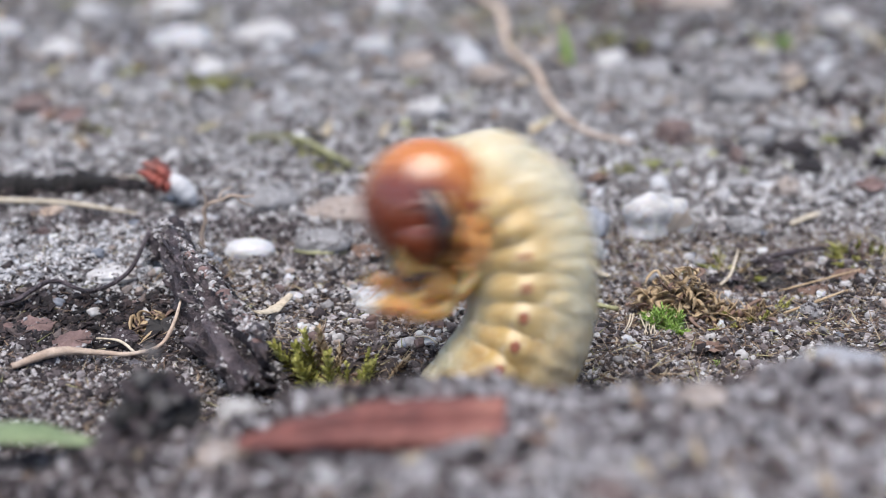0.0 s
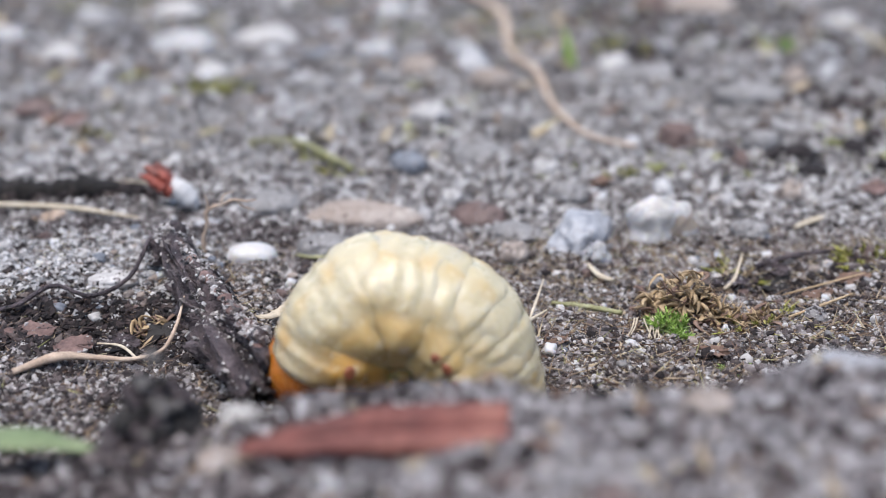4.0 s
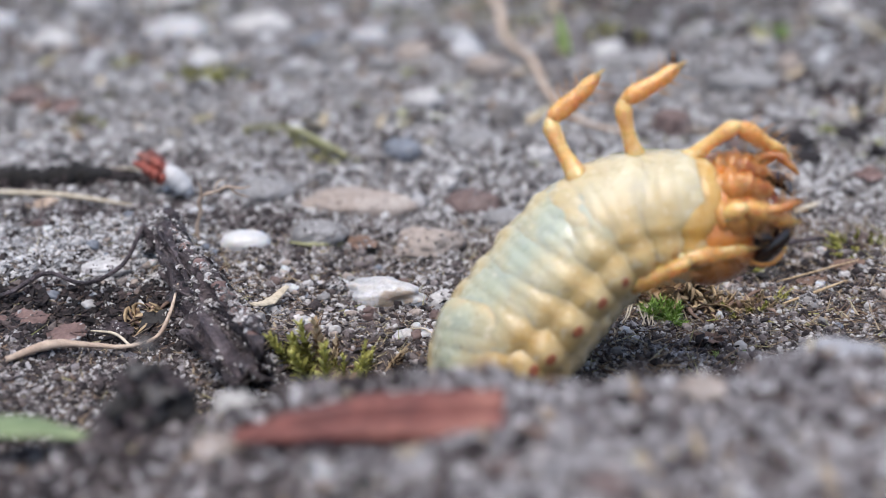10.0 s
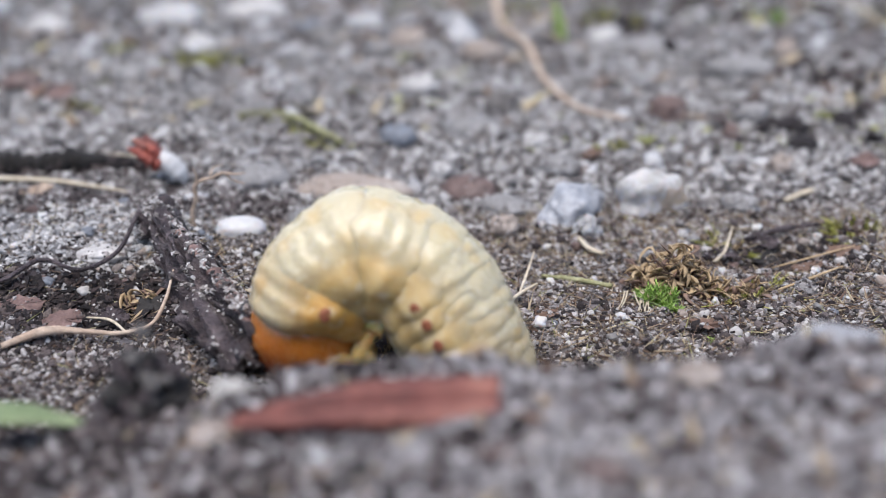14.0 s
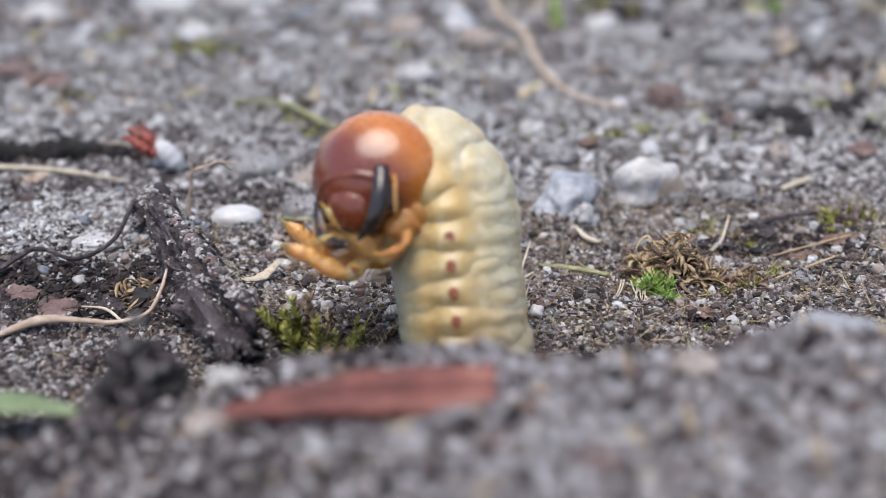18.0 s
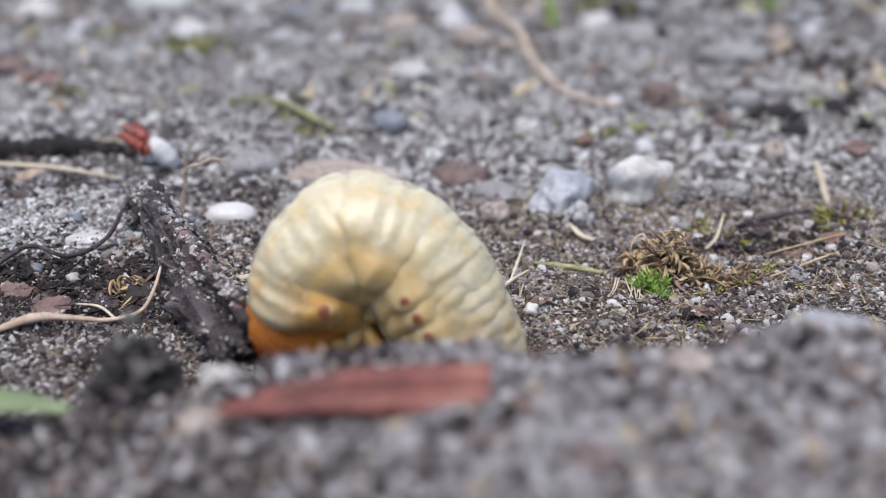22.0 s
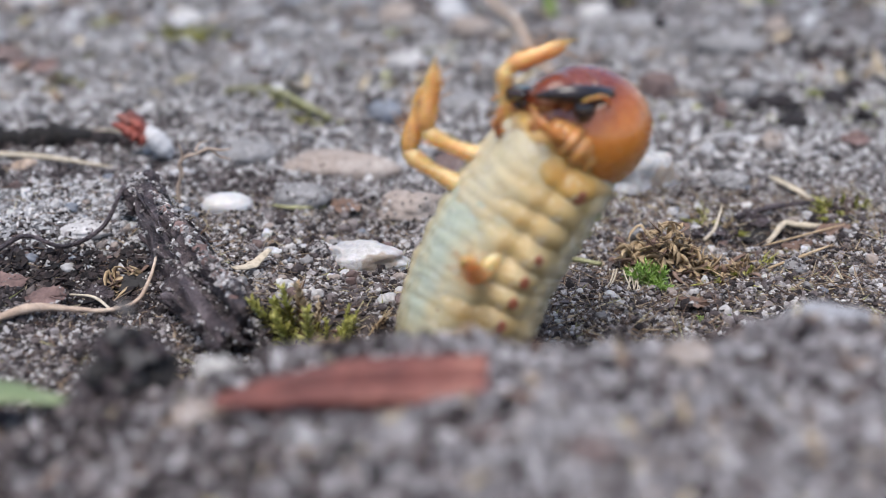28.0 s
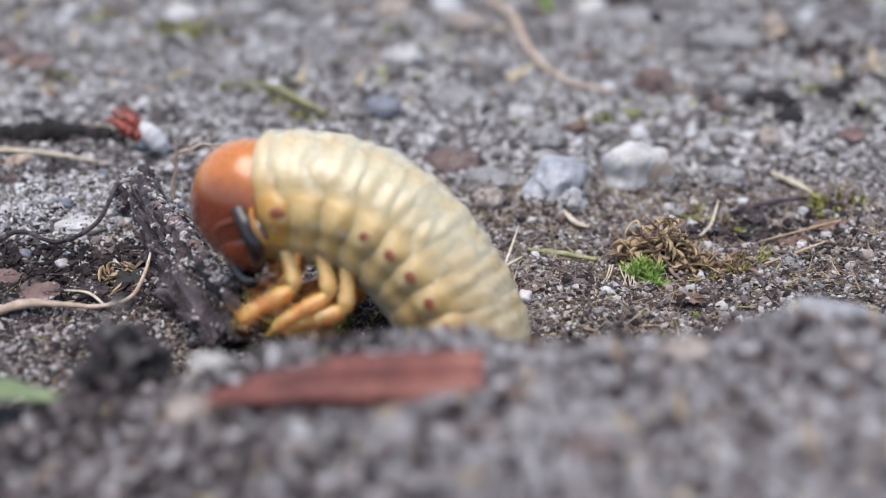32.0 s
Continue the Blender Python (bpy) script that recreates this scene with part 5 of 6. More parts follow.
def head_mesh():
    """The rounded head shell: crown towards -y and back, face towards +z and +y."""
    bm = bmesh.new()
    bmesh.ops.create_uvsphere(bm, u_segments=36, v_segments=24, radius=1)
    for v in bm.verts:
        x, y, z = v.co
        w = 1.0 - 0.16 * max(0.0, z) ** 2
        seam = 0.03 * math.exp(-(x / 0.09) ** 2) * max(0.0, -y)
        v.co = Vector((x * 4.45 * w, y * (4.1 if y < 0 else 3.4) * (1 - seam), z * (3.8 if z > 0 else 3.3))) * MM
    return bm


def shell(bm, centre, radii, seed, squash=0.0):
    """A small rounded plate."""
    k = bmesh.ops.create_uvsphere(bm, u_segments=18, v_segments=12, radius=1)["verts"]
    for v in k:
        x, y, z = v.co
        v.co = Vector((centre[0] + x * radii[0] * (1 - squash * max(0, z)), centre[1] + y * radii[1], centre[2] + z * radii[2])) * MM
    return bm


grub = tagged(new("grub"), "cream white beetle grub with orange-brown head in a sandy hollow", "grub")
grub.matrix_basis = pose(2.37 * MM, 0, 0, -TILT, 0, 0)
segments, legs = [], []
for i, r in enumerate(RADII):
    fore = i in THORAX
    ob = part("thorax_segment" if fore else "abdomen_segment", segment_mesh(r, (3.2, 3.9, 3.9, 3.9, 3.9, 3.9, 3.9, 4.0, 4.0, 3.8)[i], i, WIDE[i], 2.06 - WIDE[i], 0.54 if i == 9 else 1.0), NECK if i > 8 else FORE if fore else SKIN if i > 3 else TAIL, grub)
    segments.append(ob)
    for side in (-1, 1):
        if i < 7 or i == 9:
            pore = part("spiracle", disc_mesh(0.3 if i < 9 else 0.36), PORE, ob, "reddish brown breathing pore")
            turn = Vector((side * 0.96, 0.25, 0)).normalized()
            pore.matrix_basis = Matrix.Translation(Vector((turn.x * WIDE[i], turn.y * (2.06 - WIDE[i]), 0)) * (r * 0.955 + 0.4) * MM) @ turn.to_track_quat("Z", "Y").to_matrix().to_4x4()
        if i in LEGGED:
            size = 0.92 + 0.04 * (9 - i)
            leg = part("leg", thigh_mesh(size, 40 + i), LIMB, grub, "translucent pale amber jointed leg")
            part("shin", shin_mesh(size, 60 + i), SHIN, leg, "bristly orange shin and foot")
            hairs = bmesh.new()
            bristles(hairs, (0, 4.15 * size, 0.1 * size), (0, 5.5 * size, 3.4 * size), 0.6 * size, 70, 0.95, i)
            bristles(hairs, (0, 2.4 * size, -0.38 * size), (0, 3.9 * size, -0.4 * size), 0.48 * size, 8, 0.5, i + 20)
            tagged(part("bristles", hairs, HAIR, leg, "short brown bristles"), kind="stuff")
            legs.append((leg, side, i, r))
head = part("head", head_mesh(), HEAD, grub, "glossy orange-brown head shell")
lip, beard = bmesh.new(), bmesh.new()
shell(lip, (0, 0.85, 3.15), (1.75, 1.55, 1.0), 2, 0.2)
part("labrum", lip, FACE, head, "domed red-brown upper lip")
brow = bmesh.new()
tube(brow, [(-2.9, 0.6, 2.2), (-2.0, -0.5, 2.95), (0, -1.1, 3.3), (2.0, -0.5, 2.95), (2.9, 0.6, 2.2)], [0.3, 0.36, 0.4, 0.36, 0.3], 12, 0.03, 4, 24)
part("clypeus", brow, FACE, head, "dark brown ridge above the lip")
for side in (-1, 1):
    jaw = bmesh.new()
    shell(jaw, (side * 2.5, 1.3, 2.5), (0.55, 0.9, 0.9), 3, 0.1)
    tube(jaw, [(side * 2.95, -0.4, 2.3), (side * 2.75, 0.9, 3.1), (side * 2.0, 2.0, 3.8), (side * 0.4, 2.6, 4.1)], [0.45, 0.58, 0.48, 0.1], 12, 0.03, 5, 20)
    part("mandible", jaw, JAW, head, "black curved jaw")
    feeler = bmesh.new()
    tube(feeler, [(side * 3.0, 0.2, 1.8), (side * 3.7, 0.6, 2.6), (side * 3.9, 1.2, 3.2), (side * 3.7, 1.9, 3.5), (side * 3.5, 2.4, 3.6)], [0.2, 0.13, 0.1, 0.11, 0.04], 8, 0.04, 6, 20)
    part("antenna", feeler, AMBER, head, "thin orange feeler")
    palp = bmesh.new()
    tube(palp, [(side * 1.7, 3.0, 1.4), (side * 2.1, 3.7, 2.2), (side * 2.0, 4.1, 3.0), (side * 1.4, 4.0, 3.7), (side * 1.1, 3.7, 4.2)], [0.42, 0.3, 0.36, 0.24, 0.28, 0.2, 0.08], 9, 0.12, 7, 26)
    part("palp", palp, AMBER, head, "stubby amber mouth feeler")
    jowl = bmesh.new()
    tube(jowl, [(side * 2.0, 2.0, -0.6), (side * 1.9, 2.6, 0.8), (side * 1.6, 2.9, 1.9), (side * 1.3, 2.9, 2.7)], [0.9, 1.15, 0.95, 0.35], 14, 0.16, 9, 26)
    bristles(beard, (side * 1.8, 3.5, 2.6), (side * 1.2, 3.8, 4.0), 0.32, 30, 0.8, 8)
    bristles(beard, (side * 1.9, 2.6, 0.8), (side * 1.3, 2.9, 2.9), 0.95, 70, 1.0, 9)
    part("maxilla", jowl, AMBER, head, "amber under-jaw")
chin = bmesh.new()
tube(chin, [(0, 2.3, -0.8), (0, 3.0, 0.6), (0, 3.2, 1.8), (0, 3.1, 2.8)], [0.9, 1.1, 0.85, 0.3], 14, 0.16, 10, 26)
bristles(beard, (0, 3.0, 0.4), (0, 3.2, 2.4), 0.9, 50, 0.9, 10)
tagged(part("bristles", beard, HAIR, head, "short brown bristles round the mouth"), kind="stuff")
part("chin", chin, AMBER, head, "amber lower lip")
for ob in [head] + list(head.children):
    ob.data.transform(Matrix.Diagonal((1.0, 1.04, 1.08, 1)))

BENDS = []


def bend(t, spine, skull, face, twist, spread, near):
    """The grub's body at t, in millimetres of its own upright plane: points of the spine from tail to neck, the head's centre, the way the mouth points (degrees),
    the body's twist (0: its flank, 90: its belly towards the lens), how far the legs are spread, and how far the fore end leans towards the lens."""
    BENDS.append((t, spine, skull, face, twist, spread, near))


def frame_of(ahead, twist):
    ahead = ahead.normalized()
    flat = Vector((-ahead.z, 0, ahead.x)).normalized()
    toward = Vector((0, -1, 0))
    belly = flat * math.cos(radians(twist)) + toward * math.sin(radians(twist))
    belly = (belly - ahead * belly.dot(ahead)).normalized()
    return Matrix((belly.cross(ahead), belly, ahead)).transposed()


# how the legs are held, by side and segment: fold towards the head, splay, turn about the thigh (degrees), then the seat across and out (in radii)
REARED = {(1, 7): (2, 50, 0, 0.5, 0.72), (1, 8): (2, 38, 0, 0.5, 0.72), (1, 9): (56, 22, 0, 0.5, 0.72), (-1, 7): (-6, 44, 0, 0.3, -0.7), (-1, 8): (20, 46, 0, 0.4, -0.3), (-1, 9): (50, 10, 0, 0.5, 0.3)}
FREE = {(-1, 7): (-34, 88, 0, 0.75, 0.2), (-1, 8): (-20, 84, 0, 0.75, 0.2), (-1, 9): (4, 78, 0, 0.7, 0.3)}
CURLED = {(1, 7): (78, 0, 0, 0.3, 0.85), (1, 8): (70, 0, 0, 0.3, 0.8), (1, 9): (50, 4, 0, 0.3, 0.5), (-1, 7): (84, 0, 0, 0.35, 0.85), (-1, 8): (74, 0, 0, 0.35, 0.8), (-1, 9): (56, 6, 0, 0.3, 0.5)}


def leg_hold(t, side, i, twist, spread, near, curled):
    """How a leg is held: curled up, hanging, raised, or spread wide."""
    wag, swing = 6 * math.sin(2.1 * t + i * 1.7 + side), 4 * math.sin(3.3 * t + i)
    if curled:
        hold = CURLED[side, i]
    elif t > 30.5 and twist < -3 and i == 9:
        hold = (45, 0, 0, 0.4, 0.2)
    elif near > 1 and side < 0:
        hold = {7: (-58, 34, 0, 0.62, 0.4), 8: (78, -5, 0, 0.2, 0.35) if near < 1.8 else (-40, 5, 0, 0.3, -0.05), 9: (78, -10, 0, 0.4, 0.3) if near < 1.8 else (-26, 0, 0, 0.3, 0.0)}[i]
    elif near > 1.8 and i == 9:
        hold = (-20, 10, 180, 0.5, 0.4)
    else:
        rear = float(step(0, 52, twist))
        hang = ((42 * (1 - spread) if spread > 0.5 else 21 - 150 * (0.5 - spread)) - {7: 34, 8: 30, 9: 26}[i] + (10 if twist > 0 else 0), 6 if side < 0 else 14 + 26 * spread, 0, 0.5, 0.5)
        raised = REARED[side, i]
        if side < 0:
            free = float(step(0.92, 1.0, spread))
            raised = tuple(a * (1 - free) + b * free for a, b in zip(raised, FREE[side, i]))
        hold = tuple(a * (1 - rear) + b * rear for a, b in zip(hang, raised))
        if i == 8 and near == 0 and 0 <= twist <= 15 and 0.5 <= spread < 0.55:
            # the middle legs reach out under the bowed head
            hold = (8 if side > 0 else -4, 6, 0, 0.4, 1.02)
    return (hold[0] + wag, hold[1] + swing) + tuple(hold[2:])


def body_rows():
    rows = {ob: [] for ob in segments + [head] + [k[0] for k in legs]}
    for t, spine, skull, face, twist, spread, near in BENDS:
        curled = len(spine) == 7
        hanging = near == 0 and 0 <= twist <= 15 and spread >= 0.5 and not curled
        away = twist <= -15
        pts = [Vector((u, 0, v)) for u, v in spine]
        if 0.85 < spread < 0.95 and twist >= 45:
            # leaning over, the body bulges where it leaves the hollow
            for k, (du, dv) in ((1, (0.8, 0.0)), (2, (1.0, -0.2)), (3, (0.7, -0.4))):
                pts[k] += Vector((du, 0, dv))
        way = Vector((math.cos(radians(face)), 0, math.sin(radians(face))))
        if curled:
            # the curl leans towards the lens and shows its back; the head hangs at its end, mouth down
            slope = math.tan(radians(float(np.interp(twist, (-8, -4, 0, 10), (14, 10, 4, 4)))))
            squat = float(np.interp(twist, (-8, 0), (0.84, 0.92)))
            pts = [Vector((p.x, 0, p.z * (squat if p.z > 0 else 1))) for p in pts]
            rise = float(np.interp(twist, (-8, -2), (0.9, 0)))
            pts[2] += Vector((1.3, 0, 0.3)) * rise
            pts[3] += Vector((1.1, 0, 0.5)) * rise
            pts[4] += Vector((0.4, 0, 0.2)) * rise
            face, skull = -106, (skull[0] - 0.5 - 0.4 * rise, skull[1] * squat + 1.0 + rise)
            way = Vector((math.cos(radians(face)), 0, math.sin(radians(face))))
        crown = Vector((skull[0], 0, skull[1]))
        line = curve_points(pts + [crown - way * 0.4], 211)
        for i, ob in enumerate(segments):
            s = (2 * i + 1) / (2 * COUNT)
            f = (0.04 + 0.069 * i if i < 7 else 0.454 + 0.152 * (i - 6)) if curled else (2 * i + 1) / (2 * COUNT + 1) * (0.94 if hanging else 0.93 if near > 1.5 else 1.05 if away else 1.0)
            k = round(210 * f)
            c = line[k] + Vector((0, -near * s * s, 0))
            ahead = line[k + 8] - line[k - 8] + Vector((0, -near * s / COUNT * 1.6, 0))
            turn = frame_of(ahead, twist * (0.55 + 0.45 * s))
            if curled:
                c.y = -slope * (line[k].z - 3.0)
                ahead = (line[k + 8] - line[k - 8])
                ahead = Vector((ahead.x, -slope * ahead.z, ahead.z)).normalized()
                belly = ahead.cross(Vector((0, 1, slope)).normalized()).normalized()
                turn = Matrix((belly.cross(ahead), belly, ahead)).transposed()
            rows[ob].append((t, Matrix.Translation(c * MM) @ turn.to_4x4()))
        back = -near
        if curled:
            back = 1.8 - slope * (skull[1] - 3.0)
        elif near == 0 and spread >= 0.8:
            skull = (skull[0] - way.x, skull[1] - way.z)
        turn = frame_of(way, twist)
        sunk = float(np.interp(t, (30.4, 30.8, 31.2, 31.5, 31.8), (0, 0.15, 0.2, 0.35, 0.2)))
        skull = tuple(a * (1 - sunk) + b * sunk for a, b in zip(skull, spine[-1]))
        if hanging:
            # the head turns its brow to the lens
            ahead = (way * 0.85 + Vector((0, -0.5, 0))).normalized()
            if spread < 0.55:
                back = -1.5
                skull = (skull[0] + 0.5, skull[1] + 0.4)
                ahead = (way * 0.66 + Vector((0, -0.75, 0))).normalized()
            elif t > 31.5:
                back, skull = 0.8, (skull[0] + 0.7, skull[1])
            belly = Vector((-way.z, 0, way.x))
            turn = Matrix((belly.cross(ahead), belly, ahead)).transposed()
        if away:
            # the back is turned to the lens and the head looks away
            ahead = Vector((-0.35, 0.55, 0.75)).normalized()
            belly = Vector((-0.8, 0.3, -0.4))
            belly = (belly - ahead * belly.dot(ahead)).normalized()
            turn = Matrix((belly.cross(ahead), belly, ahead)).transposed()
        if near > 1.5:
            ahead = (way * 0.2 + Vector((0, -0.95, 0.1)) if near > 2.5 else way * 0.6 + Vector((0, -0.7, 0.3)) if near > 1.8 else Vector((-0.4, -0.45, 0.8))).normalized()
            belly = way if near > 2.5 else way * 0.6 + Vector((0, 0, -0.8)) if near > 1.8 else Vector((-0.7, -0.6, -0.3))
            belly = (belly - ahead * belly.dot(ahead)).normalized()
            turn = Matrix((belly.cross(ahead), belly, ahead)).transposed()
        rows[head].append((t, Matrix.Translation(Vector((skull[0], back, skull[1])) * MM) @ turn.to_4x4()))
        for leg, side, i, r in legs:
            fold, splay, spin, across, out = leg_hold(t, side, i, twist, spread, near, curled)
            at = Vector((side * across * r, out * r, 0.4 * (i - 8.5))) * MM
            rows[leg].append((t, rows[segments[i]][-1][1] @ Matrix.Translation(at) @ pose(0, 0, 0, 0, 0, -side * splay) @ pose(0, 0, 0, fold, 0, 0) @ pose(0, 0, 0, 0, -side * spin, 0)))
    return rows


bend(0, [(-2.0, -1.7), (-0.1, 0.0), (2.4, 2.8), (3.3, 6.5), (2.9, 10.1), (0.7, 12.6)], (-3.8, 11.7), -126, 5, 0.5, 0)
bend(0.2, [(-2.0, -1.7), (-0.1, 0.0), (2.8, 3.6), (0.4, 7.2), (-2.5, 10.1), (-6.1, 11.7)], (-11.0, 11.6), -114, 0, 0.5, 0)
bend(0.3, [(-2.0, -1.7), (-0.1, 0.0), (2.4, 3.3), (0.1, 7.3), (-3.2, 10.5), (-7.6, 12.3)], (-11.5, 11.9), -110, 0, 0.5, 0)
bend(0.5, [(-2.0, -1.7), (-0.1, 0.0), (1.3, 3.0), (-0.6, 6.6), (-3.2, 9.8), (-6.8, 12.0)], (-11.1, 12.7), -139, 5, 0.5, 0)
bend(0.6, [(-2.0, -1.7), (-0.1, 0.0), (0.6, 3.4), (-0.3, 7.3), (-1.1, 10.9), (-2.5, 13.5)], (-5.8, 15.6), 174, 10, 0.6, 0)
bend(0.7, [(-2.0, -1.7), (-0.1, 0.0), (0.2, 3.4), (0.4, 7.4), (0.3, 11.0), (-0.1, 13.8)], (-0.8, 16.7), 144, 25, 0.7, 0)
bend(0.8, [(-2.0, -1.7), (-0.1, 0.0), (0.1, 3.1), (1.1, 7.0), (2.1, 11.0), (3.1, 14.2)], (5.0, 17.3), 112, 45, 0.8, 0)
bend(1, [(-2.0, -1.7), (0.4, 0.0), (1.3, 3.5), (2.1, 7.4), (3.2, 11.2), (4.7, 14.5)], (7.0, 17.7), 112, 55, 1, 0)
bend(1.2, [(-2.0, -1.7), (0.4, 0.0), (1.0, 3.5), (1.7, 7.4), (2.5, 11.4), (4.0, 15.0)], (5.6, 18.6), 82, 60, 1, 0)
bend(1.4, [(-2.0, -1.7), (-0.1, 0.0), (0.1, 3.5), (0.7, 7.5), (1.7, 11.4), (2.8, 15.0)], (4.4, 18.3), 84, 70, 1, 0)
bend(1.5, [(-2.0, -1.7), (-0.1, 0.0), (-0.2, 3.5), (0.3, 7.5), (1.0, 11.4), (1.4, 14.7)], (2.6, 17.7), 84, 80, 1, 0)
bend(1.6, [(-2.0, -1.7), (-0.1, 0.0), (-0.2, 3.5), (0.7, 6.8), (1.3, 10.0), (1.0, 12.9)], (-0.8, 13.6), -105, 75, 1, 3)
bend(1.7, [(-2.0, -1.7), (-0.1, 0.0), (0.1, 3.2), (0.7, 6.1), (0.6, 9.3), (-0.5, 11.1)], (-2.3, 9.3), -95, 55, 1, 3)
bend(1.8, [(-2.0, -1.7), (-0.1, 0.0), (0.1, 3.2), (-0.0, 6.8), (-2.3, 8.2), (-4.1, 7.1)], (-5.9, 3.9), -90, 35, 0.5, 2)
bend(2, [(-2.0, -1.7), (-0.1, 0.0), (-1.8, 4.6), (-4.0, 6.8), (-6.5, 7.8), (-8.3, 5.4), (-8.7, 3.5)], (-8.5, 0.7), -54, 15, 0.3, 0)
bend(2.2, [(-2.0, -1.7), (-0.1, 0.0), (-2.5, 5.1), (-4.7, 7.9), (-7.2, 8.8), (-9.0, 6.5), (-9.5, 4.0)], (-9.2, 0.7), -54, 10, 0.3, 0)
bend(2.5, [(-2.0, -1.7), (-0.1, 0.0), (-2.3, 5.1), (-4.5, 8.0), (-7.7, 8.9), (-10.1, 6.5), (-10.5, 4.6)], (-10.3, 1.8), -54, 0, 0.34, 0)
bend(2.7, [(-2.0, -1.7), (-0.1, 0.0), (-2.5, 4.9), (-4.7, 7.5), (-7.6, 8.5), (-9.7, 6.1), (-10.2, 4.0)], (-9.9, 1.1), -54, -4, 0.34, 0)
bend(3, [(-2.0, -1.7), (-0.1, 0.0), (-2.7, 4.5), (-4.9, 6.4), (-7.0, 7.3), (-8.5, 4.9), (-8.9, 2.6)], (-8.6, -0.5), -54, -8, 0.2, 0)
bend(3.2, [(-2.0, -1.7), (-0.1, -0.0), (-2.5, 4.5), (-4.7, 6.5), (-6.8, 7.4), (-8.3, 5.1), (-8.7, 3.0)], (-8.4, 0.1), -54, -8, 0.2, 0)
bend(3.5, [(-2.0, -1.7), (-0.1, 0.0), (-2.4, 4.7), (-4.6, 7.0), (-7.8, 8.0), (-10.3, 5.6), (-10.7, 3.8)], (-10.4, 1.1), -54, -4, 0.34, 0)
bend(4, [(-2.0, -1.7), (-0.1, 0.0), (-2.4, 4.5), (-4.6, 6.4), (-7.1, 7.3), (-8.9, 4.9), (-9.3, 2.9)], (-9.1, -0.0), -54, -8, 0.2, 0)
bend(4.5, [(-2.0, -1.7), (-0.1, 0.0), (-2.4, 4.7), (-4.6, 7.1), (-7.7, 8.0), (-10.2, 5.6), (-10.6, 4.0)], (-10.4, 1.4), -54, -2, 0.2, 0)
bend(5, [(-2.0, -1.7), (-0.1, 0.0), (-2.4, 4.4), (-4.6, 6.1), (-7.0, 7.1), (-8.7, 4.7), (-9.1, 2.7)], (-8.8, -0.2), -54, -8, 0.2, 0)
bend(5.5, [(-2.0, -1.7), (-0.1, 0.0), (-2.3, 4.4), (-4.6, 6.1), (-7.2, 7.1), (-9.1, 4.7), (-9.5, 3.0)], (-9.3, 0.4), -54, -8, 0.2, 0)
bend(6, [(-2.0, -1.7), (-0.1, 0.0), (-2.5, 4.5), (-4.7, 6.5), (-7.7, 7.5), (-10.1, 5.1), (-10.5, 3.3)], (-10.2, 0.7), -54, -6, 0.2, 0)
bend(6.5, [(-2.0, -1.7), (-0.1, -0.0), (-2.4, 4.3), (-4.6, 6.0), (-7.0, 6.9), (-8.6, 4.5), (-9.1, 2.6)], (-8.8, -0.2), -54, -8, 0.2, 0)
bend(7, [(-2.0, -1.7), (-0.1, 0.0), (-2.6, 4.5), (-4.8, 6.3), (-8.0, 7.3), (-10.5, 4.9), (-11.0, 4.1)], (-10.7, 2.5), -54, 8, 0.2, 0)
bend(7.2, [(-2.0, -1.7), (-0.1, 0.0), (0.5, 3.0), (-1.8, 6.9), (-5.4, 8.0), (-9.7, 7.7)], (-12.9, 3.7), -68, 0, 0.3, 0)
bend(7.4, [(-2.0, -1.7), (-0.1, 0.0), (0.9, 3.0), (-1.0, 7.6), (-4.7, 8.7), (-8.3, 9.1)], (-12.2, 5.8), -90, 0, 0.4, 0)
bend(7.5, [(-2.0, -1.7), (-0.1, 0.0), (0.5, 3.0), (-1.0, 7.6), (-4.0, 9.8), (-7.9, 10.1)], (-12.2, 6.9), -75, 5, 0.4, 0)
bend(7.6, [(-2.0, -1.7), (-0.1, 0.0), (0.5, 3.0), (0.0, 7.3), (-1.8, 10.8), (-4.7, 11.6)], (-8.3, 10.1), -104, 15, 0.5, 0)
bend(7.7, [(-2.0, -1.7), (-0.1, 0.0), (0.6, 2.9), (0.4, 7.2), (-0.4, 11.2), (-2.2, 13.0)], (-5.4, 11.5), -103, 25, 0.6, 0)
bend(7.8, [(-2.0, -1.7), (-0.1, 0.0), (-0.2, 2.9), (0.1, 6.5), (-0.0, 9.7), (-0.7, 12.2)], (-1.8, 13.7), -108, 40, 0.7, 2)
bend(8, [(-2.0, -1.7), (-0.1, 0.0), (-0.1, 2.5), (0.6, 6.1), (1.4, 9.4), (1.8, 11.5)], (1.3, 12.4), -135, 50, 0.8, 3)
bend(8.5, [(-2.0, -1.7), (-0.1, 0.0), (-0.2, 2.9), (0.5, 6.5), (1.4, 9.7), (1.7, 11.8)], (1.3, 12.7), -135, 50, 0.8, 3)
bend(8.7, [(-2.0, -1.7), (-0.1, 0.0), (-0.4, 2.8), (0.9, 6.8), (3.0, 10.3), (4.8, 13.2)], (6.6, 15.4), 106, 45, 0.8, 1)
bend(8.8, [(-2.0, -1.7), (0.4, 0.0), (0.9, 2.4), (2.4, 5.8), (4.7, 9.5), (7.0, 12.6)], (10.1, 14.3), 67, 45, 0.9, 0)
bend(8.9, [(-2.0, -1.7), (0.4, 0.0), (0.5, 2.8), (2.5, 5.4), (5.0, 8.4), (8.1, 11.1)], (12.6, 12.8), 27, 50, 0.9, 0)
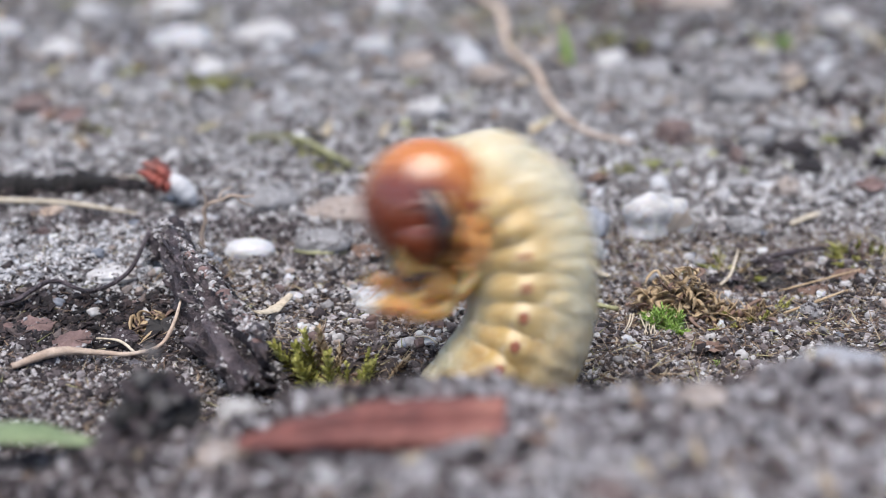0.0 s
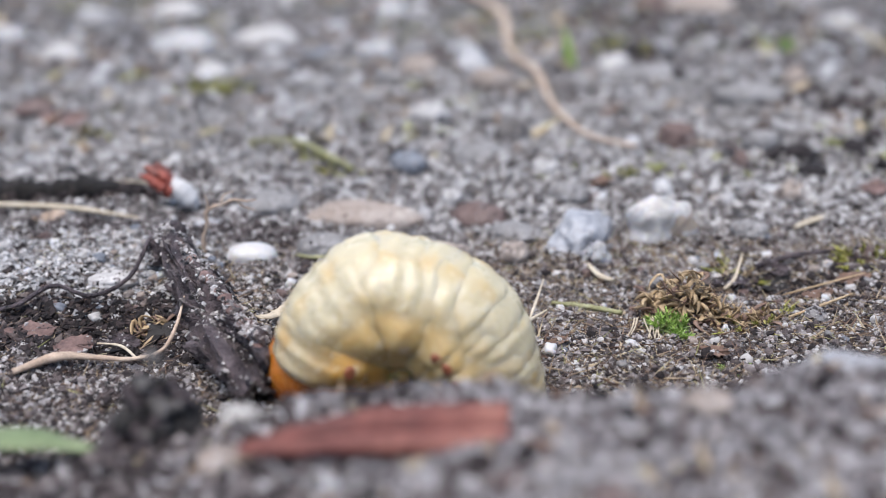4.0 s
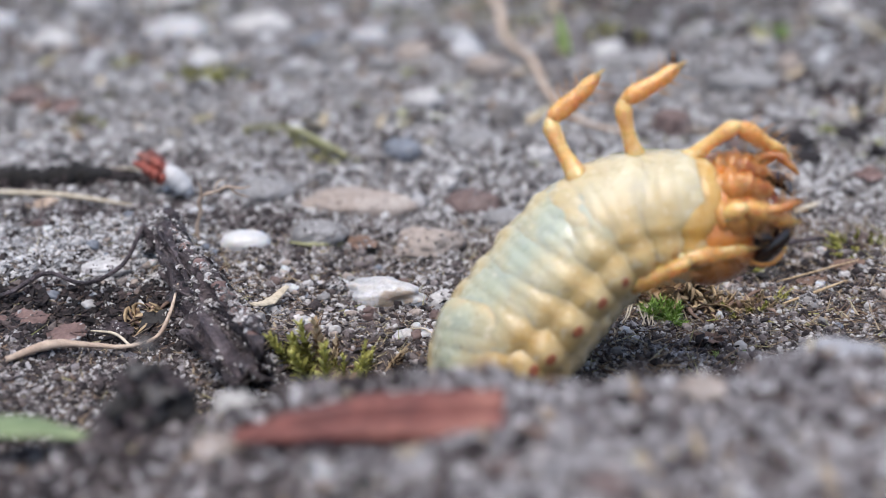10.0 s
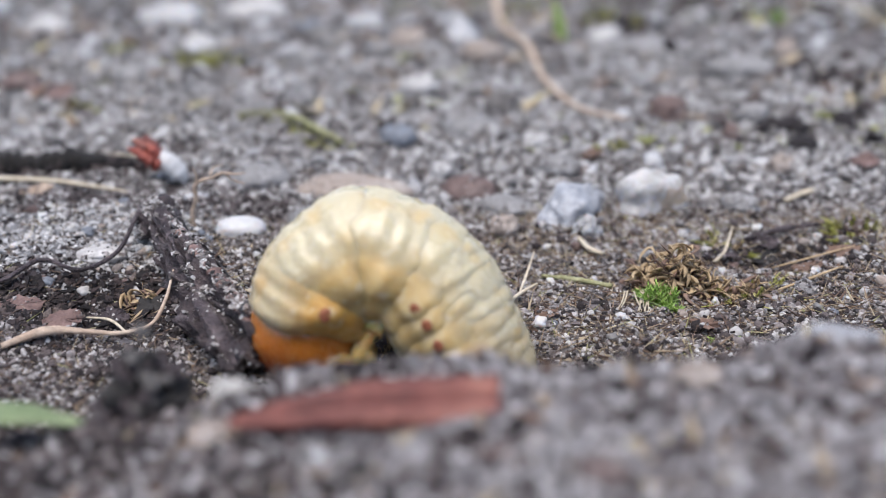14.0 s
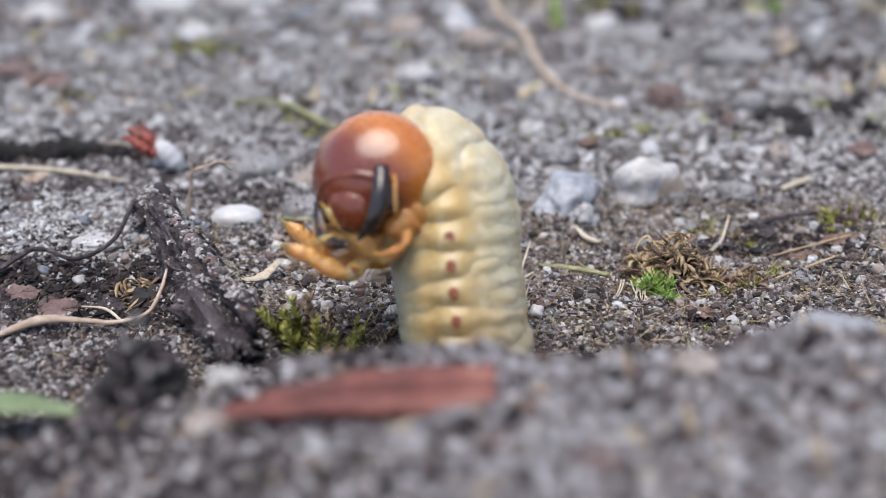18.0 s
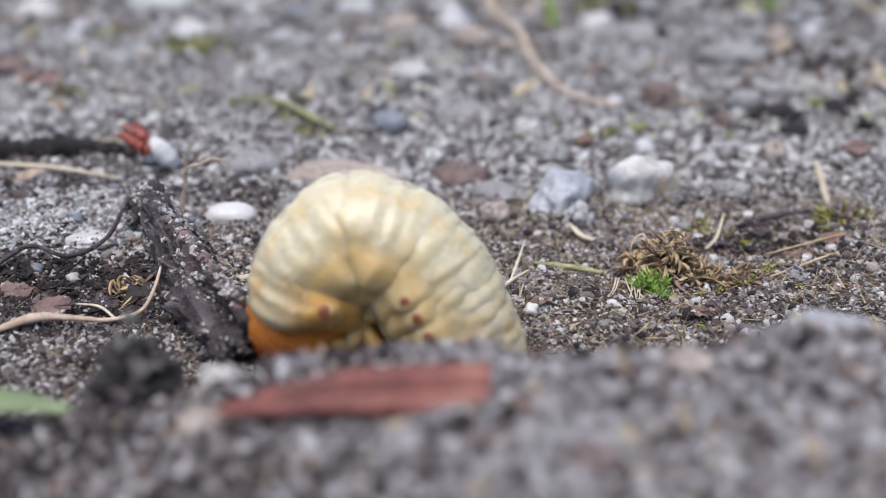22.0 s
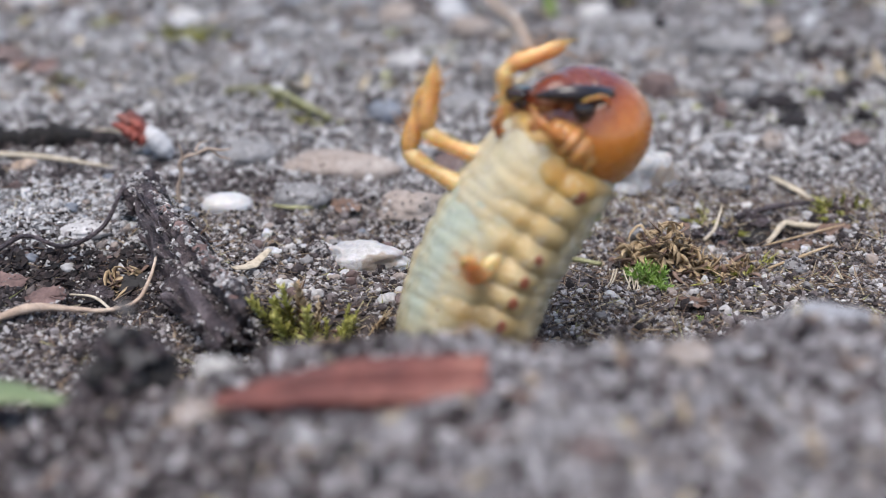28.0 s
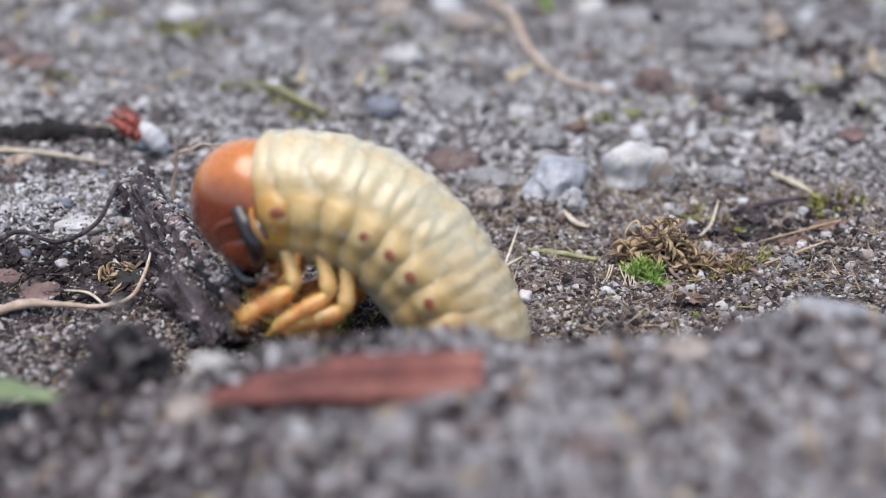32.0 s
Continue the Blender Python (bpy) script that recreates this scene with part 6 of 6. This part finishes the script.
bend(9, [(-2.0, -1.7), (0.4, 0.0), (0.2, 2.4), (2.5, 5.0), (5.8, 7.6), (9.6, 9.6)], (15.1, 10.3), 7, 55, 0.9, 0)
bend(9.4, [(-2.0, -1.7), (0.4, 0.0), (0.2, 2.4), (2.5, 5.0), (6.1, 7.6), (9.6, 10.0)], (14.8, 9.9), -6, 55, 0.9, 0)
bend(9.8, [(-2.0, -1.7), (0.4, 0.0), (0.2, 2.4), (2.9, 5.4), (6.5, 8.3), (10.0, 10.3)], (15.6, 10.4), -9, 55, 0.9, 0)
bend(10.2, [(-2.0, -1.7), (0.4, 0.0), (0.3, 2.3), (2.9, 5.7), (6.2, 8.6), (9.7, 11.0)], (15.6, 11.6), 0, 50, 0.9, 0)
bend(10.4, [(-2.0, -1.7), (0.4, 0.0), (0.7, 2.7), (3.3, 6.0), (6.6, 9.3), (10.0, 12.0)], (15.3, 13.8), 30, 40, 0.9, 0)
bend(10.5, [(-2.0, -1.7), (0.4, 0.0), (1.0, 2.6), (3.7, 6.4), (6.3, 9.7), (9.0, 13.1)], (12.8, 15.5), 56, 35, 0.8, 0)
bend(10.6, [(-2.0, -1.7), (0.4, 0.0), (1.4, 2.6), (3.7, 6.8), (5.5, 10.5), (7.2, 14.2)], (9.9, 17.7), 90, 25, 0.7, 0)
bend(10.7, [(-2.0, -1.7), (-0.1, 0.0), (0.5, 2.6), (2.9, 6.6), (4.2, 10.1), (4.6, 13.4)], (4.2, 16.6), 153, 20, 0.6, 0)
bend(10.8, [(-2.0, -1.7), (-0.1, 0.0), (1.3, 2.6), (2.9, 6.9), (1.8, 10.5), (-0.7, 11.2)], (-5.0, 9.0), -117, 10, 0.5, 0)
bend(10.9, [(-2.0, -1.7), (-0.1, 0.0), (-1.3, 4.8), (-3.5, 7.3), (-5.8, 8.2), (-7.5, 5.8), (-7.9, 4.6)], (-7.6, 2.5), -54, 10, 0.34, 0)
bend(11, [(-2.0, -1.7), (-0.1, 0.0), (-1.4, 4.7), (-3.7, 7.0), (-6.2, 7.9), (-8.1, 5.6), (-8.6, 3.9)], (-8.3, 1.4), -54, 5, 0.3, 0)
bend(11.2, [(-2.0, -1.7), (-0.1, 0.0), (-1.8, 4.8), (-4.0, 7.2), (-6.7, 8.1), (-8.7, 5.8), (-9.1, 3.7)], (-8.8, 0.7), -54, -6, 0.3, 0)
bend(11.4, [(-2.0, -1.7), (-0.1, 0.0), (-1.8, 5.0), (-4.0, 7.7), (-7.1, 8.6), (-9.5, 6.3), (-10.0, 4.5)], (-9.7, 1.8), -54, 0, 0.34, 0)
bend(11.6, [(-2.0, -1.7), (-0.1, 0.0), (-2.1, 4.9), (-4.3, 7.4), (-7.3, 8.3), (-9.5, 6.0), (-10.0, 4.1)], (-9.7, 1.4), -54, -2, 0.34, 0)
bend(11.8, [(-2.0, -1.7), (-0.1, 0.0), (-1.9, 4.8), (-4.2, 7.1), (-6.5, 8.1), (-8.1, 5.7), (-8.5, 3.2)], (-8.2, -0.2), -54, -8, 0.2, 0)
bend(12.2, [(-2.0, -1.7), (-0.1, 0.0), (-2.1, 4.5), (-4.4, 6.6), (-6.4, 7.5), (-7.8, 5.1), (-8.2, 2.7)], (-7.9, -0.5), -54, -8, 0.2, 0)
bend(12.6, [(-2.0, -1.7), (-0.1, 0.0), (-2.0, 4.8), (-4.2, 7.3), (-7.1, 8.2), (-9.4, 5.8), (-9.8, 4.2)], (-9.6, 1.8), -54, 0, 0.34, 0)
bend(13, [(-2.0, -1.7), (-0.1, 0.0), (-1.8, 4.5), (-4.0, 6.4), (-6.2, 7.3), (-7.8, 5.0), (-8.2, 2.8)], (-7.9, -0.2), -54, -8, 0.2, 0)
bend(13.4, [(-2.0, -1.7), (-0.1, 0.0), (-2.1, 4.1), (-4.3, 5.4), (-6.5, 6.4), (-8.1, 4.0), (-8.5, 2.0)], (-8.2, -0.8), -54, -8, 0.2, 0)
bend(13.8, [(-2.0, -1.7), (-0.1, 0.0), (-1.9, 4.9), (-4.1, 7.5), (-7.2, 8.4), (-9.7, 6.0), (-10.1, 4.3)], (-9.8, 1.8), -54, 0, 0.34, 0)
bend(14.2, [(-2.0, -1.7), (-0.1, 0.0), (-1.9, 4.7), (-4.1, 6.9), (-7.1, 7.9), (-9.5, 5.5), (-9.9, 3.9)], (-9.6, 1.4), -54, -2, 0.34, 0)
bend(14.5, [(-2.0, -1.7), (-0.1, 0.0), (-1.8, 4.4), (-4.1, 6.2), (-6.7, 7.1), (-8.7, 4.8), (-9.1, 2.9)], (-8.8, 0.1), -54, -8, 0.2, 0)
bend(15, [(-2.0, -1.7), (-0.1, 0.0), (-2.0, 4.3), (-4.2, 5.8), (-6.4, 6.8), (-8.1, 4.4), (-8.5, 2.5)], (-8.2, -0.2), -54, -8, 0.2, 0)
bend(15.5, [(-2.0, -1.7), (-0.1, 0.0), (-2.1, 4.6), (-4.3, 6.7), (-7.3, 7.7), (-9.7, 5.3), (-10.1, 3.8)], (-9.8, 1.4), -54, -2, 0.2, 0)
bend(16, [(-2.0, -1.7), (-0.1, 0.0), (-2.2, 4.4), (-4.4, 6.1), (-6.9, 7.1), (-8.8, 4.7), (-9.2, 2.8)], (-9.0, 0.1), -54, -8, 0.2, 0)
bend(16.5, [(-2.0, -1.7), (-0.1, 0.0), (-2.3, 4.5), (-4.5, 6.6), (-7.8, 7.5), (-10.4, 5.2), (-10.8, 3.4)], (-10.5, 0.7), -54, -6, 0.3, 0)
bend(16.8, [(-2.0, -1.7), (-0.1, 0.0), (-2.2, 4.4), (-4.4, 6.1), (-7.5, 7.0), (-9.9, 4.7), (-10.3, 3.1)], (-10.0, 0.7), -54, -6, 0.2, 0)
bend(17, [(-2.0, -1.7), (-0.1, 0.0), (-2.4, 4.1), (-4.6, 5.5), (-7.5, 6.4), (-9.6, 4.1), (-10.1, 3.0)], (-9.8, 1.1), -54, -4, 0.2, 0)
bend(17.2, [(-2.0, -1.7), (-0.1, 0.0), (0.8, 3.3), (-1.4, 6.8), (-5.1, 7.9), (-9.0, 7.2)], (-12.6, 4.0), -80, 0, 0.3, 0)
bend(17.4, [(-2.0, -1.7), (-0.1, 0.0), (0.5, 2.8), (-1.1, 7.5), (-4.0, 9.2), (-6.9, 10.0)], (-10.1, 7.8), -100, 5, 0.5, 0)
bend(17.5, [(-2.0, -1.7), (-0.1, 0.0), (0.5, 2.8), (-0.7, 7.8), (-3.3, 9.9), (-6.1, 11.0)], (-9.4, 8.8), -99, 5, 0.5, 0)
bend(17.6, [(-2.0, -1.7), (-0.1, 0.0), (0.5, 2.7), (-0.4, 7.7), (-2.2, 10.6), (-5.1, 11.3)], (-8.1, 8.8), -133, 5, 0.5, 0)
bend(17.8, [(-2.0, -1.7), (-0.1, 0.0), (-0.2, 2.3), (-0.7, 6.6), (-1.9, 10.1), (-4.0, 11.9)], (-6.9, 10.5), -146, 10, 0.5, 0)
bend(18, [(-2.0, -1.7), (-0.1, 0.0), (-0.4, 2.2), (-0.9, 6.5), (-1.3, 10.1), (-3.3, 12.2)], (-6.1, 11.1), -153, 10, 0.5, 0)
bend(18.5, [(-2.0, -1.7), (-0.1, 0.0), (-0.2, 2.2), (-0.9, 6.5), (-2.1, 10.0), (-4.5, 11.8)], (-7.4, 10.0), -151, 8, 0.5, 0)
bend(18.7, [(-2.0, -1.7), (-0.1, 0.0), (-0.4, 2.1), (-1.2, 6.8), (-2.7, 10.0), (-5.2, 11.4)], (-7.7, 10.0), -156, 8, 0.5, 0)
bend(18.8, [(-2.0, -1.7), (-0.1, 0.0), (0.3, 2.8), (0.2, 7.5), (-0.6, 11.0), (-2.7, 13.2)], (-5.9, 13.2), -167, 10, 0.6, 0)
bend(18.9, [(-2.0, -1.7), (-0.1, 0.0), (0.4, 2.5), (0.9, 6.4), (0.9, 10.3), (0.1, 13.2)], (-2.0, 15.7), 174, 25, 0.7, 0)
bend(19, [(-2.0, -1.7), (-0.1, 0.0), (0.0, 2.5), (1.1, 6.4), (1.9, 9.6), (3.0, 13.2)], (4.8, 16.2), 112, 40, 0.8, 0)
bend(19.1, [(-2.0, -1.7), (0.4, 0.0), (1.3, 2.5), (2.4, 6.3), (3.5, 10.2), (4.9, 13.5)], (7.3, 16.4), 97, 50, 0.9, 0)
bend(19.2, [(-2.0, -1.7), (0.4, 0.0), (1.3, 2.1), (2.8, 5.5), (4.7, 8.9), (6.7, 12.3)], (9.8, 14.9), 67, 50, 0.9, 0)
bend(19.5, [(-2.0, -1.7), (0.4, 0.0), (1.0, 2.1), (3.3, 5.1), (6.2, 8.4), (9.3, 11.4)], (13.8, 12.8), 40, 55, 0.9, 0)
bend(20, [(-2.0, -1.7), (0.4, 0.0), (0.6, 1.8), (3.3, 4.8), (6.6, 8.1), (9.6, 10.8)], (14.1, 12.2), 23, 55, 0.9, 0)
bend(20.5, [(-2.0, -1.7), (0.4, 0.0), (0.9, 1.9), (3.6, 5.2), (6.5, 8.8), (9.6, 12.6)], (13.7, 14.7), 34, 50, 0.9, 0)
bend(20.8, [(-2.0, -1.7), (0.4, 0.0), (1.4, 1.8), (4.0, 5.5), (6.6, 9.5), (8.6, 13.3)], (12.0, 16.4), 74, 45, 0.9, 0)
bend(20.9, [(-2.0, -1.7), (0.4, 0.0), (1.4, 1.8), (4.0, 5.9), (6.2, 9.9), (7.9, 14.0)], (10.6, 17.4), 82, 40, 0.9, 0)
bend(21, [(-2.0, -1.7), (0.4, 0.0), (1.8, 2.1), (4.0, 6.2), (5.5, 10.4), (6.8, 14.4)], (9.2, 17.8), 97, 35, 0.8, 0)
bend(21.1, [(-2.0, -1.7), (-0.1, 0.0), (0.5, 2.1), (2.9, 6.7), (4.6, 10.6), (5.3, 14.2)], (6.0, 16.7), 117, 25, 0.7, 0)
bend(21.2, [(-2.0, -1.7), (-0.1, 0.0), (1.2, 2.1), (3.2, 6.7), (3.1, 11.0), (1.4, 13.1)], (-2.2, 12.4), -139, 10, 0.6, 0)
bend(21.3, [(-2.0, -1.7), (-0.1, 0.0), (1.6, 2.1), (2.9, 6.3), (1.7, 10.6), (-0.8, 12.0)], (-5.1, 11.0), -121, 8, 0.5, 0)
bend(21.4, [(-2.0, -1.7), (-0.1, 0.0), (1.6, 2.1), (2.1, 6.7), (-0.4, 10.3), (-3.6, 10.6)], (-7.9, 8.1), -114, 5, 0.5, 0)
bend(21.5, [(-2.0, -1.7), (-0.1, 0.0), (-0.8, 5.1), (-3.0, 8.0), (-5.7, 8.9), (-7.8, 6.5), (-8.3, 4.9)], (-8.0, 2.5), -54, 5, 0.34, 0)
bend(21.7, [(-2.0, -1.7), (-0.1, 0.0), (-1.4, 4.8), (-3.6, 7.3), (-6.1, 8.2), (-8.0, 5.8), (-8.4, 4.1)], (-8.2, 1.4), -54, -2, 0.34, 0)
bend(22, [(-2.0, -1.7), (-0.1, 0.0), (-2.3, 4.9), (-4.5, 7.6), (-7.2, 8.6), (-9.2, 6.2), (-9.6, 4.1)], (-9.4, 1.1), -54, -4, 0.34, 0)
bend(22.5, [(-2.0, -1.7), (-0.1, 0.0), (-2.3, 4.7), (-4.5, 6.9), (-6.5, 7.8), (-7.9, 5.5), (-8.3, 2.9)], (-8.0, -0.5), -54, -8, 0.2, 0)
bend(23, [(-2.0, -1.7), (-0.1, 0.0), (-1.9, 4.6), (-4.1, 6.7), (-6.6, 7.6), (-8.4, 5.3), (-8.8, 3.0)], (-8.5, -0.2), -54, -8, 0.2, 0)
bend(23.5, [(-2.0, -1.7), (-0.1, 0.0), (-2.2, 4.3), (-4.5, 6.0), (-6.8, 6.9), (-8.5, 4.6), (-8.9, 2.5)], (-8.6, -0.5), -54, -8, 0.2, 0)
bend(24, [(-2.0, -1.7), (-0.1, 0.0), (-2.5, 4.7), (-4.7, 7.0), (-8.0, 7.9), (-10.6, 5.6), (-11.0, 4.1)], (-10.7, 1.8), -54, 0, 0.34, 0)
bend(24.5, [(-2.0, -1.7), (-0.1, 0.0), (-2.2, 4.2), (-4.4, 5.8), (-6.8, 6.7), (-8.5, 4.4), (-9.0, 2.7)], (-8.7, 0.1), -54, -8, 0.2, 0)
bend(24.8, [(-2.0, -1.7), (-0.1, 0.0), (-2.0, 4.5), (-4.2, 6.4), (-6.9, 7.4), (-8.9, 5.0), (-9.4, 2.8)], (-9.1, -0.2), -54, -8, 0.2, 0)
bend(25.2, [(-2.0, -1.7), (-0.1, 0.0), (-2.4, 4.6), (-4.6, 6.7), (-8.0, 7.6), (-10.8, 5.3), (-11.3, 3.9)], (-11.0, 1.8), -54, 0, 0.34, 0)
bend(25.5, [(-2.0, -1.7), (-0.1, 0.0), (-2.1, 4.4), (-4.3, 6.3), (-7.5, 7.3), (-10.1, 4.9), (-10.5, 3.2)], (-10.3, 0.7), -54, -6, 0.2, 0)
bend(26, [(-2.0, -1.7), (-0.1, 0.0), (-2.1, 4.4), (-4.3, 6.4), (-7.2, 7.3), (-9.5, 4.9), (-9.9, 3.0)], (-9.6, 0.1), -54, -8, 0.2, 0)
bend(26.5, [(-2.0, -1.7), (-0.1, 0.0), (-2.3, 4.5), (-4.5, 6.6), (-7.8, 7.5), (-10.5, 5.2), (-11.0, 3.9)], (-10.7, 1.8), -54, 0, 0.34, 0)
bend(26.8, [(-2.0, -1.7), (-0.1, 0.0), (0.6, 2.5), (-0.6, 7.1), (-3.5, 8.8), (-6.4, 9.2)], (-9.9, 7.4), -99, 5, 0.5, 0)
bend(27.1, [(-2.0, -1.7), (-0.1, 0.0), (0.6, 2.4), (0.8, 7.0), (-0.3, 10.9), (-2.8, 12.4)], (-6.7, 10.9), -110, 15, 0.6, 0)
bend(27.5, [(-2.0, -1.7), (-0.1, 0.0), (0.2, 1.7), (1.2, 5.6), (2.5, 9.1), (3.9, 12.0)], (5.2, 13.7), -170, 45, 0.8, 1.7)
bend(27.8, [(-2.0, -1.7), (-0.1, 0.0), (0.3, 1.6), (1.4, 5.5), (3.2, 9.1), (4.8, 11.9)], (6.1, 13.7), 180, 48, 0.8, 1.7)
bend(28, [(-2.0, -1.7), (-0.1, 0.0), (0.1, 1.6), (1.6, 5.5), (3.6, 9.0), (5.6, 11.8)], (7.2, 13.6), 166, 45, 0.8, 1.7)
bend(28.2, [(-2.0, -1.7), (-0.1, 0.0), (0.1, 1.6), (1.9, 5.8), (4.3, 9.4), (6.5, 12.4)], (9.3, 14.7), 117, 45, 0.9, 1.4)
bend(28.6, [(-2.0, -1.7), (0.4, 0.0), (1.4, 2.0), (3.5, 5.7), (5.7, 9.0), (7.7, 12.0)], (10.8, 14.4), 74, 45, 0.9, 0)
bend(29, [(-2.0, -1.7), (0.4, 0.0), (1.4, 1.7), (3.6, 5.0), (6.5, 8.0), (9.6, 10.3)], (13.7, 12.0), 34, 50, 0.9, 0)
bend(29.4, [(-2.0, -1.7), (0.4, 0.0), (1.5, 1.4), (3.8, 4.4), (6.7, 6.9), (10.1, 9.3)], (14.9, 9.6), -8, 55, 0.9, 0)
bend(29.8, [(-2.0, -1.7), (0.4, 0.0), (1.6, 1.5), (3.8, 4.5), (7.1, 7.0), (10.5, 9.4)], (15.3, 9.3), -13, 55, 0.9, 0)
bend(30.2, [(-2.0, -1.7), (0.4, 0.0), (1.6, 1.5), (3.9, 4.9), (6.8, 8.1), (10.2, 11.5)], (14.6, 13.2), 36, 45, 0.9, 0)
bend(30.4, [(-2.0, -1.7), (0.4, 0.0), (2.0, 1.5), (4.3, 5.2), (6.5, 8.8), (8.8, 12.9)], (12.9, 15.7), 76, 30, 0.8, 0)
bend(30.6, [(-2.0, -1.7), (0.4, 0.0), (2.0, 1.5), (3.8, 5.7), (4.9, 9.9), (5.6, 13.4)], (8.3, 16.7), 120, -5, 0.7, 0)
bend(30.8, [(-2.0, -1.7), (-0.1, 0.0), (1.5, 1.5), (2.4, 6.1), (2.0, 10.3), (1.1, 14.2)], (0.0, 17.2), 150, -20, 0.6, 0)
bend(31, [(-2.0, -1.7), (-0.1, -0.0), (2.5, 1.1), (1.3, 5.7), (-0.7, 10.7), (-2.4, 14.6)], (-2.6, 17.4), 141, -25, 0.6, 0)
bend(31.2, [(-2.0, -1.7), (-0.1, 0.0), (2.1, 1.5), (0.6, 6.1), (-2.1, 10.7), (-4.8, 13.5)], (-6.9, 16.0), 164, -20, 0.6, 0)
bend(31.4, [(-2.0, -1.7), (-0.1, 0.0), (0.7, 2.3), (-0.9, 6.5), (-3.4, 10.0), (-6.2, 12.2)], (-9.2, 13.9), -142, -12, 0.6, 0)
bend(31.7, [(-2.0, -1.7), (-0.1, -0.0), (0.6, 2.4), (-2.0, 6.6), (-5.2, 9.1), (-8.8, 10.5)], (-13.0, 10.5), -124, -5, 0.6, 0)
bend(32, [(-2.0, -1.7), (-0.1, 0.0), (0.2, 2.0), (-2.8, 6.3), (-6.0, 8.6), (-9.6, 9.5)], (-14.1, 9.1), -121, 0, 0.6, 0)


def motions():
    for ob, rows in body_rows().items():
        walk(ob, rows)

    def lying(t, ax, ay, bx, by, up, tip=0.0):
        """The straw at t, from one end to the other."""
        x, y = (ax + bx) / 2, (ay + by) / 2
        return t, pose(x * MM, y * MM, (ground_at(x, y) + up) * MM, 0, -tip, math.degrees(math.atan2(by - ay, bx - ax)))

    walk(stalk, [lying(0, 30.2, 29.3, 36.2, 34.1, 0.5), lying(18, 30.2, 29.3, 36.2, 34.1, 0.5), lying(20.3, 30.2, 29.0, 36.3, 33.6, 0.5),
                 lying(20.6, 31.3, 30.2, 36.5, 33.6, 0.7, 8), lying(20.9, 34.9, 31.5, 37.4, 32.0, 1.0, 50), lying(21.2, 35.9, 30.8, 36.4, 29.0, 1.2, -62), lying(21.6, 35.7, 30.4, 36.1, 28.4, 1.2, -60),
                 lying(22.4, 34.1, 31.5, 34.9, 27.4, 1.0, -36), lying(25.5, 33.7, 30.9, 34.5, 27.0, 1.0, -34), lying(27.2, 31.2, 32.2, 33.8, 26.2, 0.6, -4), lying(28.6, 30.8, 31.3, 33.6, 25.8, 0.6, -4), lying(32, 31.3, 31.5, 34.1, 26.3, 0.5, -3)])
    x, y = 29.4, 20.6
    z = ground_at(x, y)
    walk(kinked, [(t, pose((x + dx) * MM, (y + dy) * MM, (z + 0.2) * MM, 0, 0, turn)) for t, dx, dy, turn in
                  ((0, 13.0, 1.0, 6), (25.0, 13.0, 1.0, 6), (25.9, 12.4, 0.9, 5), (26.6, 5.0, 0.3, 3), (27.1, 0.3, 0, 0), (27.4, 0, 0, 0), (30.3, 0.1, 0, 0), (30.6, 1.8, 0.2, -3), (30.9, 4.6, 0.3, -6), (31.2, 4.8, 0.3, -6), (32, 4.8, 0.3, -6))])


motions()
